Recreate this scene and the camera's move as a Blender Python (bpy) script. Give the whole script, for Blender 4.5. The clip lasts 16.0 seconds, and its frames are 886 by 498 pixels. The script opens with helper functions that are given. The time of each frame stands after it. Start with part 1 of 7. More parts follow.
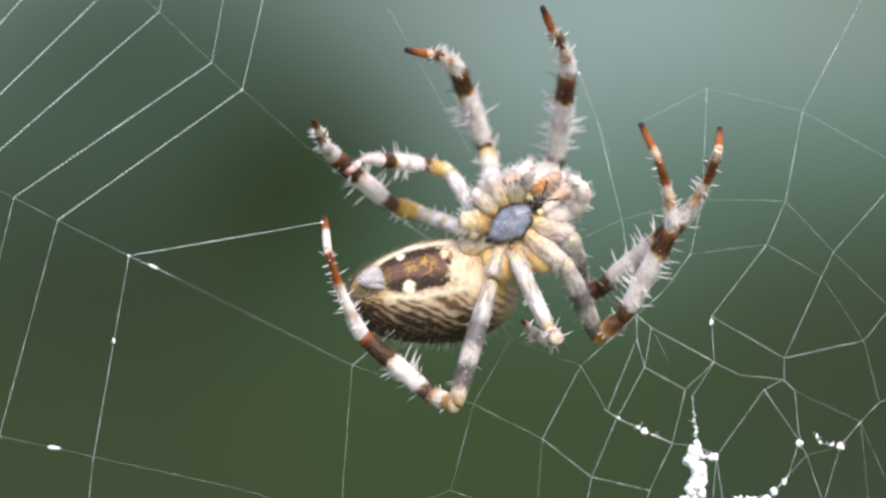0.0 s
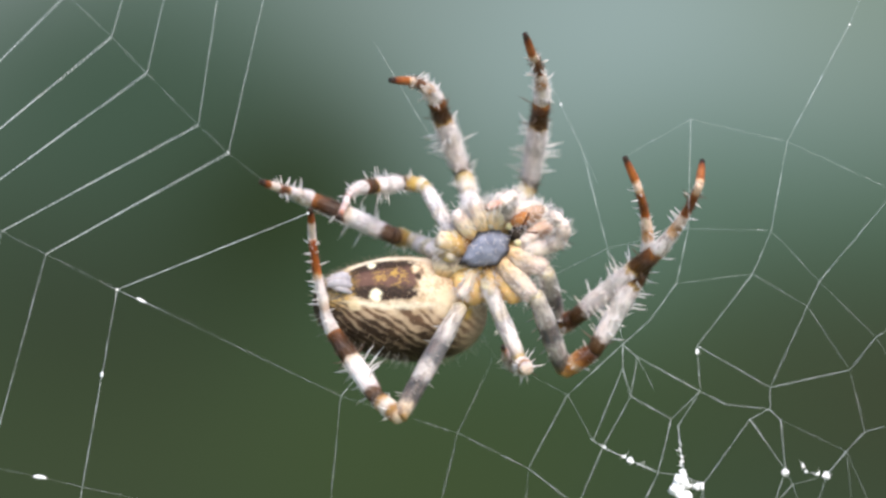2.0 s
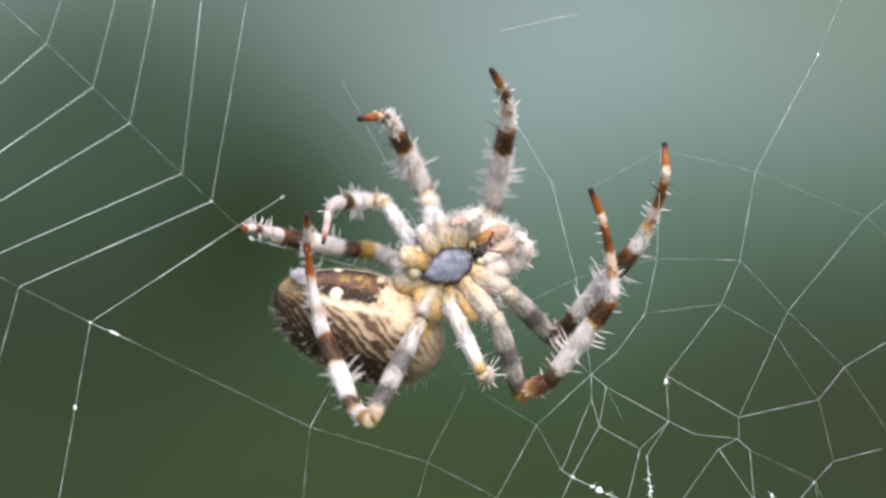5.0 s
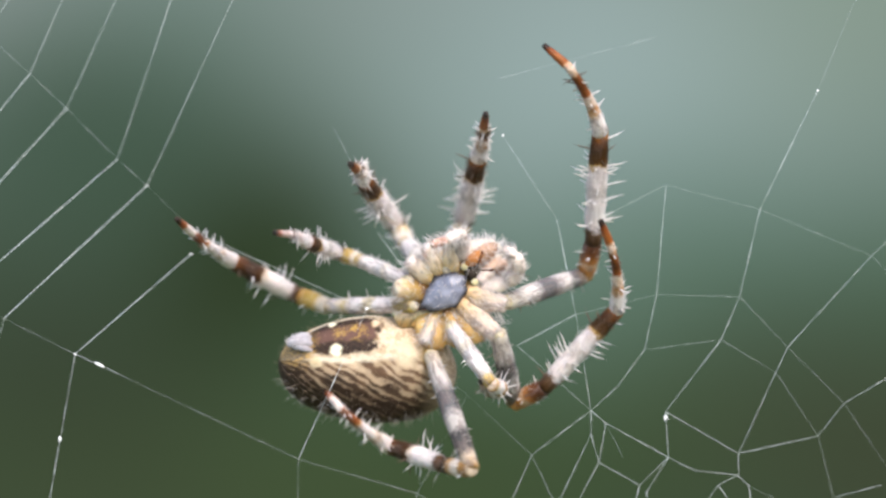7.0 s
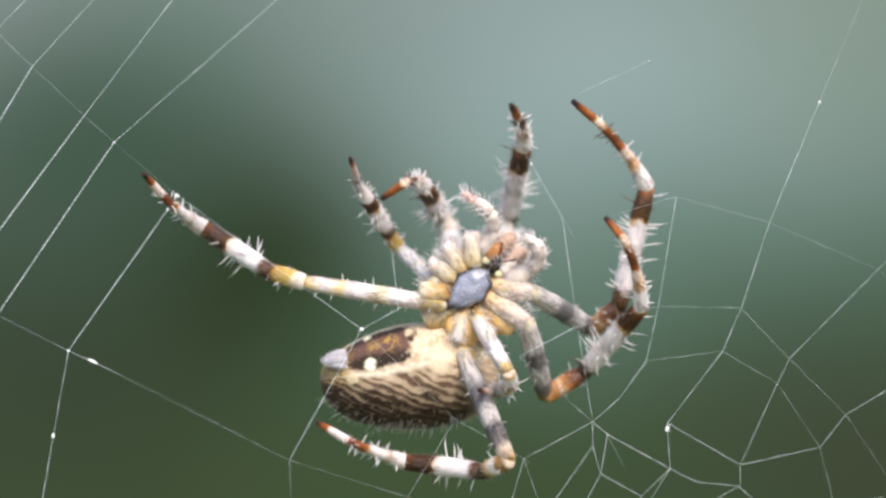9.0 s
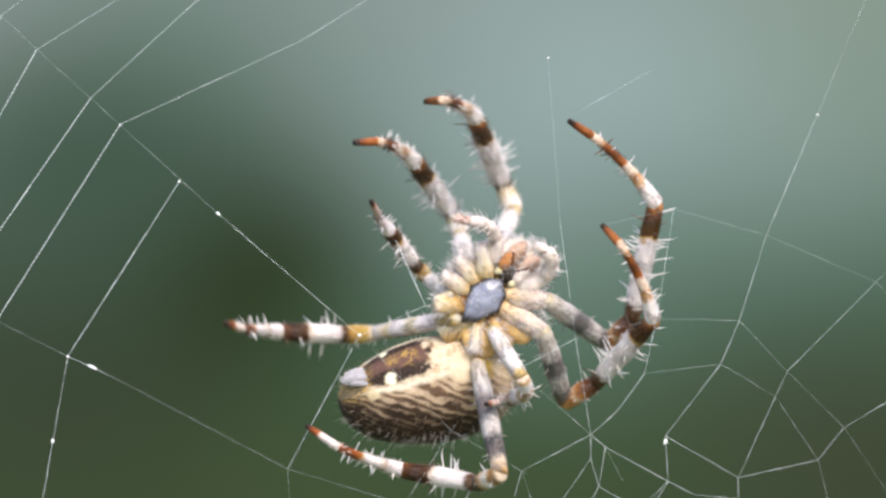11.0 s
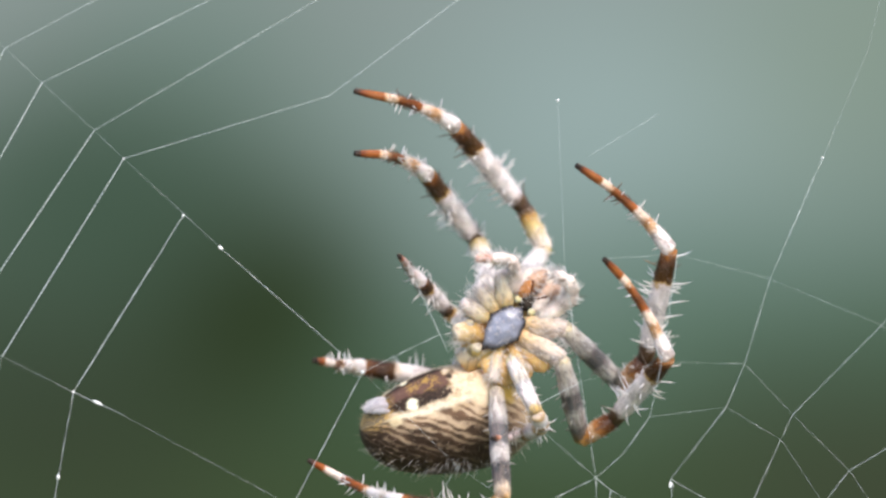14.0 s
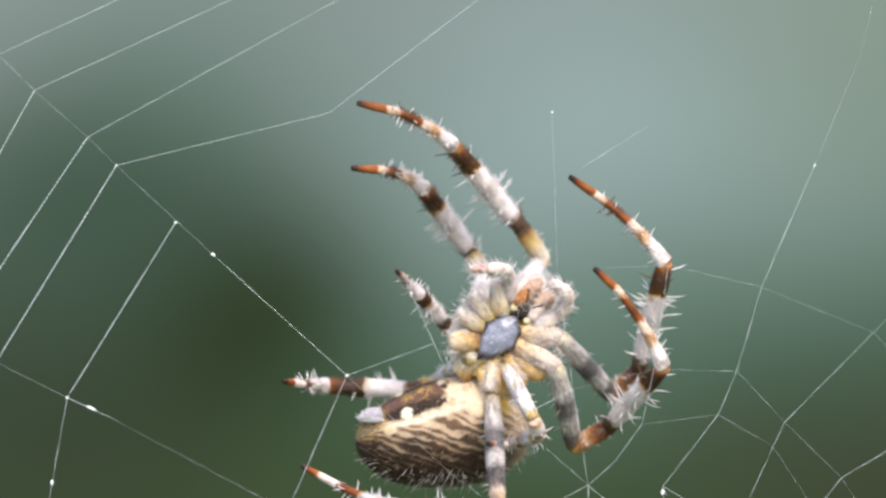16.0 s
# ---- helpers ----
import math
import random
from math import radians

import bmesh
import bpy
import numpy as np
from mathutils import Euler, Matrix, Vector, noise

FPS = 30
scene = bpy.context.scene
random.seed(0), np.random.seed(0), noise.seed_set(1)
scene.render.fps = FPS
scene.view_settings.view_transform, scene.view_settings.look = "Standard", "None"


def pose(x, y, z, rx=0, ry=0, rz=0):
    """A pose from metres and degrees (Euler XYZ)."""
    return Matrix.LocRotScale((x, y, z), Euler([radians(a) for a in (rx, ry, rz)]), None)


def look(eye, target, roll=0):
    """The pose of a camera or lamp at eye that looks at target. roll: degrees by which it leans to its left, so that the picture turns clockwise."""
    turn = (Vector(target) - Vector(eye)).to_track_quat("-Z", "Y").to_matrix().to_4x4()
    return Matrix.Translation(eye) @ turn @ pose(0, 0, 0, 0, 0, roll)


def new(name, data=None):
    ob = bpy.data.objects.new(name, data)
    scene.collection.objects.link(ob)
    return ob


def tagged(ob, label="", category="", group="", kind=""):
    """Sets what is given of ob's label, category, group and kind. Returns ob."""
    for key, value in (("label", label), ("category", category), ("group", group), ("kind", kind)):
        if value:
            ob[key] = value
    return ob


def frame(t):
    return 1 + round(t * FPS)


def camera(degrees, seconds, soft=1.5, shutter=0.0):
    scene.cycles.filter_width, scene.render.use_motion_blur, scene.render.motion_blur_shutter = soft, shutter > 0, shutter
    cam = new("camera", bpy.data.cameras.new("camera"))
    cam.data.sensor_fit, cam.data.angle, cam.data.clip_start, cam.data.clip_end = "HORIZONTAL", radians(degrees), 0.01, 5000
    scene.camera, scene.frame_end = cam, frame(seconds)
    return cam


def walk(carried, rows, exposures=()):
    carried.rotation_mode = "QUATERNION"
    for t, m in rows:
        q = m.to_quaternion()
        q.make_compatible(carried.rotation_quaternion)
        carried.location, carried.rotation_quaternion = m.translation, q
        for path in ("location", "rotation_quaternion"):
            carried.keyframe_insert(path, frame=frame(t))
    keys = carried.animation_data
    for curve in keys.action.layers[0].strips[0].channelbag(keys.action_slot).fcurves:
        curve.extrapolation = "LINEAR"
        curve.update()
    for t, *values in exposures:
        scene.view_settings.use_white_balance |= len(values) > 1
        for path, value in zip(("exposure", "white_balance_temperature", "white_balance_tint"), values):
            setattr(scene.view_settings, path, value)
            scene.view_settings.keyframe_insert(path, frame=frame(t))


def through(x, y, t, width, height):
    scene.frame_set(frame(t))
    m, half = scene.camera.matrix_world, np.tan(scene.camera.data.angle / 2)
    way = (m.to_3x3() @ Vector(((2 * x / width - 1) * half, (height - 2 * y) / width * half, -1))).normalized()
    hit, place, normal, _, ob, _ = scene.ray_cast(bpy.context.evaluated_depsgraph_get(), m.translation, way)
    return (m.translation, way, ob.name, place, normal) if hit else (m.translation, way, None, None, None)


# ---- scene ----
# A garden spider mending its orb web. The web hangs in the plane y = 0; lengths below are in millimetres.
MM = 0.001
EYE = (0.0, -0.4, 0.0)
BODY_Y = 3.2 * MM      # the spider hangs behind the web and holds it with its feet
ABDOMEN_Y = 2.0 * MM   # behind the sternum

cam = camera(6.73, 16.0, 2.6, 1.6)
cam.data.dof.use_dof, cam.data.dof.focus_distance, cam.data.dof.aperture_fstop = True, 0.4016, 29.0


def aim(x, z):
    """The camera drifts a little as it tilts up the web."""
    return look((EYE[0] + 0.24 * x * MM, EYE[1], EYE[2] + 0.24 * z * MM), (x * MM, 0, z * MM))


walk(cam, [
    (0, aim(-2.34, -5.67)),
    (0.5, aim(-2.43, -5.25)),
    (1, aim(-2.1, -4.83)),
    (1.5, aim(-1.95, -4.47)),
    (2, aim(-1.59, -4.11)),
    (2.5, aim(-1.38, -3.84)),
    (3, aim(-1.32, -3.51)),
    (3.5, aim(-0.78, -3.15)),
    (4, aim(-0.18, -3)),
    (4.2, aim(-0.12, -2.91)),
    (6.3, aim(0.3, -1.44)),
    (6.5, aim(0.24, -1.2)),
    (6.6, aim(0.24, -1.11)),
    (7, aim(0.09, -0.6)),
    (7.5, aim(0.06, -0.45)),
    (8, aim(-0.12, -0.57)),
    (8.5, aim(-0.27, -0.48)),
    (9, aim(0, 0)),
    (9.5, aim(-0.09, 0.18)),
    (9.7, aim(-0.09, 0.18)),
    (11.8, aim(0.3, 0.99)),
    (12, aim(0.33, 1.02)),
    (12.5, aim(0.15, 1.38)),
    (13, aim(-0.09, 2.25)),
    (13.5, aim(-0.12, 2.76)),
    (14, aim(-0.18, 2.97)),
    (14.5, aim(-0.18, 3.3)),
    (15, aim(-0.03, 3.39)),
    (15.5, aim(0.21, 3.3)),
    (16, aim(0.24, 3.36)),
])

# ---- world and light: a bright overcast day ----
SUN_HEIGHT, SUN_SIDE = 48, 20
world = bpy.data.worlds.new("overcast_sky")
scene.world = world
world.use_nodes = True
wt = world.node_tree
sky = wt.nodes.new("ShaderNodeTexSky")
sky.sky_type = "NISHITA"
sky.sun_disc = False
sky.sun_elevation, sky.sun_rotation = radians(SUN_HEIGHT), radians(180 - SUN_SIDE)
sky.air_density, sky.dust_density = 1.0, 3.0
wt.links.new(sky.outputs[0], wt.nodes["Background"].inputs[0])
wt.nodes["Background"].inputs[1].default_value = 0.25

sun = new("sun", bpy.data.lights.new("sun", "SUN"))
sun.data.energy, sun.data.angle, sun.data.color = 1.7, radians(20), (1.0, 0.92, 0.86)
sun.matrix_world = look((0, 0, 0), (-math.sin(radians(SUN_SIDE)) * math.cos(radians(SUN_HEIGHT)),
                                    math.cos(radians(SUN_SIDE)) * math.cos(radians(SUN_HEIGHT)), -math.sin(radians(SUN_HEIGHT))))
scene.view_settings.exposure = 0.45


# ---- materials ----
def material(name):
    m = bpy.data.materials.new(name)
    m.use_nodes = True
    t = m.node_tree
    return m, t, t.nodes["Principled BSDF"]


def node_of(t, kind, **inputs):
    nd = t.nodes.new(kind)
    for k, v in inputs.items():
        nd.inputs[k.replace("_", " ")].default_value = v
    return nd


def ramp_of(t, stops, smooth=False):
    nd = t.nodes.new("ShaderNodeValToRGB")
    el = nd.color_ramp.elements
    while len(el) < len(stops):
        el.new(0.5)
    for e, (p, c) in zip(el, stops):
        e.position, e.color = p, (*c, 1)
    nd.color_ramp.interpolation = "EASE" if smooth else "LINEAR"
    return nd


def grain(t, b, colour, size, amount, bump, along=1.0):
    """Speckle and relief over a colour socket."""
    tc = t.nodes.new("ShaderNodeTexCoord")
    n1 = node_of(t, "ShaderNodeTexNoise", Scale=size, Detail=4.0, Roughness=0.65)
    n2 = node_of(t, "ShaderNodeTexNoise", Scale=size * 0.22, Detail=2.0)
    mp = node_of(t, "ShaderNodeMapping", Scale=(1, 1, along))
    t.links.new(tc.outputs["Object"], mp.inputs["Vector"])
    t.links.new(mp.outputs[0], n1.inputs["Vector"])
    t.links.new(mp.outputs[0], n2.inputs["Vector"])
    add = t.nodes.new("ShaderNodeMath")
    add.operation = "ADD"
    t.links.new(n1.outputs["Fac"], add.inputs[0])
    t.links.new(n2.outputs["Fac"], add.inputs[1])
    mr = node_of(t, "ShaderNodeMapRange", From_Min=0.6, From_Max=1.4, To_Min=1 - amount, To_Max=1 + amount * 0.4)
    t.links.new(add.outputs[0], mr.inputs["Value"])
    mul = t.nodes.new("ShaderNodeVectorMath")
    mul.operation = "MULTIPLY"
    t.links.new(colour, mul.inputs[0])
    t.links.new(mr.outputs[0], mul.inputs[1])
    t.links.new(mul.outputs[0], b.inputs["Base Color"])
    bp = node_of(t, "ShaderNodeBump", Strength=bump, Distance=0.00006)
    t.links.new(n1.outputs["Fac"], bp.inputs["Height"])
    t.links.new(bp.outputs[0], b.inputs["Normal"])


def soft_skin(b, rough=0.5, through=0.25):
    b.inputs["Roughness"].default_value = rough + 0.17
    b.inputs["Specular IOR Level"].default_value = 0.18
    b.inputs["Subsurface Weight"].default_value = through
    b.inputs["Subsurface Radius"].default_value = (1.0, 0.6, 0.35)
    b.inputs["Subsurface Scale"].default_value = 0.00045


def plain(name, colour, size=4000, amount=0.3, bump=0.3, rough=0.5, through=0.2):
    m, t, b = material(name)
    rgb = t.nodes.new("ShaderNodeRGB")
    rgb.outputs[0].default_value = (*colour, 1)
    grain(t, b, rgb.outputs[0], size, amount, bump)
    soft_skin(b, rough, through)
    return m


def banded(name, stops, rough=0.34, blotch=0.3):
    """Rings of colour along a limb, from its root (0) to its end (1), with ragged borders."""
    m, t, b = material(name)
    tc = t.nodes.new("ShaderNodeTexCoord")
    sp = t.nodes.new("ShaderNodeSeparateXYZ")
    t.links.new(tc.outputs["Generated"], sp.inputs[0])
    ns = node_of(t, "ShaderNodeTexNoise", Scale=2600.0, Detail=3.0)
    t.links.new(tc.outputs["Object"], ns.inputs["Vector"])
    ma = node_of(t, "ShaderNodeMath")
    ma.operation = "MULTIPLY_ADD"
    t.links.new(ns.outputs["Fac"], ma.inputs[0])
    ma.inputs[1].default_value = 0.16
    sb = t.nodes.new("ShaderNodeMath")
    sb.operation = "SUBTRACT"
    sb.inputs[1].default_value = 0.08
    t.links.new(sp.outputs["Z"], sb.inputs[0])
    t.links.new(sb.outputs[0], ma.inputs[2])
    rp = ramp_of(t, stops)
    t.links.new(ma.outputs[0], rp.inputs[0])
    colour = rp.outputs[0]
    # dusky freckles, drawn out along the limb
    mp = node_of(t, "ShaderNodeMapping", Scale=(1, 1, 0.5))
    t.links.new(tc.outputs["Object"], mp.inputs["Vector"])
    spots = node_of(t, "ShaderNodeTexNoise", Scale=3200.0, Detail=2.0, Roughness=0.6)
    t.links.new(mp.outputs[0], spots.inputs["Vector"])
    fac = node_of(t, "ShaderNodeMapRange", From_Min=0.51, From_Max=0.62, To_Min=0.0, To_Max=0.65 * blotch)
    t.links.new(spots.outputs["Fac"], fac.inputs["Value"])
    mx = t.nodes.new("ShaderNodeMix")
    mx.data_type = "RGBA"
    t.links.new(fac.outputs[0], mx.inputs["Factor"])
    t.links.new(colour, mx.inputs["A"])
    mx.inputs["B"].default_value = (0.1, 0.035, 0.012, 1) if "tarsus" in name else (0.17, 0.13, 0.13, 1)
    colour = mx.outputs["Result"]
    # fine dark lines that run along the limb
    mp = node_of(t, "ShaderNodeMapping", Scale=(1, 1, 0.16))
    t.links.new(tc.outputs["Object"], mp.inputs["Vector"])
    lines = node_of(t, "ShaderNodeTexNoise", Scale=4200.0, Detail=2.0, Roughness=0.5)
    t.links.new(mp.outputs[0], lines.inputs["Vector"])
    fac = node_of(t, "ShaderNodeMapRange", From_Min=0.54, From_Max=0.62, To_Min=0.0, To_Max=0.55 if "femur" in name else 0.3 if "coxa" in name else 0.1)
    t.links.new(lines.outputs["Fac"], fac.inputs["Value"])
    mx = t.nodes.new("ShaderNodeMix")
    mx.data_type = "RGBA"
    t.links.new(fac.outputs[0], mx.inputs["Factor"])
    t.links.new(colour, mx.inputs["A"])
    mx.inputs["B"].default_value = (0.5, 0.33, 0.15, 1) if "coxa" in name else (0.2, 0.165, 0.15, 1)
    colour = mx.outputs["Result"]
    grain(t, b, colour, 5200, 0.34, 0.9, 0.28)
    soft_skin(b, rough, 0.4 if "coxa" in name else 0.2)
    return m


WHITE, DARK, RED = (0.82, 0.75, 0.74), (0.05, 0.022, 0.008), (0.31, 0.088, 0.016)
GOLD, LILAC = (0.42, 0.28, 0.085), (0.71, 0.635, 0.64)
m_femur = banded("femur_skin", [(0, (0.72, 0.62, 0.44)), (0.05, (0.66, 0.58, 0.36)), (0.09, LILAC), (0.34, (0.81, 0.75, 0.715)), (0.42, (0.66, 0.58, 0.48)), (0.5, (0.56, 0.54, 0.55)), (0.6, WHITE), (0.78, (0.81, 0.75, 0.715)), (0.86, (0.56, 0.5, 0.46)), (0.93, (0.64, 0.46, 0.16)), (1, GOLD)], 0.26, 0.8)
m_grey_femur = banded("grey_femur_skin", [(0, (0.56, 0.5, 0.42)), (0.1, (0.56, 0.5, 0.45)), (0.3, (0.68, 0.63, 0.61)), (0.41, (0.12, 0.115, 0.12)), (0.54, (0.13, 0.125, 0.13)), (0.63, (0.68, 0.63, 0.61)), (0.73, (0.6, 0.55, 0.53)), (0.8, (0.12, 0.115, 0.12)), (0.92, (0.2, 0.13, 0.08)), (1, (0.46, 0.24, 0.08))], 0.28, 0.8)
m_ash_femur = banded("ash_femur_skin", [(0, (0.6, 0.5, 0.36)), (0.12, (0.52, 0.47, 0.42)), (0.28, (0.44, 0.41, 0.4)), (0.36, (0.1, 0.1, 0.105)), (0.5, (0.13, 0.128, 0.135)), (0.57, (0.5, 0.46, 0.44)), (0.66, (0.48, 0.44, 0.42)), (0.71, (0.06, 0.058, 0.06)), (0.84, (0.09, 0.08, 0.075)), (0.9, (0.6, 0.48, 0.36)), (1, (0.42, 0.24, 0.08))], 0.28, 0.8)
m_patella = banded("patella_skin", [(0, (0.6, 0.38, 0.2)), (0.14, (0.56, 0.27, 0.08)), (0.34, (0.5, 0.2, 0.045)), (0.46, (0.66, 0.46, 0.3)), (0.56, (0.46, 0.19, 0.05)), (0.76, (0.2, 0.065, 0.018)), (1, (0.07, 0.028, 0.012))], 0.28, 0.9)
m_pale_patella = banded("pale_patella_skin", [(0, (0.78, 0.68, 0.63)), (0.3, (0.74, 0.64, 0.52)), (0.42, (0.66, 0.53, 0.32)), (0.66, (0.52, 0.38, 0.15)), (0.8, (0.36, 0.2, 0.05)), (0.9, (0.08, 0.04, 0.014)), (1, (0.05, 0.026, 0.012))], 0.28)
m_mottled_patella = banded("mottled_patella_skin", [(0, (0.6, 0.48, 0.36)), (0.15, (0.3, 0.16, 0.05)), (0.3, (0.36, 0.2, 0.07)), (0.42, (0.74, 0.66, 0.6)), (0.58, (0.7, 0.6, 0.5)), (0.7, (0.4, 0.22, 0.07)), (0.85, (0.07, 0.045, 0.03)), (1, (0.05, 0.03, 0.02))], 0.28)
m_yellow_patella = banded("yellow_patella_skin", [(0, (0.8, 0.72, 0.64)), (0.22, (0.74, 0.62, 0.46)), (0.34, (0.56, 0.38, 0.1)), (0.55, (0.54, 0.36, 0.09)), (0.78, (0.4, 0.22, 0.05)), (0.86, (0.08, 0.04, 0.014)), (1, (0.06, 0.03, 0.012))], 0.28)
m_tibia = banded("tibia_skin", [(0, DARK), (0.13, (0.1, 0.055, 0.025)), (0.19, LILAC), (0.26, WHITE), (0.41, WHITE), (0.46, (0.55, 0.5, 0.48)), (0.52, (0.57, 0.52, 0.5)), (0.57, WHITE), (0.68, LILAC), (0.715, (0.42, 0.26, 0.08)), (0.74, (0.075, 0.032, 0.006)), (0.85, (0.035, 0.016, 0.004)), (0.92, (0.1, 0.036, 0.01)), (1, (0.36, 0.15, 0.04))], 0.28)
m_metatarsus = banded("metatarsus_skin", [(0, (0.56, 0.4, 0.3)), (0.05, WHITE), (0.27, WHITE), (0.31, (0.62, 0.38, 0.22)), (0.4, (0.5, 0.26, 0.11)), (0.44, (0.7, 0.5, 0.37)), (0.53, (0.74, 0.6, 0.5)), (0.57, RED), (0.7, (0.15, 0.045, 0.012)), (0.84, (0.26, 0.08, 0.018)), (0.89, (0.6, 0.37, 0.22)), (0.95, (0.74, 0.58, 0.47)), (1, (0.7, 0.5, 0.38))], 0.28, 0.8)
m_tarsus = banded("tarsus_skin", [(0, (0.7, 0.52, 0.4)), (0.1, (0.62, 0.36, 0.2)), (0.16, RED), (0.42, (0.34, 0.11, 0.025)), (0.74, (0.19, 0.05, 0.014)), (0.86, (0.03, 0.018, 0.014)), (1, (0.02, 0.015, 0.012))], 0.28)
m_hind_tibia = banded("hind_tibia_skin", [(0, DARK), (0.12, (0.09, 0.045, 0.02)), (0.18, LILAC), (0.28, WHITE), (0.38, (0.8, 0.73, 0.73)), (0.5, WHITE), (0.56, (0.62, 0.5, 0.4)), (0.6, (0.07, 0.03, 0.01)), (0.75, (0.035, 0.016, 0.007)), (0.9, (0.08, 0.03, 0.01)), (1, (0.34, 0.12, 0.03))], 0.28)
m_hind_metatarsus = banded("hind_metatarsus_skin", [(0, (0.7, 0.6, 0.58)), (0.05, WHITE), (0.22, LILAC), (0.28, (0.5, 0.38, 0.31)), (0.33, (0.66, 0.56, 0.5)), (0.38, WHITE), (0.54, LILAC), (0.6, (0.6, 0.36, 0.16)), (0.64, RED), (0.92, (0.26, 0.06, 0.012)), (0.96, (0.7, 0.5, 0.42)), (1, WHITE)], 0.28)
m_hind_tarsus = banded("hind_tarsus_skin", [(0, (0.8, 0.68, 0.62)), (0.1, (0.86, 0.74, 0.7)), (0.5, (0.8, 0.64, 0.56)), (0.58, RED), (0.78, (0.2, 0.05, 0.014)), (0.88, (0.03, 0.018, 0.014)), (1, (0.02, 0.015, 0.012))], 0.28)
m_pale_tibia = banded("pale_tibia_skin", [(0, (0.66, 0.54, 0.46)), (0.1, (0.6, 0.4, 0.2)), (0.16, (0.6, 0.38, 0.16)), (0.24, (0.7, 0.6, 0.54)), (0.34, WHITE), (0.6, LILAC), (0.7, (0.5, 0.3, 0.14)), (0.8, (0.26, 0.1, 0.03)), (0.9, (0.6, 0.48, 0.42)), (1, LILAC)], 0.28, 0.7)
m_pale_metatarsus = banded("pale_metatarsus_skin", [(0, (0.8, 0.72, 0.72)), (0.3, LILAC), (0.45, (0.66, 0.5, 0.47)), (0.52, LILAC), (0.7, (0.7, 0.58, 0.56)), (0.8, (0.56, 0.34, 0.28)), (0.88, LILAC), (1, WHITE)], 0.3)
m_pink_tarsus = banded("pink_tarsus_skin", [(0, (0.76, 0.66, 0.66)), (0.3, (0.6, 0.42, 0.38)), (0.5, (0.66, 0.52, 0.5)), (0.72, (0.4, 0.17, 0.1)), (0.88, (0.05, 0.03, 0.025)), (1, (0.02, 0.015, 0.012))], 0.3)
m_spine = plain("pale_bristle", (0.82, 0.76, 0.74), rough=0.35)
m_down = plain("tawny_down", (0.42, 0.32, 0.22), rough=0.5)
m_grey_hair = plain("grey_hair", (0.42, 0.39, 0.37), rough=0.45)
m_dark_spine = plain("dark_bristle", (0.12, 0.08, 0.06), rough=0.35)
m_coxa = banded("coxa_skin", [(0, (0.5, 0.27, 0.07)), (0.16, (0.74, 0.5, 0.22)), (0.36, (0.81, 0.66, 0.45)), (0.6, (0.8, 0.68, 0.58)), (0.8, (0.8, 0.7, 0.65)), (0.92, (0.75, 0.65, 0.6)), (1, (0.75, 0.67, 0.62))], 0.3, 0.7)
m_hind_coxa = banded("hind_coxa_skin", [(0, (0.1, 0.05, 0.012)), (0.2, (0.24, 0.12, 0.03)), (0.34, (0.52, 0.32, 0.1)), (0.55, (0.68, 0.49, 0.26)), (0.74, (0.76, 0.64, 0.48)), (0.88, LILAC), (1, (0.56, 0.43, 0.19))], 0.28, 0.6)
m_rosy_coxa = banded("rosy_coxa_skin", [(0, (0.54, 0.32, 0.13)), (0.2, (0.77, 0.54, 0.32)), (0.5, (0.8, 0.65, 0.54)), (0.8, (0.74, 0.62, 0.56)), (1, (0.64, 0.56, 0.52))], 0.28, 0.8)
m_spotted_femur = banded("spotted_femur_skin", [(0, (0.62, 0.46, 0.16)), (0.1, (0.54, 0.4, 0.12)), (0.16, (0.4, 0.28, 0.12)), (0.22, LILAC), (0.38, WHITE), (0.43, (0.66, 0.56, 0.36)), (0.5, (0.68, 0.58, 0.42)), (0.55, WHITE), (0.68, LILAC), (0.74, (0.66, 0.52, 0.26)), (0.8, (0.72, 0.62, 0.48)), (0.88, LILAC), (1, (0.6, 0.42, 0.12))], 0.24, 0.8)
m_sternum, ss_, sp_ = material("sternum_shell")
sattr = ss_.nodes.new("ShaderNodeAttribute")
sattr.attribute_name = "pattern"
grain(ss_, sp_, sattr.outputs["Color"], 1700, 0.5, 0.7)
sp_.inputs["Roughness"].default_value = 0.27
m_carapace = plain("carapace_skin", (0.8, 0.69, 0.57), 2600, 0.4, 0.5)
# amber of light coming through the hips, put into the skin colour
m_membrane = plain("lit_through_membrane", (0.74, 0.48, 0.2), 1800, 0.6, 0.3, 0.35, 0.45)
m_mouth = plain("dark_mouthparts", (0.035, 0.026, 0.02), 3000, 0.4, 0.5, 0.35, 0.0)
m_orange = plain("orange_mouthparts", (0.47, 0.2, 0.065), 2200, 0.6, 0.4, 0.35)
m_fang = plain("fang_shell", (0.1, 0.035, 0.015), 3000, 0.3, 0.3, 0.3, 0.0)
m_brown_chelicera = plain("brown_chelicera_skin", (0.6, 0.4, 0.29), 1500, 1.0, 0.6, 0.35)
m_chelicera = plain("chelicera_skin", (0.72, 0.5, 0.38), 1900, 0.7, 0.5)
m_pale_lobe = plain("pale_lobe_skin", (0.66, 0.6, 0.36), 3000, 0.3, 0.3)
m_palp = plain("pale_palp_skin", (0.78, 0.66, 0.6), 2400, 0.6, 0.5)
m_pink_palp = plain("pink_palp_skin", (0.62, 0.38, 0.31), 2400, 0.6, 0.5)
m_trochanter = banded("trochanter_skin", [(0, (0.7, 0.62, 0.5)), (0.3, (0.6, 0.5, 0.32)), (0.6, (0.68, 0.6, 0.5)), (1, (0.74, 0.68, 0.62))], 0.3, 1.0)
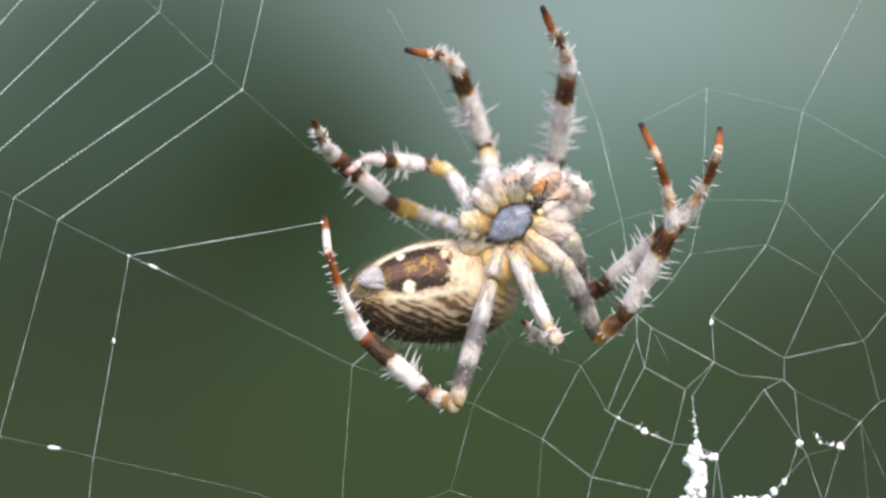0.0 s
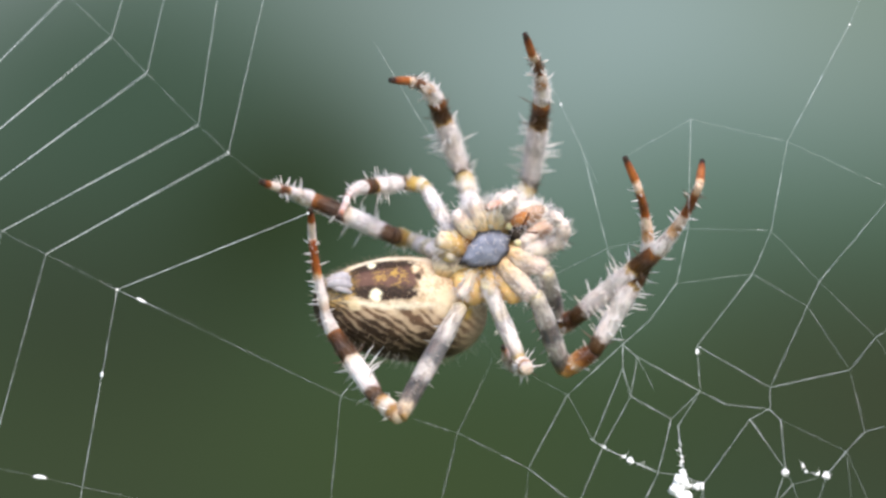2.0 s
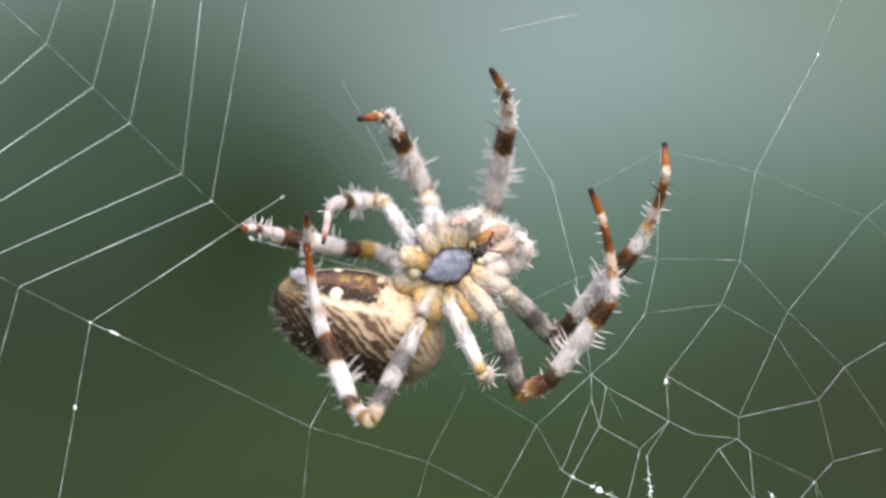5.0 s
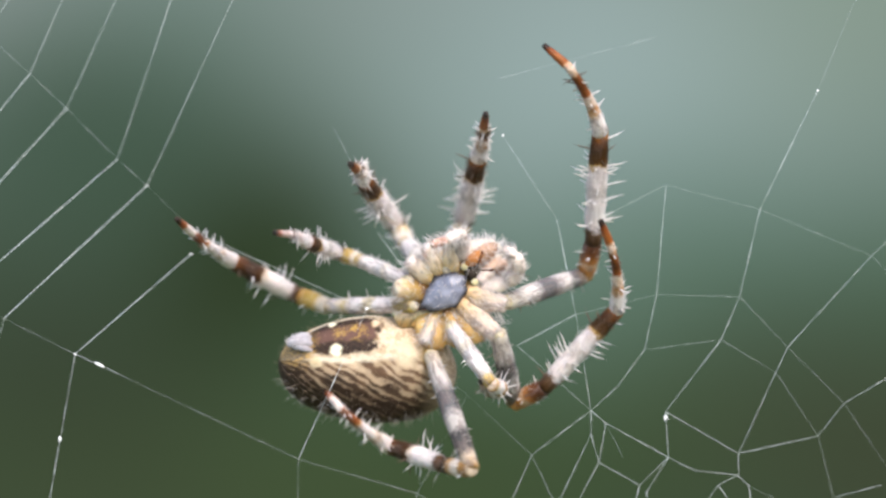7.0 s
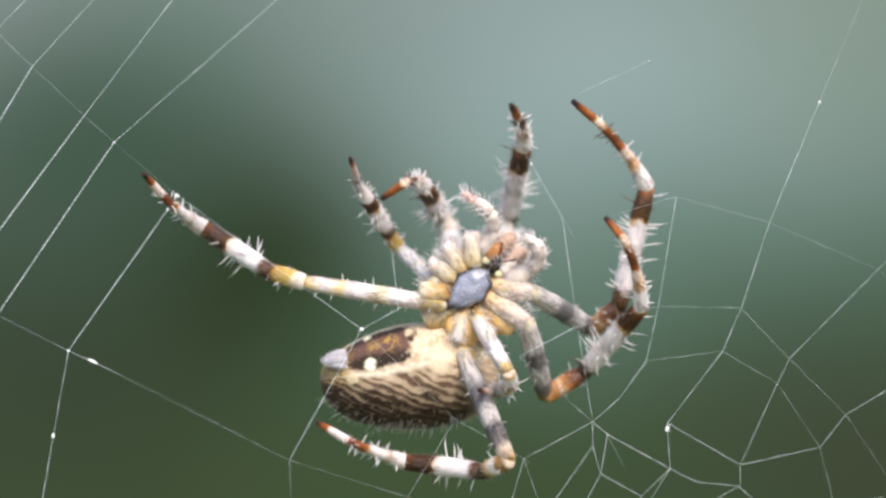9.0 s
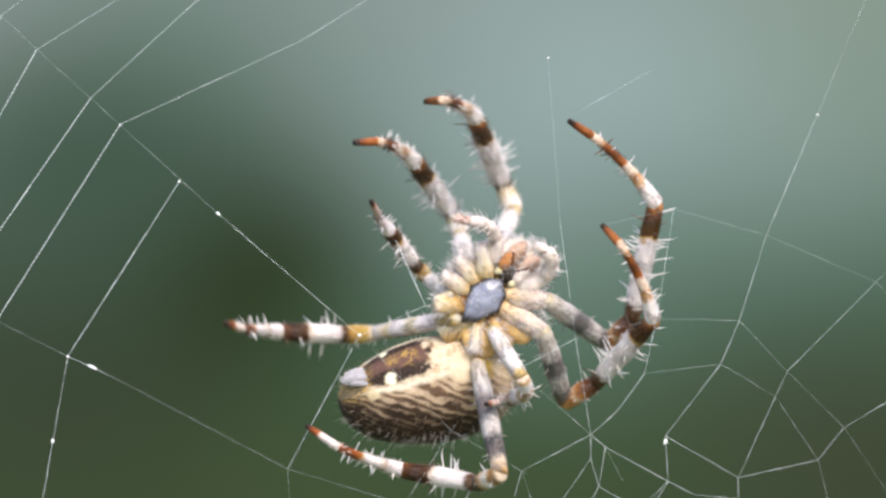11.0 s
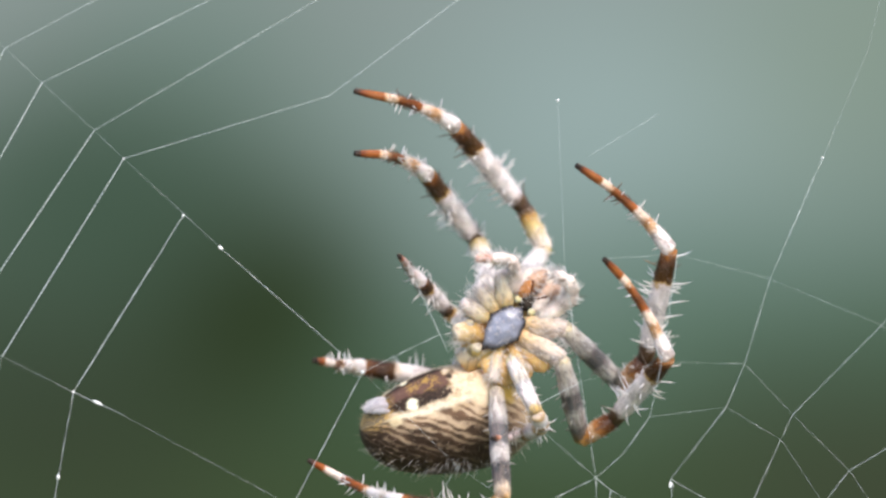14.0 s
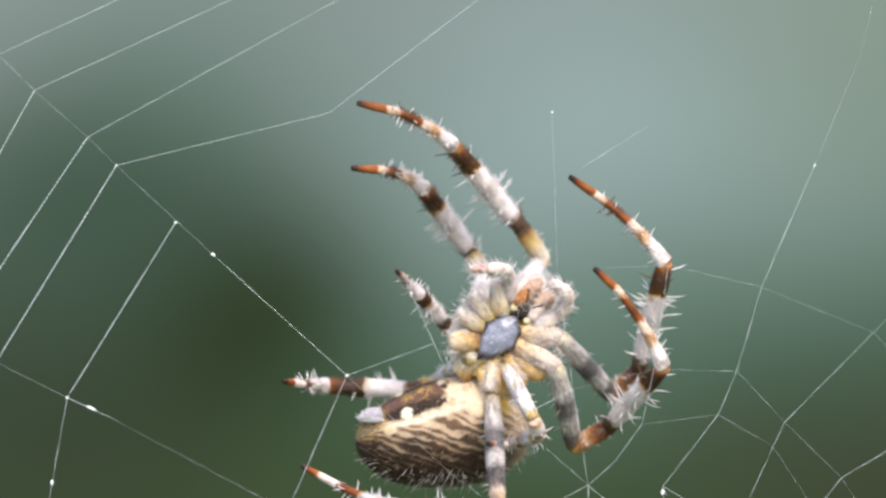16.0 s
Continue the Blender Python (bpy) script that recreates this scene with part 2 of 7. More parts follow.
m_spinneret = plain("spinneret_skin", (0.42, 0.4, 0.43), 3600, 0.4, 0.5, 0.4)

m_abdomen, at, ab = material("abdomen_skin")
attr = at.nodes.new("ShaderNodeAttribute")
attr.attribute_name = "pattern"
grain(at, ab, attr.outputs["Color"], 2400, 0.35, 0.6)
soft_skin(ab, 0.5, 0.12)

m_silk, st_, sb_ = material("silk")
sb_.inputs["Base Color"].default_value = (0.69, 0.75, 0.77, 1)
sb_.inputs["Roughness"].default_value = 0.4
m_clump, ct_, cb_ = material("matted_silk")
crgb = ct_.nodes.new("ShaderNodeRGB")
crgb.outputs[0].default_value = (0.93, 0.94, 0.95, 1)
grain(ct_, cb_, crgb.outputs[0], 3000, 0.15, 0.8)
cb_.inputs["Roughness"].default_value = 0.8

# ---- the far garden, painted out of focus on a glowing sheet, and the ground ----
BACK_Y = 2.0
PER = 0.00018   # one unit of the backdrop's plan


def backdrop_material():
    m = bpy.data.materials.new("glowing_foliage_backdrop")
    m.use_nodes = True
    t = m.node_tree
    t.nodes.clear()
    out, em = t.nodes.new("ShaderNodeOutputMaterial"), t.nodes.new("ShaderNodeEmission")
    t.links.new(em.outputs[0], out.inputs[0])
    tc = t.nodes.new("ShaderNodeTexCoord")
    mp = node_of(t, "ShaderNodeMapping", Scale=(1 / PER, 1 / PER, 1 / PER))
    t.links.new(tc.outputs["Object"], mp.inputs[0])
    wob = node_of(t, "ShaderNodeTexNoise", Scale=0.0022, Detail=1.0)
    t.links.new(mp.outputs[0], wob.inputs["Vector"])
    off = t.nodes.new("ShaderNodeVectorMath")
    off.operation = "MULTIPLY_ADD"
    t.links.new(wob.outputs["Color"], off.inputs[0])
    off.inputs[1].default_value = (180, 0, 180)
    t.links.new(mp.outputs[0], off.inputs[2])
    # painted gradient that glows: light above, dark leaves below
    sep = t.nodes.new("ShaderNodeSeparateXYZ")
    t.links.new(off.outputs[0], sep.inputs[0])
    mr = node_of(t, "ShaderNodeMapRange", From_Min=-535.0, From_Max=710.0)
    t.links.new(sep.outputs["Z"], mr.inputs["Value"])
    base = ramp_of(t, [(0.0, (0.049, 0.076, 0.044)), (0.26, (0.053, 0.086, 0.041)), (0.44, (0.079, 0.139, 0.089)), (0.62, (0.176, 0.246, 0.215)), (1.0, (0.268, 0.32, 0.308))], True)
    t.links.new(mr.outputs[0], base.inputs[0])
    colour = base.outputs[0]
    # soft bright and dark patches of the garden's light, painted into the glow
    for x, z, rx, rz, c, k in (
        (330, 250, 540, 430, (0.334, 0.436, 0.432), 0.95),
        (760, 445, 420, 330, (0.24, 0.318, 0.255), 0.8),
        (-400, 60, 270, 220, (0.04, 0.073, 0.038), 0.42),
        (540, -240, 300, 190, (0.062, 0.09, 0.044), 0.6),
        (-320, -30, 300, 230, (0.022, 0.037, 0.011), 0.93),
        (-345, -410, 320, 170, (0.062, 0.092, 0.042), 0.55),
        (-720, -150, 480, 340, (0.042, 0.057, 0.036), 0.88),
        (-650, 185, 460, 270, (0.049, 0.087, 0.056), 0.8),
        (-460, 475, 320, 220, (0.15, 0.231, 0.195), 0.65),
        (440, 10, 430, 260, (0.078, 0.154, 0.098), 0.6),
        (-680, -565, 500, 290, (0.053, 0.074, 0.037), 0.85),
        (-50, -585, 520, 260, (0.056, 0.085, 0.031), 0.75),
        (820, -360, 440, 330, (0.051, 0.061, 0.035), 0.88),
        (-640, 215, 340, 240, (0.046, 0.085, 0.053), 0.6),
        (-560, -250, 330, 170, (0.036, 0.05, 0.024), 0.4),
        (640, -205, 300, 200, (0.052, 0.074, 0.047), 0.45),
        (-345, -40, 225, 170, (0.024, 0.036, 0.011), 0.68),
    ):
        sh = node_of(t, "ShaderNodeVectorMath")
        sh.operation = "SUBTRACT"
        t.links.new(off.outputs[0], sh.inputs[0])
        sh.inputs[1].default_value = (x + 90, 0, z + 90)
        sc = t.nodes.new("ShaderNodeVectorMath")
        sc.operation = "MULTIPLY"
        t.links.new(sh.outputs[0], sc.inputs[0])
        sc.inputs[1].default_value = (1 / rx, 0, 1 / rz)
        ln = t.nodes.new("ShaderNodeVectorMath")
        ln.operation = "LENGTH"
        t.links.new(sc.outputs[0], ln.inputs[0])
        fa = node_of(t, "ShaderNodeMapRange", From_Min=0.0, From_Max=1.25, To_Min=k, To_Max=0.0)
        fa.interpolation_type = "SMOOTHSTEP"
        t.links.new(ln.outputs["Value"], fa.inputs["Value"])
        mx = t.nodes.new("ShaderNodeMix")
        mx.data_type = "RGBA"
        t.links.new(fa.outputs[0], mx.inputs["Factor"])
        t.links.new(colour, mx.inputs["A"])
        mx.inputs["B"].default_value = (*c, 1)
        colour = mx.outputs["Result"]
    # the sheet emits its colour; sun and sky play no part in it
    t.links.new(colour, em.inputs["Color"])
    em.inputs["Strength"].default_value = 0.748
    return m


class Shape:
    """Vertices and faces gathered into one mesh."""

    def __init__(self):
        self.v, self.f, self.m = [], [], []

    def tube(self, path, radii, sides=8, mat=0):
        """A closed limb along a path of points."""
        n0, up = len(self.v), None
        for i, p in enumerate(path):
            d = (path[min(i + 1, len(path) - 1)] - path[max(i - 1, 0)]).normalized()
            if up is None:
                up = d.orthogonal().normalized()
            up = (up - d * up.dot(d)).normalized()
            side = d.cross(up)
            for k in range(sides):
                a = 2 * math.pi * k / sides
                self.v.append(p + (up * math.cos(a) + side * math.sin(a)) * radii[i])
        for i in range(len(path) - 1):
            for k in range(sides):
                a, b = n0 + i * sides + k, n0 + i * sides + (k + 1) % sides
                self.f.append((a, b, b + sides, a + sides))
                self.m.append(mat)
        for first, flip in ((n0, True), (n0 + (len(path) - 1) * sides, False)):
            ring = list(range(first, first + sides))
            self.f.append(tuple(reversed(ring)) if flip else tuple(ring))
            self.m.append(mat)

    def bristle(self, root, tip, r, mat=1, bend=0.0):
        d = tip - root
        side = d.orthogonal().normalized()
        other = d.cross(side).normalized()
        mid = root + d * 0.55 + side * bend * d.length
        n0 = len(self.v)
        for c, q in ((root, r), (mid, r * 0.75)):
            for a in (0, 2.094, 4.189):
                self.v.append(c + (side * math.cos(a) + other * math.sin(a)) * q)
        self.v.append(tip)
        for k in range(3):
            j = (k + 1) % 3
            self.f.append((n0 + k, n0 + j, n0 + 3 + j, n0 + 3 + k))
            self.f.append((n0 + 3 + k, n0 + 3 + j, n0 + 6))
            self.m += [mat, mat]

    def ball(self, c, r, rings=10, sides=14, mat=0, rough=0.0, turn=None):
        """An ellipsoid with half-axes r, uneven by rough."""
        n0 = len(self.v)
        for i in range(rings + 1):
            u = math.pi * i / rings
            for k in range(sides):
                a = 2 * math.pi * k / sides
                p = Vector((math.sin(u) * math.cos(a), math.sin(u) * math.sin(a), math.cos(u)))
                if rough:
                    p *= 1 + rough * noise.noise(p * 2.3 + Vector(c) * 900)
                p = Vector((p.x * r[0], p.y * r[1], p.z * r[2]))
                if turn is not None:
                    p = turn @ p
                self.v.append(Vector(c) + p)
        for i in range(rings):
            for k in range(sides):
                a, b = n0 + i * sides + k, n0 + i * sides + (k + 1) % sides
                self.f.append((a, a + sides, b + sides, b))
                self.m.append(mat)

    def mesh(self, name, mats, smooth=True):
        me = bpy.data.meshes.new(name)
        me.from_pydata([tuple(p) for p in self.v], [], self.f)
        for m in mats:
            me.materials.append(m)
        me.polygons.foreach_set("material_index", self.m)
        me.polygons.foreach_set("use_smooth", [smooth] * len(self.f))
        me.update()
        return me


def part(name, shape, mats, parent, label=""):
    ob = new(name, shape.mesh(name, mats))
    ob.parent = parent
    return tagged(ob, label)


def rim_point(c, r, turn, rnd):
    """A random place on an ellipsoid, and the way out of it."""
    p = Vector((rnd.gauss(0, 1), rnd.gauss(0, 1), rnd.gauss(0, 1))).normalized()
    q = Vector((p.x * r[0], p.y * r[1], p.z * r[2]))
    w = Vector((p.x / r[0], p.y / r[1], p.z / r[2])).normalized()
    if turn is not None:
        q, w = turn @ q, turn @ w
    return Vector(c) + q, w


def sheet(name, corners, mat):
    me = bpy.data.meshes.new(name)
    me.from_pydata(corners, [], [(0, 1, 2, 3)])
    me.materials.append(mat)
    return tagged(new(name, me), kind="structure")


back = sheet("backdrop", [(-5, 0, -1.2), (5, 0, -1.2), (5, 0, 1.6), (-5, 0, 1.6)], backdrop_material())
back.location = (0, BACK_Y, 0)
tagged(back, "glowing backdrop painted as blurred grey-green garden foliage far behind the web", "backdrop")

# ground out of view, added to bounce green light up
m_ground, gt, gb = material("grass_ground")
grgb = gt.nodes.new("ShaderNodeRGB")
grgb.outputs[0].default_value = (0.07, 0.1, 0.04, 1)
grain(gt, gb, grgb.outputs[0], 3, 0.5, 0.3)
gb.inputs["Roughness"].default_value = 0.9
ground = sheet("ground", [(-400, -400, -1.2), (400, -400, -1.2), (400, 400, -1.2), (-400, 400, -1.2)], m_ground)
tagged(ground, "unseen green grass ground below the web, added for bounce light", "ground")

# ---- the orb web ----
FAINT, THIN, FINE, STRONG = 0.0033, 0.0068, 0.0078, 0.0145
NODE, STRANDS = {}, []
# knots that the spider draws forward from behind its body: from, until, depth
BEHIND = {"N": (6.3, 7.5, 9.0), "N2": (6.6, 8.0, 9.0), "N3": (9.7, 11.8, 7.0), "O2": (6.3, 7.0, 6.0), "AB": (7.0, 8.5, 8.0), "VB": (9.5, 9.7, 7.0)}
spider_web = tagged(new("spider_web"), "torn orb web of fine white silk with sticky spiral threads", "spider web")


def node(name, *rows, y=0.0):
    NODE[name] = (rows, y)


def place(name, t):
    """Where a knot of the web is at t seconds, in metres."""
    rows, y = NODE[name]
    if name in BEHIND:
        start, end, far = BEHIND[name]
        y = far * max(0.0, min(1.0, (end - t) / (end - start)))
    if t <= rows[0][0]:
        _, x, z = rows[0]
    elif t >= rows[-1][0]:
        _, x, z = rows[-1]
    else:
        for a, b in zip(rows, rows[1:]):
            if a[0] <= t <= b[0]:
                f = (t - a[0]) / (b[0] - a[0])
                x, z = a[1] + (b[1] - a[1]) * f, a[2] + (b[2] - a[2]) * f
                break
    return Vector((x, y, z)) * MM


def silk(length, r, beads):
    """A thread along +z; a sticky one carries droplets."""
    s = Shape()
    if beads:
        n = max(2, int(length / (0.25 * MM)))
        path = [Vector((0, 0, length * i / (2 * n))) for i in range(2 * n + 1)]
        radii = [r * MM * (0.4 if i % 2 == 0 else 1.9) * random.uniform(0.85, 1.15) for i in range(2 * n + 1)]
        s.tube(path, radii, 5)
    else:
        n = max(2, int(length / (0.3 * MM)))
        path = [Vector((random.uniform(-1, 1) * 0.006 * MM, random.uniform(-1, 1) * 0.006 * MM, length * i / n)) for i in range(n + 1)]
        s.tube(path, [r * MM * math.exp(random.gauss(-0.08, 0.3)) for _ in path], 5)
    return s


TIMES = (
    0, 0.5, 1, 1.5, 2, 2.5, 3, 3.5, 4.2, 5.2, 6.3, 6.6, 7, 7.5, 8, 8.5, 9, 9.5, 9.7, 10.4, 11.1, 11.8, 12.5, 13, 13.5, 14, 14.5, 15, 15.5, 16
)


def strand(pairs, r, beads=False):
    """Threads between knots. Where the knots move, two lengths slide along each other, as the silk stretches."""
    for pair in pairs.split():
        a, b = pair.split("-")
        still = len(NODE[a][0]) == 1 and len(NODE[b][0]) == 1 and a not in BEHIND and b not in BEHIND
        if still:
            p, q = place(a, 0), place(b, 0)
            ob = part("thread", silk((q - p).length, r, beads), [m_silk], spider_web)
            ob.matrix_basis = Matrix.Translation(p) @ (q - p).to_track_quat("Z", "Y").to_matrix().to_4x4()
        else:
            gaps = [(place(b, t) - place(a, t)).length for t in TIMES]
            length = min(min(gaps), max(gaps) * 0.55 + 0.1 * MM)
            length = max(length, max(gaps) * 0.505)
            for k in (a, b):
                ob = part("thread", silk(length, r, beads), [m_silk], spider_web)
                STRANDS.append((ob, k, b if k == a else a))


node("A", (0, 11.91, -9.24))
node("a1", (0, 12.06, -11.67))
node("F", (0, 14.85, -5.43))
node("G", (0, 15.84, -3.12))
node("E", (0, 18.39, -5.82))
node("D", (0, 17.76, -7.14))
node("B", (0, 15.78, -11.46))
node("b2", (0, 15.72, -12.6))
node("b3", (0, 14.7, -13.14))
node("b4", (0, 16.35, -13.2))
node("am", (0, 13.44, -12.36))
node("c1", (0, 16.59, -15.84))
node("c2", (0, 18.75, -16.14))
node("c3", (0, 19.83, -14.85))
node("c4", (0, 16.98, -16.62))
node("c5", (0, 15.99, -17.7))
node("c6", (0, 14.94, -18.9))
node("C", (0, 20.01, -10.53))
node("Wn", (0, 21.39, -8.79))
node("W2", (0, 20.82, -13.8))
node("W3", (0, 23.34, -13.14))
node("c7", (0, 21.84, -19.44))
node("c8", (0, 20.49, -21.24))
node("C9", (0, 17.79, -19.44))
node("c10", (0, 17.79, -18.99))
node("a2", (0, 10.89, -13.5))
node("a3", (0, 10.53, -13.14))
node("H", (0, 7.95, -9.18))
node("H2", (0, 8.73, -9.84))
node("h3", (0, 7.95, -10.44))
node("n1", (0, 8.37, -11.94))
node("st", (0, 9.63, -11.64))
node("m1", (0, 6.9, -14.64))
node("m2", (0, 9.84, -15.99))
node("m3", (0, 8.64, -18.48))
node("m4", (0, 5.55, -17.79))
node("m5", (0, 5.04, -20.34))
node("m6", (0, 8.04, -20.34))
node("L", (0, 10.8, -5.94))
node("M", (0, 11.43, -3.03))
node("cl", (0, 11.19, -16.14))
node("cr", (0, 12.18, -16.68))
node("cd", (0, 11.88, -20.34))
node("cd2", (0, 12.69, -20.34))
node("cb", (0, 10.98, -19.44))
node("X3", (0, 25.68, -6.27))
node("Wd", (0, 23.73, -12.27))
node("lb", (0, 9.39, -7.89))
node("S2", (0, 2.94, -15.75))
node("S3", (0, 2.58, -20.34))
node("R3n", (0, -1.92, -18.48))
node("Rl", (0, -4.86, -19.59))
node("Rr", (0, 1.14, -19.59))
node("Rd", (0, -7.74, -19.44))
node("X", (0, 22.23, -1.44), (3.5, 22.56, -0.75), (4.2, 22.44, -0.75), (7, 22.83, -0.96), (9, 23.1, -1.08))
node("X2", (9, 25.68, 1.59))
node("Wx", (9, 25.08, -3.12))
node("m0", (0, 6.39, -14.28), (6.3, 6.39, -14.28), (9, 5.34, -14.22), (16, 5.34, -14.22))
node("J", (9, 19.98, 7.8))
node("Jt", (9, 22.38, 13.53))
node("Jt2", (9, 24.18, 21.03))
node("I", (0, 16.74, 1.65), (1.5, 16.71, 1.59), (3.5, 16.59, 1.62), (6.5, 16.74, 1.56), (7.5, 17.1, 1.44), (9, 17.34, 1.41), (12.5, 17.22, 1.41), (16, 17.16, 1.35))
node("K", (0, 11.67, 2.88), (1.5, 11.61, 2.79), (3.5, 11.43, 2.73), (7, 11.94, 2.82), (9, 12.39, 2.79), (9.7, 12.39, 2.79), (12.5, 12.33, 2.82), (16, 12.21, 2.49))
node("T", (0, 5.88, 1.08), (1.5, 5.88, 1.05), (3.5, 5.73, 1.11), (6.5, 5.94, 0.93), (7, 6.15, 0.96), (8, 6.24, 1.14), (9, 6.33, 1.71), (9.7, 6.39, 2.01), (12.5, 6.27, 1.95), (14.5, 6.3, 2.07), (16, 6.33, 1.95))
node("O", (9, 7.14, -4.08))
node("O2", (9, 4.02, -5.73))
node("Y", (0, 4.89, 3.66), (3.5, 4.5, 3.48), (6.3, 3.48, 4.74), (7, 3.27, 5.43), (9, 4.68, 4.53), (9.7, 5.64, 11.01), (11.8, 5.73, 10.71), (12.5, 5.67, 10.95), (14.5, 6, 10.83), (16, 6.03, 10.62))
node("Yt", (0, 3.84, 5.46), (3.5, 3.6, 6.48), (6.3, 2.58, 6.09), (7, 2.07, 6.63), (9, 3.72, 8.43), (9.7, 5.49, 16.11), (11.8, 5.58, 16.02), (12.5, 5.52, 16.41), (14.5, 5.79, 16.23), (16, 5.82, 15.99))
node("KK", (0, 6.69, 12.96), (3.5, 6.3, 9.96), (4.2, 5.91, 9.81), (6.3, 9.78, 10.29), (7, 11.22, 10.59), (8, 11.31, 10.41), (9, 11.22, 10.14), (9.7, 11.19, 10.2), (12.5, 11.07, 10.11), (15, 11.25, 10.08), (16, 11.28, 9.99))
node("KY", (0, 3.69, 12.36), (3.5, 3.3, 9.33), (4.2, 3.15, 9.27), (6.3, 2.88, 8.64), (7, 2.97, 8.43), (7.5, 4.44, 9.03), (8, 7.86, 9.51), (8.5, 7.2, 8.97), (9, 7.08, 8.19), (9.7, 7.05, 7.95), (12.5, 7.53, 7.95), (13, 7.74, 7.98), (14.5, 7.5, 7.89), (16, 7.47, 7.59))
node("S", (0, 4.98, -11.88), (3.5, 5.07, -11.85), (6.3, 5.04, -11.91), (7, 4.8, -11.55), (9, 4.29, -11.13), (9.7, 4.35, -11.25), (12.5, 4.2, -10.95), (16, 4.17, -11.16))
node("AB", (0, 1.29, -10.59), (2.5, 1.14, -9.81), (3.5, 1.2, -10.32), (6.3, 1.62, -9.45), (7, 1.41, -8.52), (8, 0.81, -9.09), (9, 0.66, -9.03), (9.7, 0.48, -9.24), (11.8, 0.57, -8.79), (13, 0.54, -8.67), (14.5, 0.6, -8.52), (16, 0.63, -8.55))
node("R", (0, -7.17, -11.85), (1.5, -7.11, -11.88), (3.5, -6.75, -12.06), (6.3, -7.17, -11.91), (7, -7.59, -11.76), (8, -7.98, -11.46), (9, -8.16, -11.22), (9.7, -8.16, -11.13), (12.5, -8.13, -10.83), (14.5, -8.19, -10.62), (16, -8.04, -10.56))
node("Rn", (0, -0.72, -13.92), (1.5, -0.9, -13.89), (3.5, -0.54, -13.86), (6.5, -0.99, -13.8), (7, -1.29, -13.59), (8, -1.65, -13.35), (9, -1.89, -13.17), (9.7, -1.95, -13.05), (12.5, -1.92, -12.69), (14.5, -1.95, -12.57), (16, -1.83, -12.51))
node("P", (0, -19.02, -6.03), (0.5, -19.05, -6.03), (1, -18.99, -6.06), (1.5, -18.93, -6.18), (2, -18.9, -6.27), (2.5, -18.75, -6.3), (3.5, -18.42, -6.45), (4.2, -18.48, -6.48), (6.3, -18.93, -6.33), (7, -19.44, -6.18), (7.5, -19.65, -5.82), (8, -19.77, -5.67), (9, -19.89, -5.4), (9.7, -19.89, -5.19), (11.8, -19.77, -4.92), (12.5, -19.77, -4.74), (13, -19.83, -4.74), (14, -19.8, -4.62), (14.5, -19.77, -4.59), (15, -19.77, -4.62), (16, -19.71, -4.53))
node("P2", (0, -22.8, -4.14), (0.5, -22.83, -4.14), (1, -22.77, -4.17), (1.5, -22.71, -4.29), (2, -22.68, -4.38), (2.5, -22.53, -4.41), (3.5, -22.2, -4.56), (4.2, -22.26, -4.59), (6.3, -22.71, -4.44), (7, -23.22, -4.29), (7.5, -23.43, -3.93), (8, -23.55, -3.78), (9, -23.67, -3.51), (9.7, -23.67, -3.3), (11.8, -23.55, -3.03), (12.5, -23.55, -2.85), (13, -23.61, -2.85), (14, -23.58, -2.73), (14.5, -23.55, -2.7), (15, -23.55, -2.73), (16, -23.49, -2.64))
node("P3", (0, -25.14, -2.94), (0.5, -25.17, -2.94), (1, -25.11, -2.97), (1.5, -25.05, -3.09), (2, -25.02, -3.18), (2.5, -24.87, -3.21), (3.5, -24.54, -3.36), (4.2, -24.6, -3.39), (6.3, -25.05, -3.24), (7, -25.56, -3.09), (7.5, -25.77, -2.73), (8, -25.89, -2.58), (9, -26.01, -2.31), (9.7, -26.01, -2.1), (11.8, -25.89, -1.83), (12.5, -25.89, -1.65), (13, -25.95, -1.65), (14, -25.92, -1.53), (14.5, -25.89, -1.5), (15, -25.89, -1.53), (16, -25.83, -1.44))
node("P4", (0, -27.48, -1.8), (0.5, -27.51, -1.8), (1, -27.45, -1.83), (1.5, -27.39, -1.95), (2, -27.36, -2.04), (2.5, -27.21, -2.07), (3.5, -26.88, -2.22), (4.2, -26.94, -2.25), (6.3, -27.39, -2.1), (7, -27.9, -1.95), (7.5, -28.11, -1.59), (8, -28.23, -1.44), (9, -28.35, -1.17), (9.7, -28.35, -0.96), (11.8, -28.23, -0.69), (12.5, -28.23, -0.51), (13, -28.29, -0.51), (14, -28.26, -0.39), (14.5, -28.23, -0.36), (15, -28.23, -0.39), (16, -28.17, -0.3))
node("P5", (0, -29.37, -0.87), (0.5, -29.4, -0.87), (1, -29.34, -0.9), (1.5, -29.28, -1.02), (2, -29.25, -1.11), (2.5, -29.1, -1.14), (3.5, -28.77, -1.29), (4.2, -28.83, -1.32), (6.3, -29.28, -1.17), (7, -29.79, -1.02), (7.5, -30, -0.66), (8, -30.12, -0.51), (9, -30.24, -0.24), (9.7, -30.24, -0.03), (11.8, -30.12, 0.24), (12.5, -30.12, 0.42), (13, -30.18, 0.42), (14, -30.15, 0.54), (14.5, -30.12, 0.57), (15, -30.12, 0.54), (16, -30.06, 0.63))
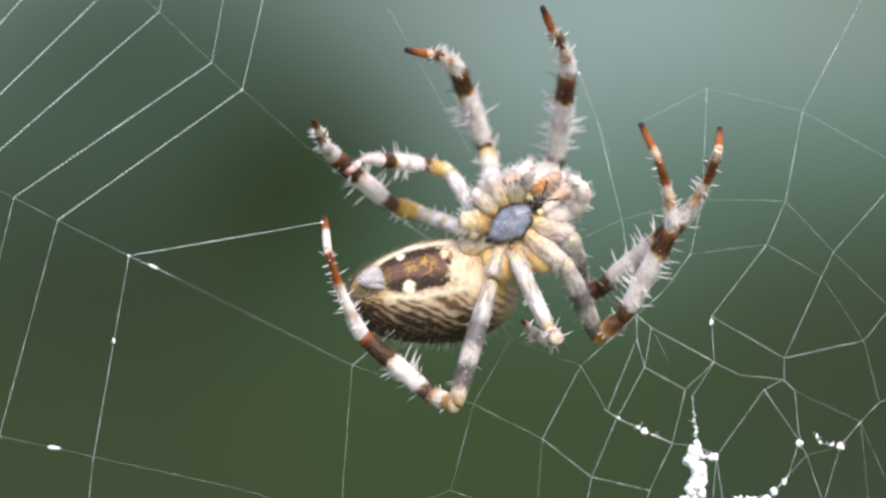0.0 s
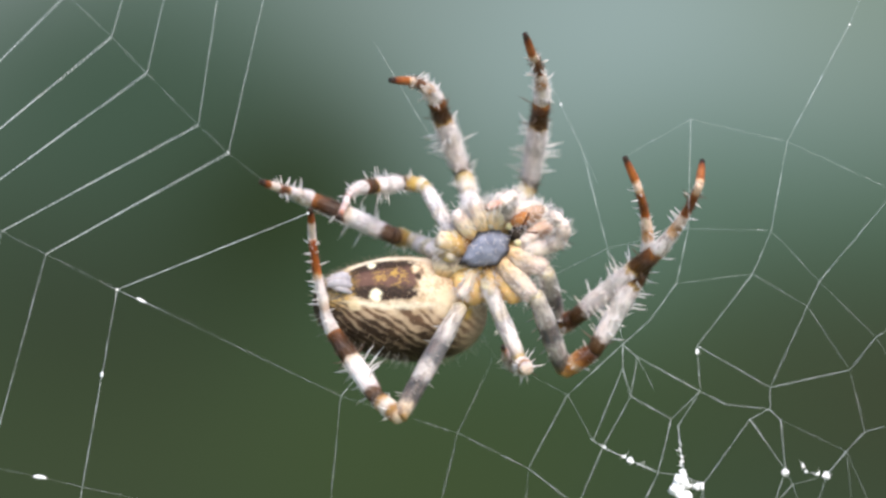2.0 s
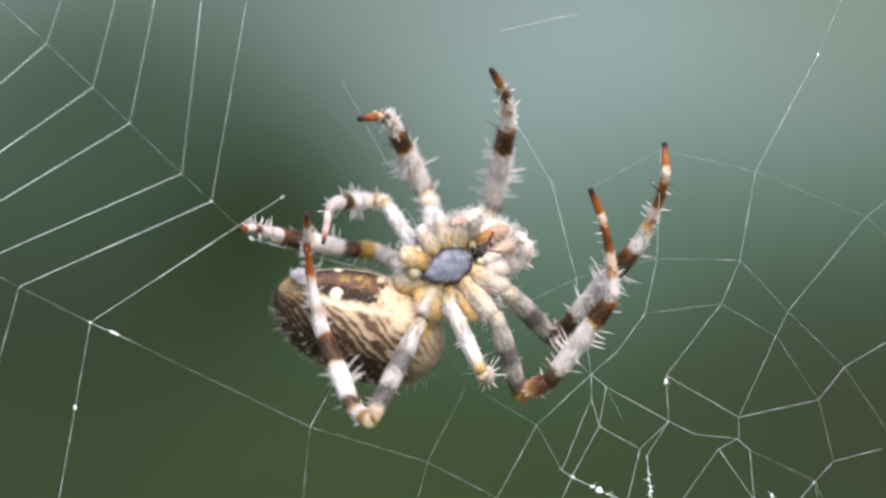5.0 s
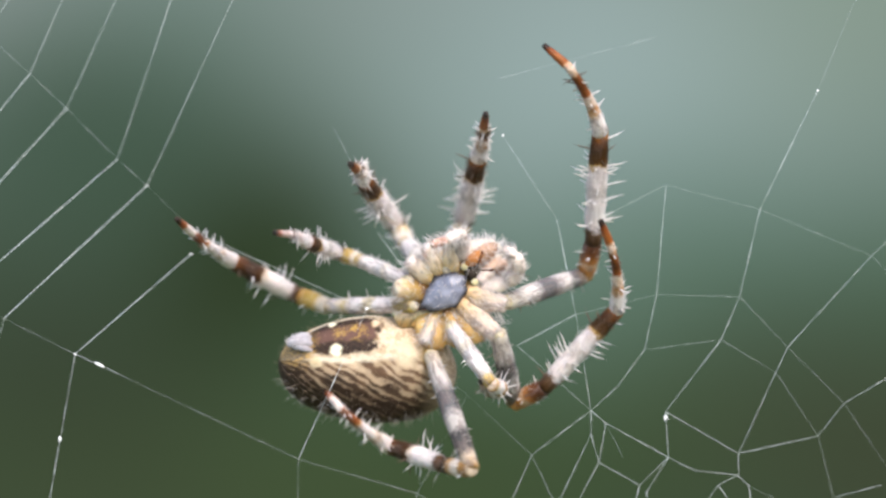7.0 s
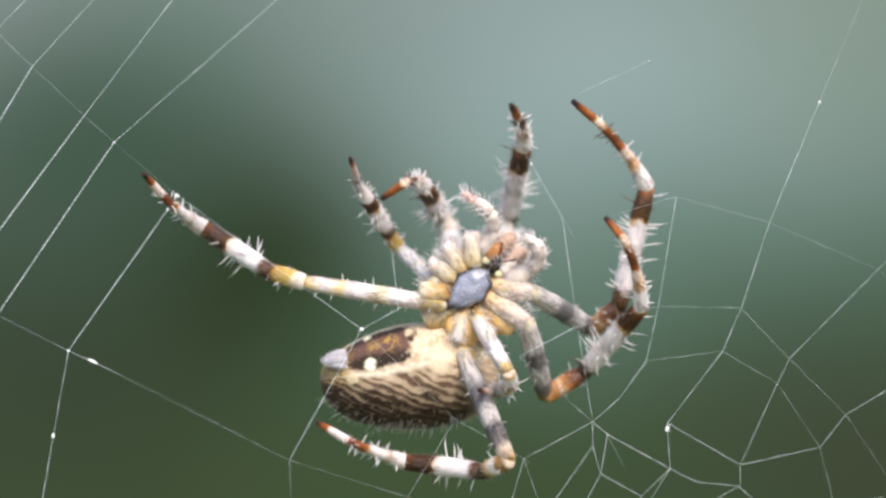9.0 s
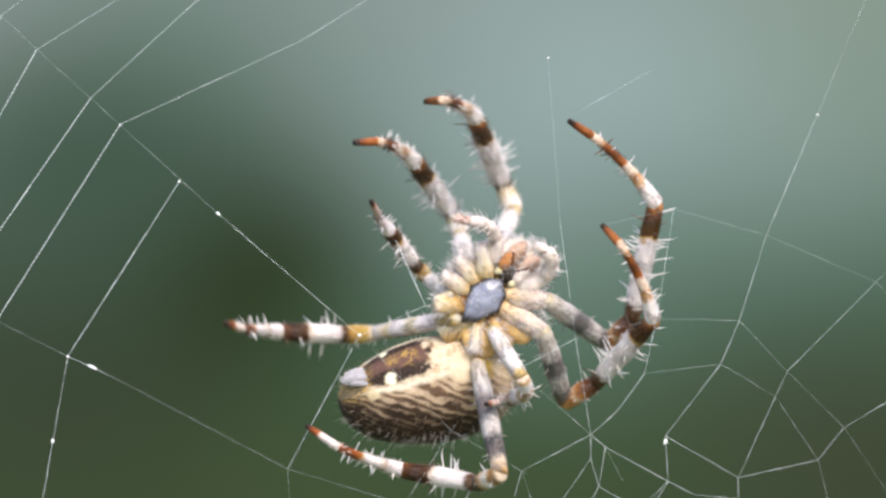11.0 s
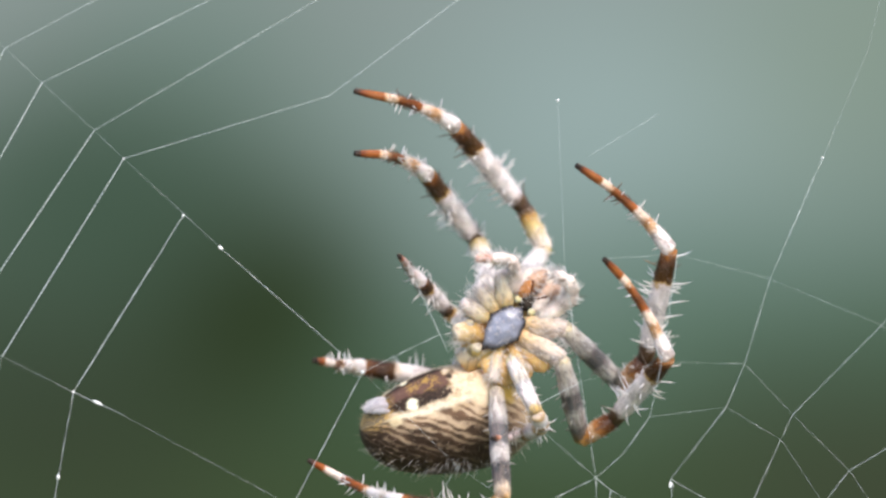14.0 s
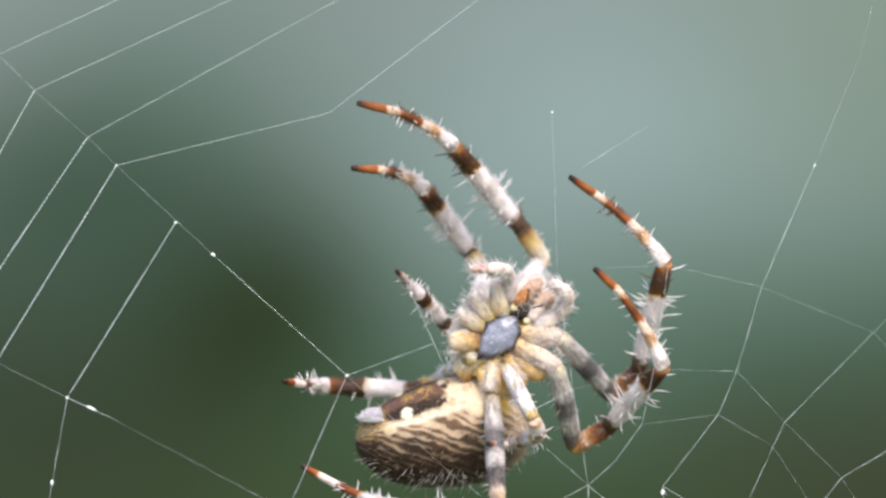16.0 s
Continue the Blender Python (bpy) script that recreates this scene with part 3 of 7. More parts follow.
node("P6", (0, -31.32, 0.12), (0.5, -31.35, 0.12), (1, -31.29, 0.09), (1.5, -31.23, -0.03), (2, -31.2, -0.12), (2.5, -31.05, -0.15), (3.5, -30.72, -0.3), (4.2, -30.78, -0.33), (6.3, -31.23, -0.18), (7, -31.74, -0.03), (7.5, -31.95, 0.33), (8, -32.07, 0.48), (9, -32.19, 0.75), (9.7, -32.19, 0.96), (11.8, -32.07, 1.23), (12.5, -32.07, 1.41), (13, -32.13, 1.41), (14, -32.1, 1.53), (14.5, -32.07, 1.56), (15, -32.07, 1.53), (16, -32.01, 1.62))
node("PX", (0, -20.91, -16.74), (0.5, -20.94, -16.74), (1, -20.88, -16.77), (1.5, -20.82, -16.89), (2, -20.79, -16.98), (2.5, -20.64, -17.01), (3.5, -20.31, -17.16), (4.2, -20.37, -17.19), (6.3, -20.82, -17.04), (7, -21.33, -16.89), (7.5, -21.54, -16.53), (8, -21.66, -16.38), (9, -21.78, -16.11), (9.7, -21.78, -15.9), (11.8, -21.66, -15.63), (12.5, -21.66, -15.45), (13, -21.72, -15.45), (14, -21.69, -15.33), (14.5, -21.66, -15.3), (15, -21.66, -15.33), (16, -21.6, -15.24))
node("PY", (0, -21.57, -22.83), (0.5, -21.6, -22.83), (1, -21.54, -22.86), (1.5, -21.48, -22.98), (2, -21.45, -23.07), (2.5, -21.3, -23.1), (3.5, -20.97, -23.25), (4.2, -21.03, -23.28), (6.3, -21.48, -23.13), (7, -21.99, -22.98), (7.5, -22.2, -22.62), (8, -22.32, -22.47), (9, -22.44, -22.2), (9.7, -22.44, -21.99), (11.8, -22.32, -21.72), (12.5, -22.32, -21.54), (13, -22.38, -21.54), (14, -22.35, -21.42), (14.5, -22.32, -21.39), (15, -22.32, -21.42), (16, -22.26, -21.33))
node("Q", (0, -17.73, -6.6), (0.5, -17.76, -6.6), (1, -17.7, -6.63), (1.5, -17.64, -6.75), (2, -17.61, -6.84), (2.5, -17.46, -6.87), (3.5, -17.13, -7.02), (4.2, -17.19, -7.05), (6.3, -17.64, -6.9), (7, -18.15, -6.75), (7.5, -18.36, -6.39), (8, -18.48, -6.24), (9, -18.6, -5.97), (9.7, -18.6, -5.76), (11.8, -18.48, -5.49), (12.5, -18.48, -5.31), (13, -18.54, -5.31), (14, -18.51, -5.19), (14.5, -18.48, -5.16), (15, -18.48, -5.19), (16, -18.42, -5.1))
node("Q0", (0, -16.68, -7.11), (0.5, -16.71, -7.11), (1, -16.65, -7.14), (1.5, -16.59, -7.26), (2, -16.56, -7.35), (2.5, -16.41, -7.38), (3.5, -16.08, -7.53), (4.2, -16.14, -7.56), (6.3, -16.59, -7.41), (7, -17.1, -7.26), (7.5, -17.31, -6.9), (8, -17.43, -6.75), (9, -17.55, -6.48), (9.7, -17.55, -6.27), (11.8, -17.43, -6), (12.5, -17.43, -5.82), (13, -17.49, -5.82), (14, -17.46, -5.7), (14.5, -17.43, -5.67), (15, -17.43, -5.7), (16, -17.37, -5.61))
node("P2y", (0, -26.82, -18.93), (0.5, -26.85, -18.93), (1, -26.79, -18.96), (1.5, -26.73, -19.08), (2, -26.7, -19.17), (2.5, -26.55, -19.2), (3.5, -26.22, -19.35), (4.2, -26.28, -19.38), (6.3, -26.73, -19.23), (7, -27.24, -19.08), (7.5, -27.45, -18.72), (8, -27.57, -18.57), (9, -27.69, -18.3), (9.7, -27.69, -18.09), (11.8, -27.57, -17.82), (12.5, -27.57, -17.64), (13, -27.63, -17.64), (14, -27.6, -17.52), (14.5, -27.57, -17.49), (15, -27.57, -17.52), (16, -27.51, -17.43))
node("P3y", (0, -28.02, -15.03), (0.5, -28.05, -15.03), (1, -27.99, -15.06), (1.5, -27.93, -15.18), (2, -27.9, -15.27), (2.5, -27.75, -15.3), (3.5, -27.42, -15.45), (4.2, -27.48, -15.48), (6.3, -27.93, -15.33), (7, -28.44, -15.18), (7.5, -28.65, -14.82), (8, -28.77, -14.67), (9, -28.89, -14.4), (9.7, -28.89, -14.19), (11.8, -28.77, -13.92), (12.5, -28.77, -13.74), (13, -28.83, -13.74), (14, -28.8, -13.62), (14.5, -28.77, -13.59), (15, -28.77, -13.62), (16, -28.71, -13.53))
node("PB", (0, -19.83, -10.56), (0.5, -19.86, -10.56), (1, -19.8, -10.59), (1.5, -19.74, -10.71), (2, -19.71, -10.8), (2.5, -19.56, -10.83), (3.5, -19.23, -10.98), (4.2, -19.29, -11.01), (6.3, -19.74, -10.86), (7, -20.25, -10.71), (7.5, -20.46, -10.35), (8, -20.58, -10.2), (9, -20.7, -9.93), (9.7, -20.7, -9.72), (11.8, -20.58, -9.45), (12.5, -20.58, -9.27), (13, -20.64, -9.27), (14, -20.61, -9.15), (14.5, -20.58, -9.12), (15, -20.58, -9.15), (16, -20.52, -9.06))
node("bl0", (0, -27.66, -15.24))
node("bl1", (0, -23.01, -16.23))
node("bl2", (0, -20.76, -16.74))
node("bl3", (0, -13.26, -18.39))
node("bl4", (0, -9.06, -19.59))
node("U1", (0, -12.99, 2.79), (0.5, -13.23, 2.52), (1, -13.26, 2.31), (1.5, -13.32, 1.95), (2, -12.99, 0.99), (2.5, -12.39, -0.06), (3, -11.88, -0.63), (3.5, -11.43, -0.84), (4.2, -11.31, -0.9), (6.3, -13.95, 1.65), (6.6, -14.28, 2.16), (7, -15.63, 2.76), (7.5, -16.65, 3.75), (8, -17.28, 4.38), (8.5, -17.46, 5.1), (9, -17.46, 5.67), (9.5, -17.43, 5.73), (9.7, -17.01, 7.05), (11.8, -17.07, 7.41), (12.5, -17.13, 7.68), (13, -17.16, 7.68), (13.5, -17.16, 7.68), (14.5, -17.1, 7.86), (15, -17.13, 7.74), (16, -17.1, 7.8))
node("U2", (0, -14.61, 4.23), (0.5, -14.82, 3.9), (1, -14.79, 3.84), (1.5, -14.91, 3.42), (2, -14.58, 2.46), (2.5, -13.92, 1.41), (3, -13.44, 0.81), (3.5, -12.99, 0.63), (4.2, -12.9, 0.6), (6.3, -15.51, 3.09), (6.6, -15.84, 3.57), (7, -17.19, 4.17), (7.5, -18.21, 5.19), (8, -18.75, 5.79), (8.5, -19.05, 6.57), (9, -19.05, 7.08), (9.5, -19.02, 7.17), (9.7, -18.51, 8.46), (11.8, -18.66, 8.82), (12.5, -18.72, 9.12), (13, -18.72, 9.15), (14.5, -18.69, 9.33), (16, -18.63, 9.3))
node("U3", (0, -17.4, 6.93), (0.5, -17.58, 6.57), (1, -17.52, 6.51), (1.5, -17.67, 6.15), (2, -17.31, 5.22), (2.5, -16.71, 4.14), (3, -16.2, 3.57), (3.5, -15.75, 3.39), (4.2, -15.66, 3.3), (6.3, -18.27, 5.7), (6.6, -18.6, 6.21), (7, -19.89, 6.87), (7.5, -20.97, 7.89), (8, -21.48, 8.52), (9, -21.81, 9.69), (9.5, -21.78, 9.75), (9.7, -21.42, 11.01), (11.8, -21.48, 11.43), (12.5, -21.54, 11.7), (13, -21.54, 11.7), (14.5, -21.45, 11.85), (16, -21.45, 11.79))
node("U4", (0, -19.47, 8.76), (1.5, -19.62, 8.1), (2.5, -18.75, 6.18), (3.5, -17.64, 5.25), (4.2, -17.58, 5.19), (6.3, -20.19, 7.65), (7, -21.84, 8.7), (8, -23.4, 10.41), (9, -23.76, 11.58), (9.5, -23.73, 11.64), (9.7, -23.37, 12.87), (11.8, -23.34, 13.17), (12.5, -23.31, 13.35), (13, -23.49, 13.53), (14.5, -23.4, 13.71), (16, -23.37, 13.68))
node("U5", (0, -21.81, 10.86), (1.5, -21.93, 10.41), (2.5, -21.15, 8.43), (3.5, -20.1, 7.59), (4.2, -20.04, 7.56), (6.3, -22.62, 9.93), (7, -24.18, 10.83), (8, -25.74, 12.51), (9, -26.07, 13.68), (12.5, -25.62, 15.45), (16, -25.68, 15.69))
node("U6", (0, -25.26, 14.01), (1.5, -25.32, 13.41), (2.5, -24, 11.04), (3.5, -22.5, 9.78), (4.2, -22.44, 9.72), (6.3, -25.02, 12.09), (7, -26.73, 13.08), (9, -28.62, 15.93), (12.5, -28.17, 17.76), (16, -28.23, 18.09))
node("VB", (0, -8.2, -1.55), (0.5, -9.3, -0.6), (1.5, -10.4, -0.6), (2.5, -10.29, -1.95), (3.5, -9.3, -2.67), (4.2, -9.54, -2.73), (6.3, -11.37, -0.66), (7, -13.23, 0.27), (8, -14.49, 2.1), (9, -14.37, 2.88), (9.5, -14.16, 2.85), (9.7, -11.76, 2.25), (11.8, -11.88, 2.73), (12.5, -11.97, 2.94), (13, -12, 2.91), (14.5, -11.97, 3.09), (16, -11.97, 3.06))
node("N", (0, -0.96, -6.84), (3.5, -1.5, -4.32), (6.3, -3.72, -3.81), (7, -3.99, -3.81), (8, -4.62, -4.2), (9, -4.32, -4.26), (9.7, -4.26, -3.99), (11.8, -4.38, -3.84), (12.5, -4.41, -3.81), (13, -4.47, -3.66), (14.5, -4.44, -3.51), (16, -4.86, -3.36))
node("N2", (0, 1.29, -5.04), (3.5, 0.6, -3.42), (6.3, -0.42, -3.21), (7, -1.08, -2.97), (8, -2.64, -3.69), (9, -2.37, -3.18), (9.7, -1.56, -3.24), (11.8, -0.36, -1.77), (12.5, -0.45, -1.59), (13, -0.27, -1.71), (14.5, -0.39, -1.47), (16, -0.24, -1.65))
node("N3", (0, -0.06, -2.34), (3.5, -0.9, -0.42), (6.3, -2.52, -0.81), (7, -3.03, -0.27), (8, -2.94, -0.54), (9, -2.82, 0.33), (9.7, -2.61, 0.51), (11.8, -2.34, 1.62), (12.5, -2.22, 1.56), (13, -2.01, 1.68), (14.5, -1.44, 0.99), (16, -1.32, 0.75))
node("V", (0, -8.76, -4.26), (0.5, -9.09, -3.84), (1.5, -8.91, -2.97), (2, -8.76, -2.22), (2.5, -8.52, -1.38), (3, -7.74, -0.18), (3.5, -6.72, 0.57), (4.2, -6.87, 1.23), (6.3, -11.37, -1.71), (6.6, -11.73, -1.23), (7, -13.29, -0.87), (7.5, -14.01, 0.18), (8, -14.55, 0.87), (9, -14.61, 2.1), (9.5, -14.19, 3.57), (9.7, -13.86, 3.96), (11.8, -13.92, 4.44), (12.5, -13.98, 4.68), (13, -14.01, 4.65), (13.5, -13.98, 4.68), (14.5, -13.95, 4.83), (15, -14.01, 4.71), (16, -13.95, 4.77))
node("UA", (0, -11.7, 8.46), (1.5, -11.07, 10.56), (2.5, -10.8, 9.39), (3.5, -10.05, 10.08), (4.2, -9.99, 10.32), (6.3, -10.92, 11.79), (7, -11.07, 12.63), (8, -10.74, 12.66), (9, -8.82, 13.23), (9.7, -7.86, 12.57), (11.8, -7.02, 11.28), (12.5, -6.87, 11.46), (13, -6.81, 11.28), (14.5, -5.94, 11.01), (16, -5.79, 10.59))
node("UT", (0, -8.76, 21.36), (1.5, -8.67, 22.86), (2.5, -8.4, 22.59), (3.5, -7.95, 23.28), (4.2, -7.29, 23.52), (6.3, -7.02, 24.99), (7, -6.63, 25.23), (8, -2.64, 23.16), (9, 1.38, 22.23), (9.7, 3.39, 18.81), (11.8, 3.78, 18.42), (12.5, 4.23, 18.51), (13, 3.39, 18.78), (14.5, 4.8, 19.08), (16, 5.52, 19.23))
node("T2", (0, -11.63, 20.76), (2.5, -12.29, 18.13), (3.5, -11.77, 17.39), (4.2, -11.76, 17.36), (6.3, -12.22, 19.56), (7, -11.83, 20.09), (8, -10.12, 20.21), (9, -8.88, 20.45), (9.7, -7.42, 21.08), (12.5, -4.98, 18.79), (13, -4.6, 18.26), (14.5, -4.01, 17.5), (16, -3.9, 17.38))
node("T3", (0, -13.93, 21.52), (1.5, -13.53, 20.57), (2.5, -14.42, 18.96), (3.5, -13.29, 18.19), (4.2, -13.5, 18.14), (6.3, -13.82, 20.03), (7, -13.7, 20.53), (8, -13.1, 20.96), (9, -11.68, 20.76), (9.7, -8.88, 19.24), (12.5, -8.49, 19.1), (14.5, -7.87, 18.21), (16, -7.83, 18.07))
node("T4", (0, -17.47, 22.11), (2.5, -15.11, 19.18), (3.5, -14.93, 18.48), (4.2, -14.87, 18.42), (6.3, -15.84, 20.43), (7, -16.45, 21.08), (8, -15.91, 21.64), (9, -14.39, 21.3), (9.7, -12.92, 21.42), (12.5, -12.51, 21.45), (14.5, -11.2, 19.5), (16, -11.1, 19.32))
node("T5", (0, -18.9, 22.5), (3.5, -16.64, 19.08), (4.2, -17.13, 19.2), (6.3, -17.39, 20.73), (7, -17.52, 20.81), (9, -18.47, 22.97), (16, -14.95, 21.06))
node("SA", (0, -5.25, 7.11), (1.5, -5.31, 6.9), (2.5, -5.31, 7.05), (3.5, -5.1, 6.84), (4.2, -5.19, 6.72), (6.3, -5.58, 6.09), (7, -5.73, 5.85), (7.5, -4.26, 3.78), (8, -1.74, 0.96), (9, -0.42, 0.33), (16, 0.72, -0.21), y=3.2)
node("SB", (0, -0.81, -0.69), (1.5, -1.92, 1.11), (2.5, -2.1, 1.74), (3.5, -2.1, 1.68), (4.2, -2.19, 2.07), (6.3, -2.52, -1.41), (7, -2.43, -0.87), (8, 0.36, -3.54), (9, 1.68, -4.47), (16, 3.12, -5.01), y=3.2)
node("LF", (0, 8.13, 1.02), (1.5, 8.07, 0.81), (2.5, 8.04, 0.78), (3.5, 7.89, 0.78), (4.2, 7.77, 0.72), (6.3, 8.07, 0.69), (7, 8.37, 0.99), (8, 8.52, 1.41), (9, 8.64, 1.68), (9.7, 8.64, 1.77), (11.8, 8.49, 2.07), (12.5, 8.43, 2.31), (13, 8.4, 2.34), (14.5, 8.34, 2.52), (16, 8.52, 2.34), y=-1.5)
strand("J-Jt Jt-Jt2 F-L G-M I-K F-D G-E I-X X-Wx E-Wn", FAINT)
strand("Wn-Wd b4-c3 c3-c7 c3-c8 c2-c4 D-C C-W2 H2-st S-m0 S-AB", FAINT)
strand("S2-S3 O2-H O-M T-Y K-LF KY-KK AB-Rn R-Rn Rn-S2 R-Rd", FAINT)
strand("Rn-R3n R3n-Rl R3n-Rr N-AB Q0-R P2-P P3-P2 P4-P3 P5-P4 P6-P5", FAINT)
strand("bl0-bl1 bl1-bl2 bl2-bl3 bl3-bl4 U1-U2 U2-U3 U3-U4 U4-U5 U5-U6 U1-VB", FAINT)
strand("SA-SB", FAINT)
strand("U1-UA UA-UT U2-T2 U3-T3 U4-T4 U5-T5", THIN, beads=True)
strand("I-J I-G G-F F-A A-a1 a1-H2 H2-H L-lb lb-H L-M", FINE)
strand("M-K A-B B-C C-Wn Wn-X3 B-b2 D-B E-D E-X X-X2", FINE)
strand("b2-b3 b3-cr a1-am am-b2 b2-b4 b4-c1 b3-c1 c3-W2 W2-W3 c1-c4", FINE)
strand("c4-c5 c1-c5 c2-C9 c4-c10 a1-a2 a1-a3 a3-n1 n1-h3 h3-H H2-n1", FINE)
strand("n1-m1 m1-m4 h3-m0 m0-m1 S-H S-S2 m2-a3 m2-m3 m2-cl m4-m3", FINE)
strand("m4-m5 m3-m6 S2-m4 cr-cd cr-cd2 O-T O-H O-O2 N-R N-N2", FINE)
strand("N2-N3 P-Q0 P-PX PX-PY P2-P2y P3-P3y VB-N", FINE)
strand("c3-c2 c5-c6 a2-cl m1-m2 cr-cl P-V", STRONG)
strand("U1-P2 U2-P3 U3-P4 U4-P5 U5-P6", STRONG, beads=True)


def clump(spots, label="matted white silk clump"):
    """White wadding of small tufts: (knot, dx, dz, half-width, half-height) in millimetres."""
    s, rnd = Shape(), random.Random(len(spots) * 7 + 3)
    for k, dx, dz, w, h in spots:
        c = place(k, 0)
        for _ in range(6 + int(60 * w * h)):
            a, q = rnd.uniform(0, 6.283), math.sqrt(rnd.random())
            p = c + Vector((dx + w * 0.75 * q * math.cos(a), rnd.uniform(-0.4, 0.4) * min(w, h), dz + h * 0.75 * q * math.sin(a))) * MM
            r = rnd.uniform(0.36, 0.56) * min(w, h)
            s.ball(p, (r * rnd.uniform(0.8, 1.4) * MM, r * MM, r * rnd.uniform(0.8, 1.4) * MM), 8, 10, 0, 0.5)
        for _ in range(int(12 * (w + h))):
            a = rnd.uniform(0, 6.283)
            p = c + Vector((dx + w * 0.6 * math.cos(a), 0, dz + h * 0.6 * math.sin(a))) * MM
            s.bristle(p, p + Vector((math.cos(a + rnd.gauss(0, 0.7)), rnd.uniform(-0.6, 0.6), math.sin(a + rnd.gauss(0, 0.7)))) * rnd.uniform(0.1, 0.3) * MM, 0.012 * MM, 0)
    return part("silk_clump", s, [m_clump], spider_web, label)


clump([("cl", 0, 0.05, 0.2, 0.3), ("cl", -0.15, -0.45, 0.42, 0.4), ("cl", -0.3, -0.85, 0.45, 0.4), ("cl", 0.05, -1.3, 0.42, 0.5), ("cl", 0.1, -1.8, 0.42, 0.4), ("cl", -0.05, -2.3, 0.45, 0.5),
       ("cl", 0.5, -0.6, 0.4, 0.16), ("cl", 0.85, -0.55, 0.25, 0.2), ("cl", -0.5, -2.85, 0.6, 0.25), ("cl", 2.3, -2.85, 0.6, 0.2), ("cl", 2.9, -2.8, 0.4, 0.15)])
clump([("c1", 0, -0.1, 0.2, 0.26)])
clump([("c2", 0, 0, 0.24, 0.2), ("c2", -0.45, 0.08, 0.3, 0.09), ("c2", -0.95, 0.22, 0.25, 0.09), ("c2", -1.2, 0.5, 0.09, 0.2)])
clump([("c5", -0.2, -0.3, 0.12, 0.2), ("c6", 0.3, 0.35, 0.2, 0.26), ("c6", -0.1, 0, 0.4, 0.16)])
clump([("m1", 1.45, -0.7, 0.22, 0.17), ("m1", 1.1, -0.5, 0.2, 0.08), ("m1", 0.1, 0, 0.12, 0.08), ("m1", 2.0, -0.9, 0.25, 0.05)])
clump([("A", 0, -0.25, 0.11, 0.32)])
clump([("a2", 0.1, -1.2, 0.06, 0.6), ("a2", 0.2, -2.0, 0.09, 0.5)])


def bead(knot, w, h, tilt):
    """A small white swelling that travels with its knot."""
    s = Shape()
    s.ball((0, 0, 0), (w * MM, h * MM, h * MM), 10, 12, 0, 0.4, Euler((0, radians(tilt), 0)).to_matrix())
    BEADS.append((part("silk_bead", s, [m_clump], spider_web), knot))


BEADS = []
bead("Q", 0.3, 0.07, 26)
bead("PB", 0.08, 0.14, 0)
bead("VB", 0.14, 0.07, 40)
bead("bl1", 0.36, 0.1, 8)
bead("U1", 0.05, 0.05, 0)
bead("V", 0.07, 0.06, 0)
bead("N", 0.1, 0.08, 0)
bead("J", 0.07, 0.05, 0)
bead("P", 0.09, 0.05, 20)
bead("Y", 0.06, 0.06, 0)

# ---- the spider: origin at the middle of its sternum, head along AHEAD, belly towards -y ----
spider = tagged(new("spider"), "brown and cream garden spider with banded bristly legs on its web", "spider")
AHEAD = Vector((math.cos(radians(43)), 0, math.sin(radians(43))))
LEFTWARD = Vector((-math.sin(radians(43)), 0, math.cos(radians(43))))
DEEP = Vector((0, 1, 0))
TO_BODY = Matrix((AHEAD, LEFTWARD, DEEP)).transposed()


def at(ahead, side, deep):
    return (AHEAD * ahead + LEFTWARD * side + DEEP * deep) * MM


def fuzz(s, c, r, turn, count, long, rnd, thick=0.018, front=True):
    for _ in range(count):
        p, w = rim_point(c, r, turn, rnd)
        if front and w.y > 0.55:
            continue
        w = (w + Vector((rnd.uniform(-1, 1), rnd.uniform(-1, 1), rnd.uniform(-1, 1))) * 0.45).normalized()
        s.bristle(p - w * 0.03 * MM, p + w * long * rnd.uniform(0.5, 1.3) * MM, thick * MM, 1, rnd.uniform(-0.12, 0.12))


def blob_part(name, bits, mats, hairs, long, label="", seed=1, rough=0.12):
    """A body part of rounded masses (ahead, side, deep, half-axes) with fine hair."""
    rnd = random.Random(seed)
    s = Shape()
    for a, b, c, r in bits:
        size = [v * MM for v in r]
        s.ball(at(a, b, c), size, 16, 22, 0, rough, TO_BODY)
        fuzz(s, at(a, b, c), size, TO_BODY, hairs, long, rnd)
    return part(name, s, mats, spider, label)


blob_part("carapace", [(0.4, 0, 2.3, (2.9, 2.25, 1.5)), (2.4, 0, 2.0, (1.5, 1.45, 1.25))], [m_carapace, m_spine], 620, 0.5, "pale hairy carapace", 2)


# the three smaller masses stand in for hips glowing amber with light
blob_part("coxal_membrane", [(-0.1, 0, 0.75, (2.5, 2.1, 0.75)), (-1.9, -1.4, 0.35, (0.75, 1.0, 0.6)), (-0.95, -1.9, 0.4, (0.7, 1.0, 0.6)), (0.1, -2.25, 0.3, (0.75, 1.1, 0.6))], [m_membrane, m_spine], 60, 0.25, "skin round the sternum, amber of lit-through hips painted in", 3)


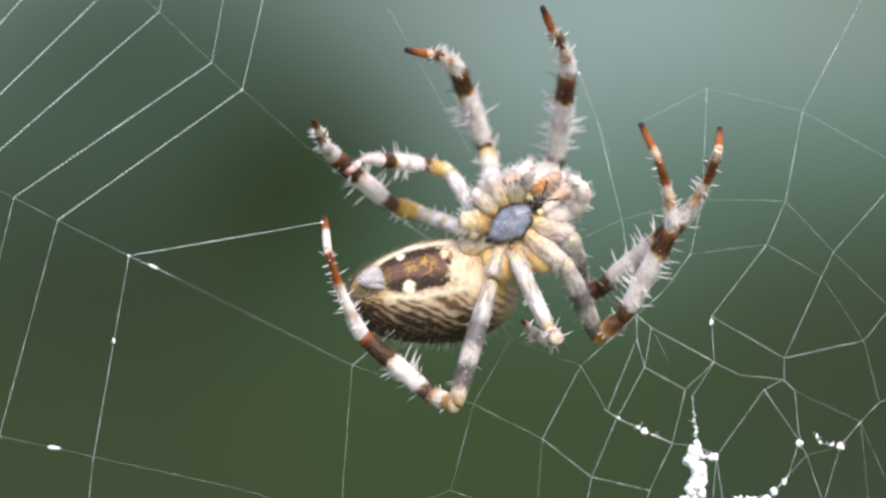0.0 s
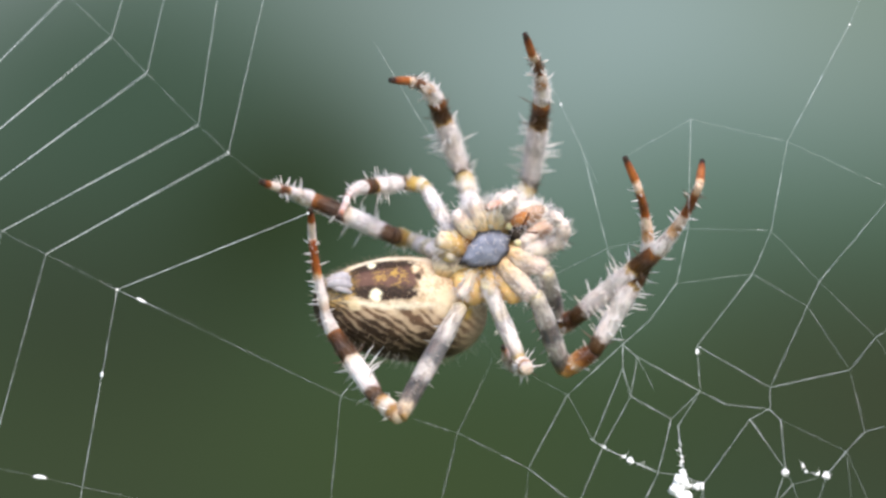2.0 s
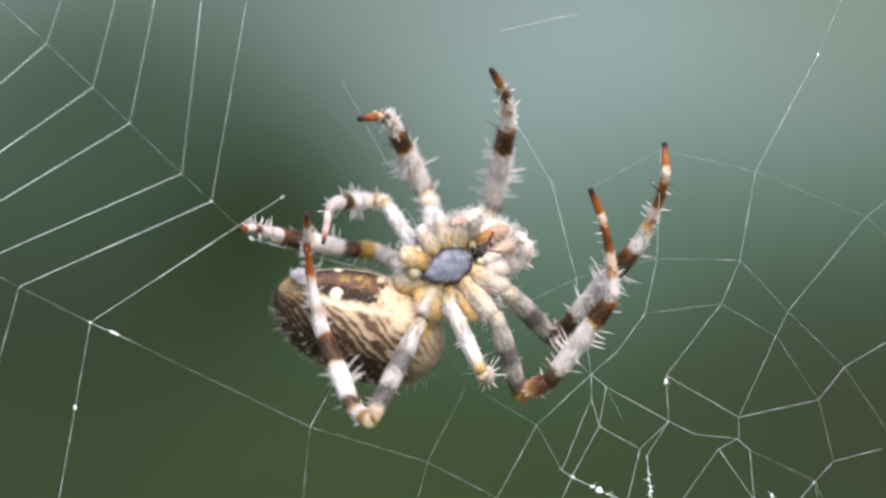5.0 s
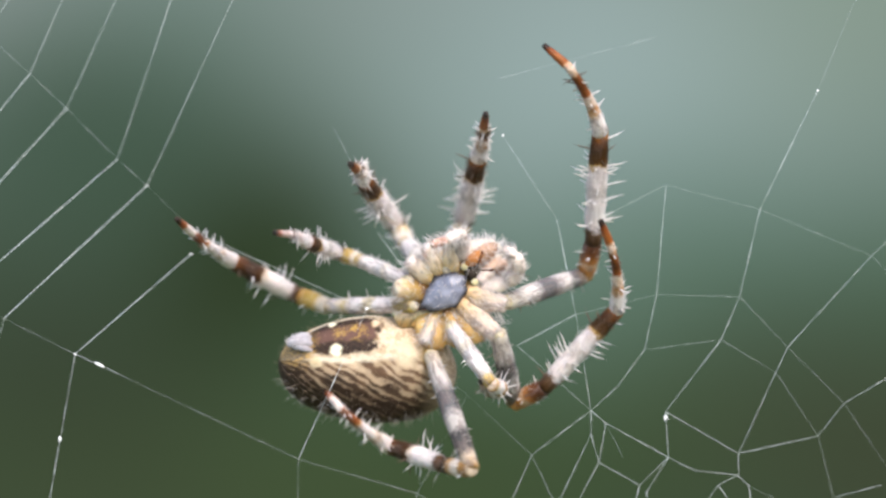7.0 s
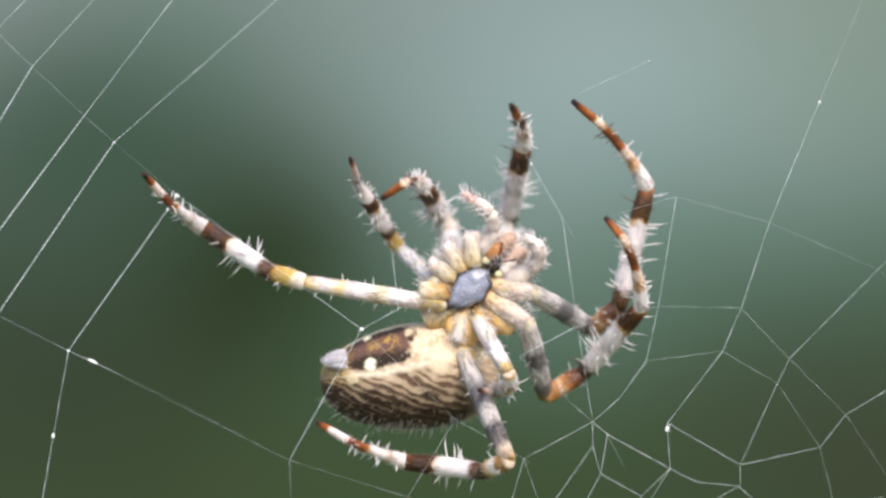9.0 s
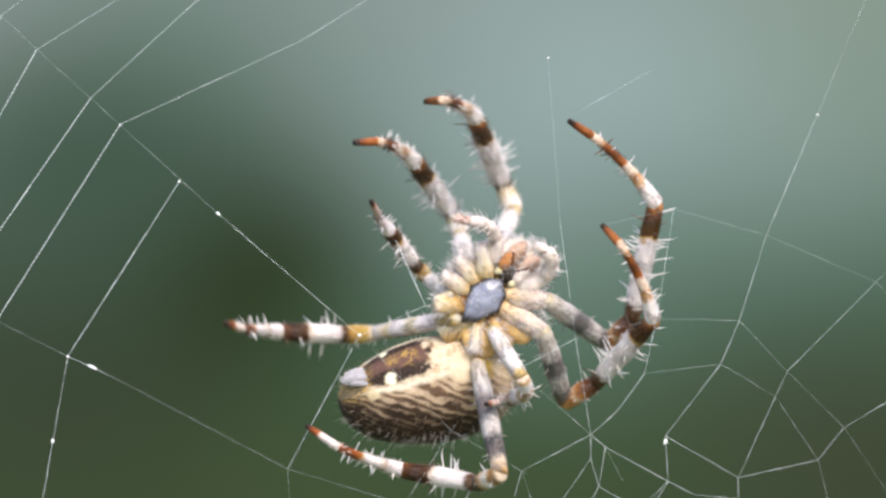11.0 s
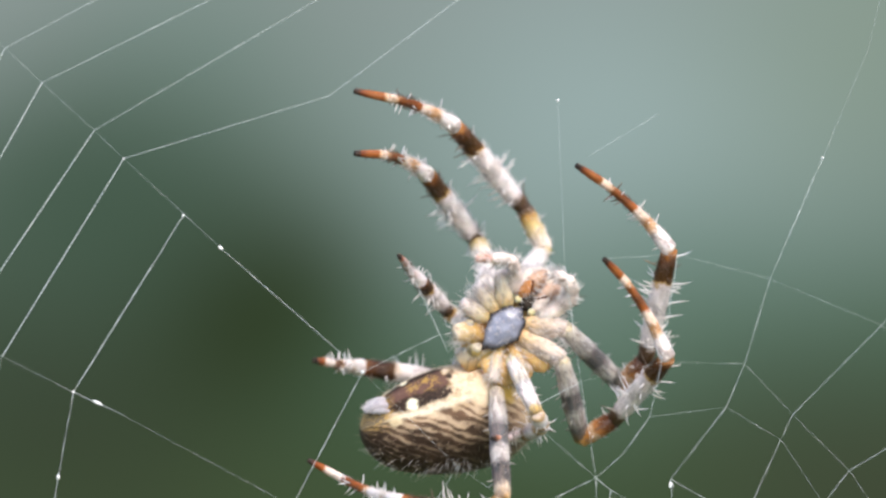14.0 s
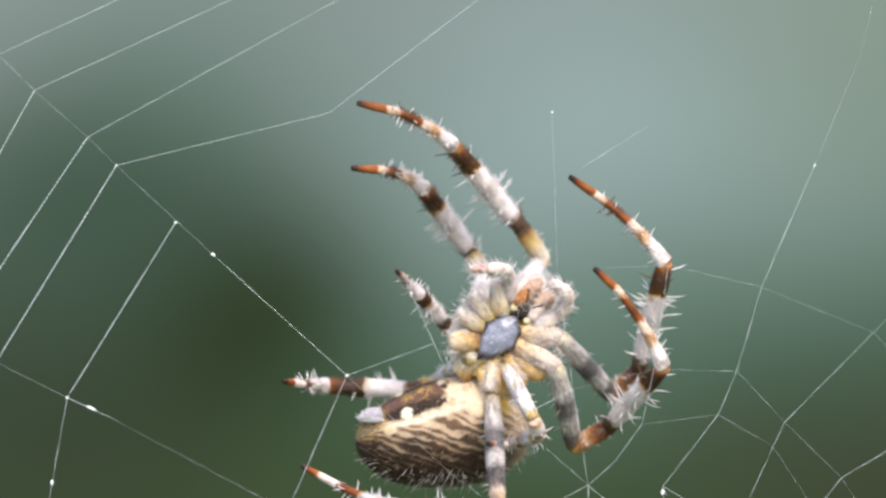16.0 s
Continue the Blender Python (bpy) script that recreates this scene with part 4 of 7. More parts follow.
def shield():
    """The sternum: a low pointed shield."""
    s = Shape()
    rows, sides = 9, 28
    for i in range(rows + 1):
        k = i / rows
        for j in range(sides):
            a = 2 * math.pi * j / sides
            edge = 1 + 0.07 * math.cos(8 * a)
            x = 1.44 * math.copysign(abs(math.cos(a)) ** 1.15, math.cos(a)) * edge * (0.94 if math.cos(a) > 0 else 1.16)
            y = 1.0 * math.copysign(abs(math.sin(a)) ** 1.15, math.sin(a)) * edge * (1 - 0.36 * -min(0, math.cos(a)))
            s.v.append(at(x * k, y * k, -0.42 * (1 - k ** 2.4) - 0.34 + 0.05 * noise.noise(Vector((x * k * 2.5, y * k * 2.5, 0)))))
    for i in range(rows):
        for j in range(sides):
            a, b = i * sides + j, i * sides + (j + 1) % sides
            s.f.append((a, b, b + sides, a + sides))
            s.m.append(0)
    base = len(s.v)
    for j in range(sides):
        s.v.append(s.v[rows * sides + j] + DEEP * 0.9 * MM)
    for j in range(sides):
        a, b = rows * sides + j, rows * sides + (j + 1) % sides
        s.f.append((a, b, base + (j + 1) % sides, base + j))
        s.m.append(0)
    rnd = random.Random(5)
    for _ in range(60):
        a, k = rnd.uniform(0, 6.28), rnd.uniform(0.2, 0.95)
        p = at(1.35 * math.cos(a) * k, 0.8 * math.sin(a) * k, -0.42 * (1 - k ** 2.4) - 0.34)
        s.bristle(p, p + (Vector((rnd.uniform(-1, 1), -1, rnd.uniform(-1, 1)))).normalized() * 0.28 * MM, 0.014 * MM)
    return s


sternum = part("sternum", shield(), [m_sternum, m_spine], spider, "slate-grey sternum with a dark margin")
scol = sternum.data.color_attributes.new("pattern", "FLOAT_COLOR", "POINT")
for v, c in zip(sternum.data.vertices, scol.data):
    ahead, side = v.co.dot(AHEAD) / MM, v.co.dot(LEFTWARD) / MM
    rim = math.hypot(ahead / 1.5, side / 0.95) + 0.12 * noise.noise(v.co * 2600)
    # bluish sky sheen painted into the shell colour, stronger towards one side
    blue = 0.6 + 0.5 * noise.noise(v.co * 1300) + 0.25 * side
    tone = Vector((0.13, 0.14, 0.2)).lerp(Vector((0.34, 0.36, 0.46)), max(0.0, min(1.0, blue)))
    c.color = (*tone.lerp(Vector((0.035, 0.03, 0.032)), max(0.0, min(1.0, (rim - 0.72) / 0.2))), 1)
blob_part("labium", [(1.8, 0, -0.12, (0.45, 0.5, 0.34))], [m_mouth, m_spine], 20, 0.25, "blackish labium", 6)
for sgn in (1, -1):
    blob_part("maxilla", [(2.3, 0.55 * sgn, -0.3, (0.62, 0.34, 0.34))], [m_orange if sgn > 0 else m_palp, m_spine], 30, 0.4, "orange maxilla" if sgn > 0 else "pale maxilla", 7)
    blob_part("chelicera", [(2.85, 0.48 * sgn, 0.1, (0.9, 0.46, 0.6))], [m_brown_chelicera if sgn > 0 else m_chelicera, m_spine], 90, 0.5, "orange-brown chelicera" if sgn > 0 else "tawny hairy chelicera", 8)
    blob_part("maxilla_lobe", [(1.6, 0.5 * sgn, -0.3, (0.22, 0.2, 0.2))], [m_pale_lobe, m_spine], 8, 0.2, "pale yellow lobe", 9)
    fang = Shape()
    fang.tube([at(2.85, 0.6 * sgn, -0.35), at(2.6, 0.48 * sgn, -0.5), at(2.35, 0.28 * sgn, -0.48), at(2.2, 0.1 * sgn, -0.38)], [0.14 * MM, 0.12 * MM, 0.07 * MM, 0.015 * MM], 8)
    part("fang", fang, [m_fang], spider, "dark russet fang")


def palp(points, radii, seed):
    """A feeler in four joints with long pale bristles."""
    rnd = random.Random(seed)
    root = None
    for i in range(len(points) - 1):
        a, b = at(*points[i]), at(*points[i + 1])
        s = Shape()
        steps = 7
        path = [a.lerp(b, k / steps) for k in range(steps + 1)]
        rr = [radii[i] * MM * (0.72 + 0.42 * math.sin(math.pi * (0.12 + 0.8 * k / steps))) for k in range(steps + 1)]
        s.tube(path, rr, 12)
        for _ in range(70):
            k = rnd.random()
            p = a.lerp(b, k)
            w = Vector((rnd.gauss(0, 1), rnd.gauss(-0.3, 1), rnd.gauss(0, 1)))
            w = (w - (b - a).normalized() * w.dot((b - a).normalized())).normalized()
            p = p + w * radii[i] * 0.85 * MM
            d = (w + (b - a).normalized() * 0.8).normalized()
            s.bristle(p, p + d * rnd.uniform(0.25, 0.75) * MM, 0.02 * MM, 1 if rnd.random() < 0.85 else 2, 0.05)
        ob = part("pedipalp" if root is None else "pedipalp_joint", s, [m_palp if i < len(points) - 2 or seed == 22 else m_pink_palp, m_spine, m_dark_spine], root or spider, "pale bristly pedipalp" if root is None else "")
        root = root or ob
    return root


right_palp = palp([(1.7, 1.0, -0.1), (2.7, 1.75, -0.6), (2.9, 2.5, -1.6), (2.3, 3.3, -1.9), (1.75, 3.95, -1.8)], (0.4, 0.34, 0.3, 0.22), 21)
palp([(1.7, -1.0, -0.1), (3.0, -1.5, -0.3), (3.9, -1.4, -0.9), (4.2, -0.6, -1.5), (3.8, 0.1, -1.7)], (0.42, 0.4, 0.36, 0.26), 22)

# ---- abdomen: long axis along x (tail at -x), belly turned towards the viewer and a little up ----
HALF, GIRTH, BELLY = 4.87, 3.12, radians(32)


def abdomen_radius(u, full=2.1):
    """Girth along the length: blunt in front, tapering to the spinnerets."""
    return math.sqrt(max(0.0, 1 - abs(u) ** (2.2 if u > 0 else full))) * (0.97 + 0.1 * u)


def abdomen_point(u, phi):
    r = abdomen_radius(u, 2.2 - 0.72 * math.cos(phi - 0.5)) * GIRTH
    a = phi + BELLY
    flat = 0.94 + 0.06 * math.cos(2 * phi)
    lump = 1 + 0.02 * noise.noise(Vector((u * 3, math.cos(phi) * 2, math.sin(phi) * 2)))
    return Vector((u * HALF, -math.cos(a) * r * flat * lump, math.sin(a) * r * flat * lump))


def mix(a, b, k):
    k = max(0.0, min(1.0, k))
    return tuple(p + (q - p) * k for p, q in zip(a, b))


def ramp(x, a, b):
    """0 at a, 1 at b."""
    return max(0.0, min(1.0, (x - a) / (b - a)))


def abdomen_colour(u, phi):
    q = Vector((u * 4, math.cos(phi) * 3, math.sin(phi) * 3))
    n1, n2, n3, n4 = noise.noise(q), noise.noise(q * 3.1), noise.noise(q * 8.0), noise.noise(q * 19.0)
    away = abs(phi)
    c = mix((0.46, 0.335, 0.205), (0.68, 0.55, 0.4), 0.5 + n1 + 0.7 * n2 + 0.5 * n3)
    # slanting wavy streaks on the flanks, blacker towards the back and the tail
    front = ramp(u + 0.15 * n1, 0.55, 0.9)
    x, y = u * HALF, away * GIRTH
    along, across = 0.88 * x + 0.47 * y, 0.88 * y - 0.47 * x
    w1, w2 = noise.noise(Vector((along * 0.7, across * 1.2, 3.0))), noise.noise(Vector((along * 1.3, across * 2.6, 7.0)))
    wave = math.sin(across * 11.5 + w1 * 3.2 + 0.8 * math.sin(along * 2.3 + 2 * n1) + 1.5 * n2)
    low = ramp(away + 0.12 * n1 + 0.1 * w1 - 0.22 * u, 0.85, 1.5)
    streak = ramp(wave * 0.75 + w1 * 0.5 + w2 * 0.8 + n2 * 0.3 + n3 * 0.4 + n4 * 0.3, -0.3 - 0.8 * low, 0.45 - 0.65 * low) * ramp(away + 0.12 * n2 + 0.12 * ramp(u, -0.1, 0.4), 0.54, 0.68)
    dark = mix((0.15, 0.085, 0.05), (0.035, 0.02, 0.013), low * 1.1 + 0.5 * n1 + 0.5 * w2 - 0.3 * u)
    c = mix(c, (0.5, 0.37, 0.25), 0.85 * ramp(away, 0.55, 0.9))
    c = mix(c, (0.08, 0.05, 0.032), 0.85 * ramp(away + 0.2 * n1 + 0.2 * w1 + 0.15 * n2 - 0.25 * u, 1.05, 1.55))
    c = mix(c, dark, 0.95 * streak * (1 - 0.6 * front))
    c = mix(c, mix((0.36, 0.275, 0.2), (0.52, 0.4, 0.29), 0.5 + n2), 0.8 * front * ramp(away, 0.5, 0.8))
    # belly mark: two dark bands, purple-brown and gold between them, cream border and white spots
    along = ramp(u + 0.05 * n2, -0.76, -0.7) * ramp(u + 0.12 * n2 + 0.07 * n3 + 0.25 * (0.44 - away), 0.06, -0.03)
    inside = ramp(away + 0.04 * n2 + 0.03 * n3 + 0.16 * ramp(u, -0.4, 0.05) + 0.1 * ramp(u, -0.62, -0.76), 0.58, 0.51) * along
    core = ramp(away + 0.07 * n2 + 0.04 * n3, 0.26, 0.18) * ramp(u + 0.1 * n2, 0.0, -0.07) * ramp(u, -0.7, -0.66)
    border = max(0.0, 1 - abs(away - 0.66 + 0.14 * ramp(u, -0.4, 0.1)) / (0.15 if phi > 0 else 0.1))
    c = mix(c, (0.76, 0.69, 0.54), (1.0 + 0.7 * n3 + 0.5 * n2) * border * ramp(u, 0.3, 0.05))
    c = mix(c, mix((0.016, 0.01, 0.008), (0.055, 0.032, 0.02), 0.5 + n3 + n4), inside)
    gold = ramp(0.7 * math.sin(u * 24 + away * 9 + n2 * 4) + n1 + n2 + n3 + n4, 0.1, 0.7) * ramp(u + 0.1 * n2, -0.5, -0.4)
    c = mix(c, mix((0.12, 0.065, 0.05), (0.38, 0.24, 0.065), gold), core)
    for su, sp, sr in ((-0.48, 0.43, 0.055), (-0.48, -0.43, 0.068), (-0.68, 0.72, 0.05), (-0.68, -0.74, 0.075)):
        d = math.hypot(u - su, (phi - sp) * 0.42) + 0.025 * n2
        c = mix(c, (0.93, 0.86, 0.62) if su > -0.5 else (0.74, 0.61, 0.4), (sr - d) / 0.025)
    # in front of the mark: cream, a dark dot, pale plates over the book lungs with a golden rim
    c = mix(c, mix((0.36, 0.265, 0.17), (0.66, 0.53, 0.39), 0.5 + n2 + 1.4 * n3 + 0.8 * n4), 0.7 * ramp(u + 0.2 * n2, 0.02, 0.2) * ramp(away, 0.65, 0.4))
    c = mix(c, (0.04, 0.025, 0.015), (0.045 - math.hypot(u + 0.02, phi * 0.4)) / 0.02)
    for sp in (0.42, -0.42):
        d = math.hypot((u - 0.3) * 1.1, (phi - sp) * 0.5) + 0.03 * n2
        c = mix(c, (0.72, 0.61, 0.43), 0.65 * (0.17 - d) / 0.08)
        d = math.hypot((u - 0.58) * 1.3, (phi - sp) * 0.5) + 0.03 * n2
        c = mix(c, (0.56, 0.37, 0.08), 0.8 * (0.17 - d) / 0.08)
    # ochre and black round the spinnerets
    ring = math.hypot((u + 0.9) * 1.0, phi * 0.22)
    return mix(c, mix((0.4, 0.25, 0.07), (0.05, 0.035, 0.025), 0.5 + 2.2 * n3 + 1.4 * n2), 0.85 * ramp(ring + 0.05 * n2, 0.28, 0.16))


def build_abdomen():
    s = Shape()
    rows, sides = 210, 250
    tint = []
    for i in range(rows + 1):
        u = -math.cos(math.pi * i / rows) * 0.999
        for k in range(sides):
            phi = 2 * math.pi * k / sides - math.pi
            s.v.append(abdomen_point(u, phi) * MM)
            tint.append(abdomen_colour(u, phi))
    for i in range(rows):
        for k in range(sides):
            a, b = i * sides + k, i * sides + (k + 1) % sides
            s.f.append((a, b, b + sides, a + sides))
            s.m.append(0)
    ob = part("abdomen", s, [m_abdomen], spider, "cream abdomen with wavy brown streaks and dark belly mark")
    col = ob.data.color_attributes.new("pattern", "FLOAT_COLOR", "POINT")
    col.data.foreach_set("color", np.array([(*c, 1) for c in tint], dtype=np.float32).ravel())
    return ob


abdomen = build_abdomen()
rnd = random.Random(31)
s = Shape()
for i in range(1190):
    u, phi = rnd.uniform(-0.97, 0.97), rnd.uniform(-math.pi, math.pi)
    fringe = i >= 1100
    if fringe:
        phi = rnd.uniform(-2.4, -1.75)
    elif abs(phi) < 0.45 and rnd.random() < 0.6:
        continue
    p, c = abdomen_point(u, phi) * MM, Vector((u * HALF * 0.55, 0, 0)) * MM
    w = ((p - c).normalized() + Vector((-0.5, rnd.uniform(-0.4, 0.4), rnd.uniform(-0.4, 0.4)))).normalized()
    s.bristle(p - w * 0.02 * MM, p + w * rnd.uniform(0.15, 0.5) * (1.7 if fringe else 1) * MM, (0.0075 if fringe else 0.006) * MM, 1 if fringe else 0, rnd.uniform(-0.1, 0.1))
tagged(part("abdomen_hair", s, [m_down, m_spine], abdomen, "short tawny hair"), kind="stuff")
for phi, size, long in ((0.17, 0.27, 1.0), (-0.17, 0.29, 1.05), (0.4, 0.17, 0.7), (-0.4, 0.18, 0.7), (0.0, 0.17, 0.85)):
    s = Shape()
    b = abdomen_point(-0.77, phi * 0.9) * MM
    e = abdomen_point(-0.94, phi * 0.9) * MM
    out = Vector((-0.25, -math.cos(BELLY), math.sin(BELLY)))
    tip = e + out * 0.5 * MM
    d = (tip - b).normalized()
    s.tube([b - d * 0.3 * MM, b + d * 0.15 * long * MM + out * 0.1 * MM, b + d * 0.6 * long * MM + out * 0.12 * MM, b + d * 0.9 * long * MM + out * 0.05 * MM, b + d * long * MM],
           [size * 0.6 * MM, size * MM, size * 0.85 * MM, size * 0.55 * MM, size * 0.15 * MM], 14)
    for _ in range(26):
        k = rnd.uniform(0.2, 1.0)
        w = (d * 0.6 + out + Vector((rnd.uniform(-1, 1), rnd.uniform(-1, 1), rnd.uniform(-1, 1)))).normalized()
        p = b + d * k * long * MM + out * size * 0.6 * MM
        s.bristle(p, p + w * 0.32 * MM, 0.01 * MM)
    part("spinneret", s, [m_spinneret, m_spine], abdomen, "blue-grey conical spinneret")

pedicel = Shape()
pedicel.tube([at(-1.1, 0, 0.6), at(-1.9, 0.1, 0.7), at(-2.8, 0.25, 1.0)], [0.75 * MM, 0.55 * MM, 0.85 * MM], 16)
part("pedicel", pedicel, [m_coxa], spider, "ochre waist")

# ---- legs: joints named from root to foot; lengths in millimetres by pair ----
LEG_ROOTS = {
    "L1": (3.34, -0.3),
    "L2": (3.08, -1.87),
    "L3": (0.38, -1.78),
    "L4": (-0.55, -3.47),
    "R1": (0.08, 1.36),
    "R2": (-0.9, 1.22),
    "R3": (-1.89, 0.25),
    "R4": (-1.65, -0.92),
}
LEG_LENGTHS = {
    "1": (6.47, 2.42, 6.68, 5.23, 1.82),
    "2": (5.49, 2.25, 5.83, 5, 1.58),
    "3": (4.63, 1.27, 3.33, 2.55, 1.8),
    "4": (7.35, 2.13, 4.7, 5.4, 2.14),
}
ROOT_DEEP = -0.2
JOINTS = ("femur", "patella", "tibia", "metatarsus", "tarsus")
THICK = {"femur": (0.55, 0.7, 0.54), "patella": (0.5, 0.56, 0.5), "tibia": (0.48, 0.58, 0.47), "metatarsus": (0.52, 0.29, 0.25), "tarsus": (0.25, 0.23, 0.15)}
SKIN = {"femur": m_femur, "patella": m_patella, "tibia": m_tibia, "metatarsus": m_metatarsus, "tarsus": m_tarsus}
HAIR = {"femur": (260, 0.28, 14, 0.65), "patella": (110, 0.28, 11, 0.68), "tibia": (260, 0.3, 34, 1.12), "metatarsus": (260, 0.24, 18, 0.65), "tarsus": (50, 0.12, 0, 0)}


def limb(kind, length, scale, seed, fluff=1.0, hind=False):
    """One leg joint along +z: a swelling tube with soft hair and stout bristles."""
    rnd = random.Random(seed)
    s = Shape()
    r0, r1, r2 = [v * scale for v in THICK[kind]]
    steps = 14

    def radius(k):
        return ((1 - k) ** 2 * r0 + 2 * k * (1 - k) * (2 * r1 - (r0 + r2) / 2) + k * k * r2) * (1 + 0.03 * math.sin(k * 23 + seed))

    path, radii = [], []
    for i in range(steps + 1):
        k = i / steps
        path.append(Vector((0, 0, k * length * MM)))
        radii.append(radius(k) * MM)
    for z, q in ((-0.1, 0.85), (-0.17, 0.45)):
        path.insert(0, Vector((0, 0, z * r0 * 2 * MM)))
        radii.insert(0, r0 * q * MM)
    for z, q in ((0.05, 0.8), (0.1, 0.35)):
        path.append(Vector((0, 0, (length + z * r2 * 2) * MM)))
        radii.append(r2 * q * MM)
    s.tube(path, radii, 14)
    soft, soft_long, stout, stout_long = HAIR[kind]
    share = length / 4.5
    for n, long, thick, rise in ((int(soft * share * fluff) + 12, soft_long * (0.6 + 0.4 * fluff), 0.01 + 0.004 * fluff, 0.9), (int(stout * max(0.5, share) * (1.5 if hind and kind == "metatarsus" else 1)), stout_long, 0.054, 2.0)):
        for _ in range(n if long else 0):
            k, a = rnd.uniform(0.06, 0.94), rnd.uniform(0, 2 * math.pi)
            if thick > 0.03 and kind == "tibia" and (k > (0.6 if hind else 0.74) or k < 0.14) and rnd.random() < 0.75:
                continue
            out = Vector((math.cos(a), math.sin(a), 0))
            p = out * radius(k) * 0.9 * MM + Vector((0, 0, k * length * MM))
            d = (out * rise + Vector((0, 0, rnd.uniform(0.3, 1.0)))).normalized()
            tip = p + d * long * scale * rnd.uniform(0.65, 1.2) * MM
            tip.z = min(tip.z, length * MM)
            ringed = kind == "tibia" and (k > (0.58 if hind else 0.72) or k < 0.14) or kind == "tarsus" or kind == "metatarsus" and (0.62 if hind else 0.56) < k < 0.9
            s.bristle(p, tip, thick * scale * MM, 2 if ringed and (thick < 0.03 or rnd.random() < (0.15 if kind == "metatarsus" else 0.6)) else 1, rnd.uniform(-0.06, 0.06))
    if kind == "tarsus":
        for a in (0.4, 2.2, 4.4):
            o = Vector((math.cos(a), math.sin(a), 0)) * r2 * 0.5 * MM
            s.bristle(Vector((o.x, o.y, length * 0.93 * MM)), Vector((o.x * 2.6, o.y * 2.6, length * MM)), 0.04 * MM, 2)
    return s


# hips: where each one points, in degrees, and how far it reaches
COXA_FAN = {"R1": (89, 3.0), "R2": (121, 2.7), "R3": (146, 2.6), "R4": (184, 2.7), "L3": (-70, 2.5), "L4": (-104, 3.0)}
LEGS = {}
for i, (key, (rx, rz)) in enumerate(LEG_ROOTS.items()):
    scale = {"1": 1.0, "2": 0.98, "3": 0.8, "4": 0.95}[key[1]]
    root = Vector((rx, ROOT_DEEP, rz)) * MM
    flat = Vector((rx, 0, rz)).normalized()
    if key in COXA_FAN:
        angle, reach = COXA_FAN[key]
        flat = Vector((math.cos(radians(angle)), 0, math.sin(radians(angle))))
        root = flat * reach * MM - DEEP * 0.5 * MM
    inner = (AHEAD * flat.dot(AHEAD) * 1.05 + LEFTWARD * flat.dot(LEFTWARD) * 0.74) * MM + DEEP * 0.3 * MM
    d = root - inner
    s = Shape()
    length = d.length
    path = [Vector((0, 0, length * k / 9)) for k in range(10)]
    wide = {"L4": 0.5, "L3": 0.56, "R1": 0.84, "R2": 0.82, "R3": 0.88, "R4": 0.9}.get(key, 0.98)
    s.tube(path, [v * wide * scale * MM for v in ((0.6, 0.68, 0.72, 0.72, 0.68, 0.64, 0.58, 0.54, 0.48, 0.4) if key == "R4" else (0.44, 0.56, 0.63, 0.67, 0.68, 0.67, 0.64, 0.6, 0.55, 0.46))], 24)
    s.v = [p + Vector((p.x, p.y, 0)) * (0.32 * noise.noise(Vector((p.x * 1500, p.y * 1500, p.z * 260 + i * 9))) + 0.16 * noise.noise(p * 3200)) for p in s.v]
    rnd = random.Random(60 + i)
    for _ in range(200):
        k, a = rnd.uniform(0.15, 0.98), rnd.uniform(0, 6.283)
        o = Vector((math.cos(a), math.sin(a), 0))
        p = o * 0.58 * wide * scale * MM + Vector((0, 0, k * length))
        tip = p + (o * 0.7 + Vector((rnd.uniform(-0.5, 0.5), rnd.uniform(-0.5, 0.5), 0.8))).normalized() * rnd.uniform(0.25, 0.8) * MM
        s.bristle(p, tip, 0.013 * MM, 1, rnd.uniform(-0.15, 0.15))
    coxa = part("coxa", s, [m_rosy_coxa if key in ("L1", "L2") else m_hind_coxa if key in ("R4", "L3") else m_coxa, m_spine], spider, "cream swollen hip joint")
    coxa.matrix_basis = Matrix.Translation(inner) @ d.to_track_quat("Z", "Y").to_matrix().to_4x4()
    joints = []
    for k, kind in enumerate(JOINTS):
        skin = SKIN[kind]
        if kind == "femur" and key in ("L1", "L2"):
            skin = m_grey_femur
        if kind == "femur" and key == "L4":
            skin = m_ash_femur
        if kind == "femur" and key == "R4":
            skin = m_spotted_femur
        if key[1] == "4":
            skin = {"tibia": m_hind_tibia, "metatarsus": m_hind_metatarsus, "tarsus": m_hind_tarsus}.get(kind, skin)
        if key == "R3":
            skin = {"metatarsus": m_pale_metatarsus, "tarsus": m_pink_tarsus}.get(kind, skin)
        if key == "L3":
            skin = {"patella": m_pale_tibia, "tibia": m_pale_tibia, "metatarsus": m_pale_metatarsus, "tarsus": m_pink_tarsus}.get(kind, skin)
        if kind == "patella" and key in ("R1", "R2", "R3", "R4", "L4"):
            skin = m_mottled_patella if key == "L4" else m_yellow_patella if key in ("R3", "R4") else m_pale_patella
        ob = part(kind, limb(kind, LEG_LENGTHS[key[1]][k], scale * (0.74 if kind == "femur" and key[0] == "R" else 0.8 if kind == "femur" else 0.94), i * 7 + k, 0.7 if skin in (m_grey_femur, m_ash_femur) else 0.6 if kind == "femur" and key == "R4" else 1.7 if key in ("R1", "R2", "R3") else 1.0, key[1] == "4"), [skin, m_grey_hair if skin in (m_grey_femur, m_ash_femur) else m_spine, m_dark_spine], spider)
        joints.append(ob)
    knob, girth = Shape(), (0.42 if key[0] == "L" else 0.37) * scale
    knob.ball((0, 0, 0.08 * MM), (girth * MM, girth * MM, 0.4 * MM), 10, 14, 0, 0.14)
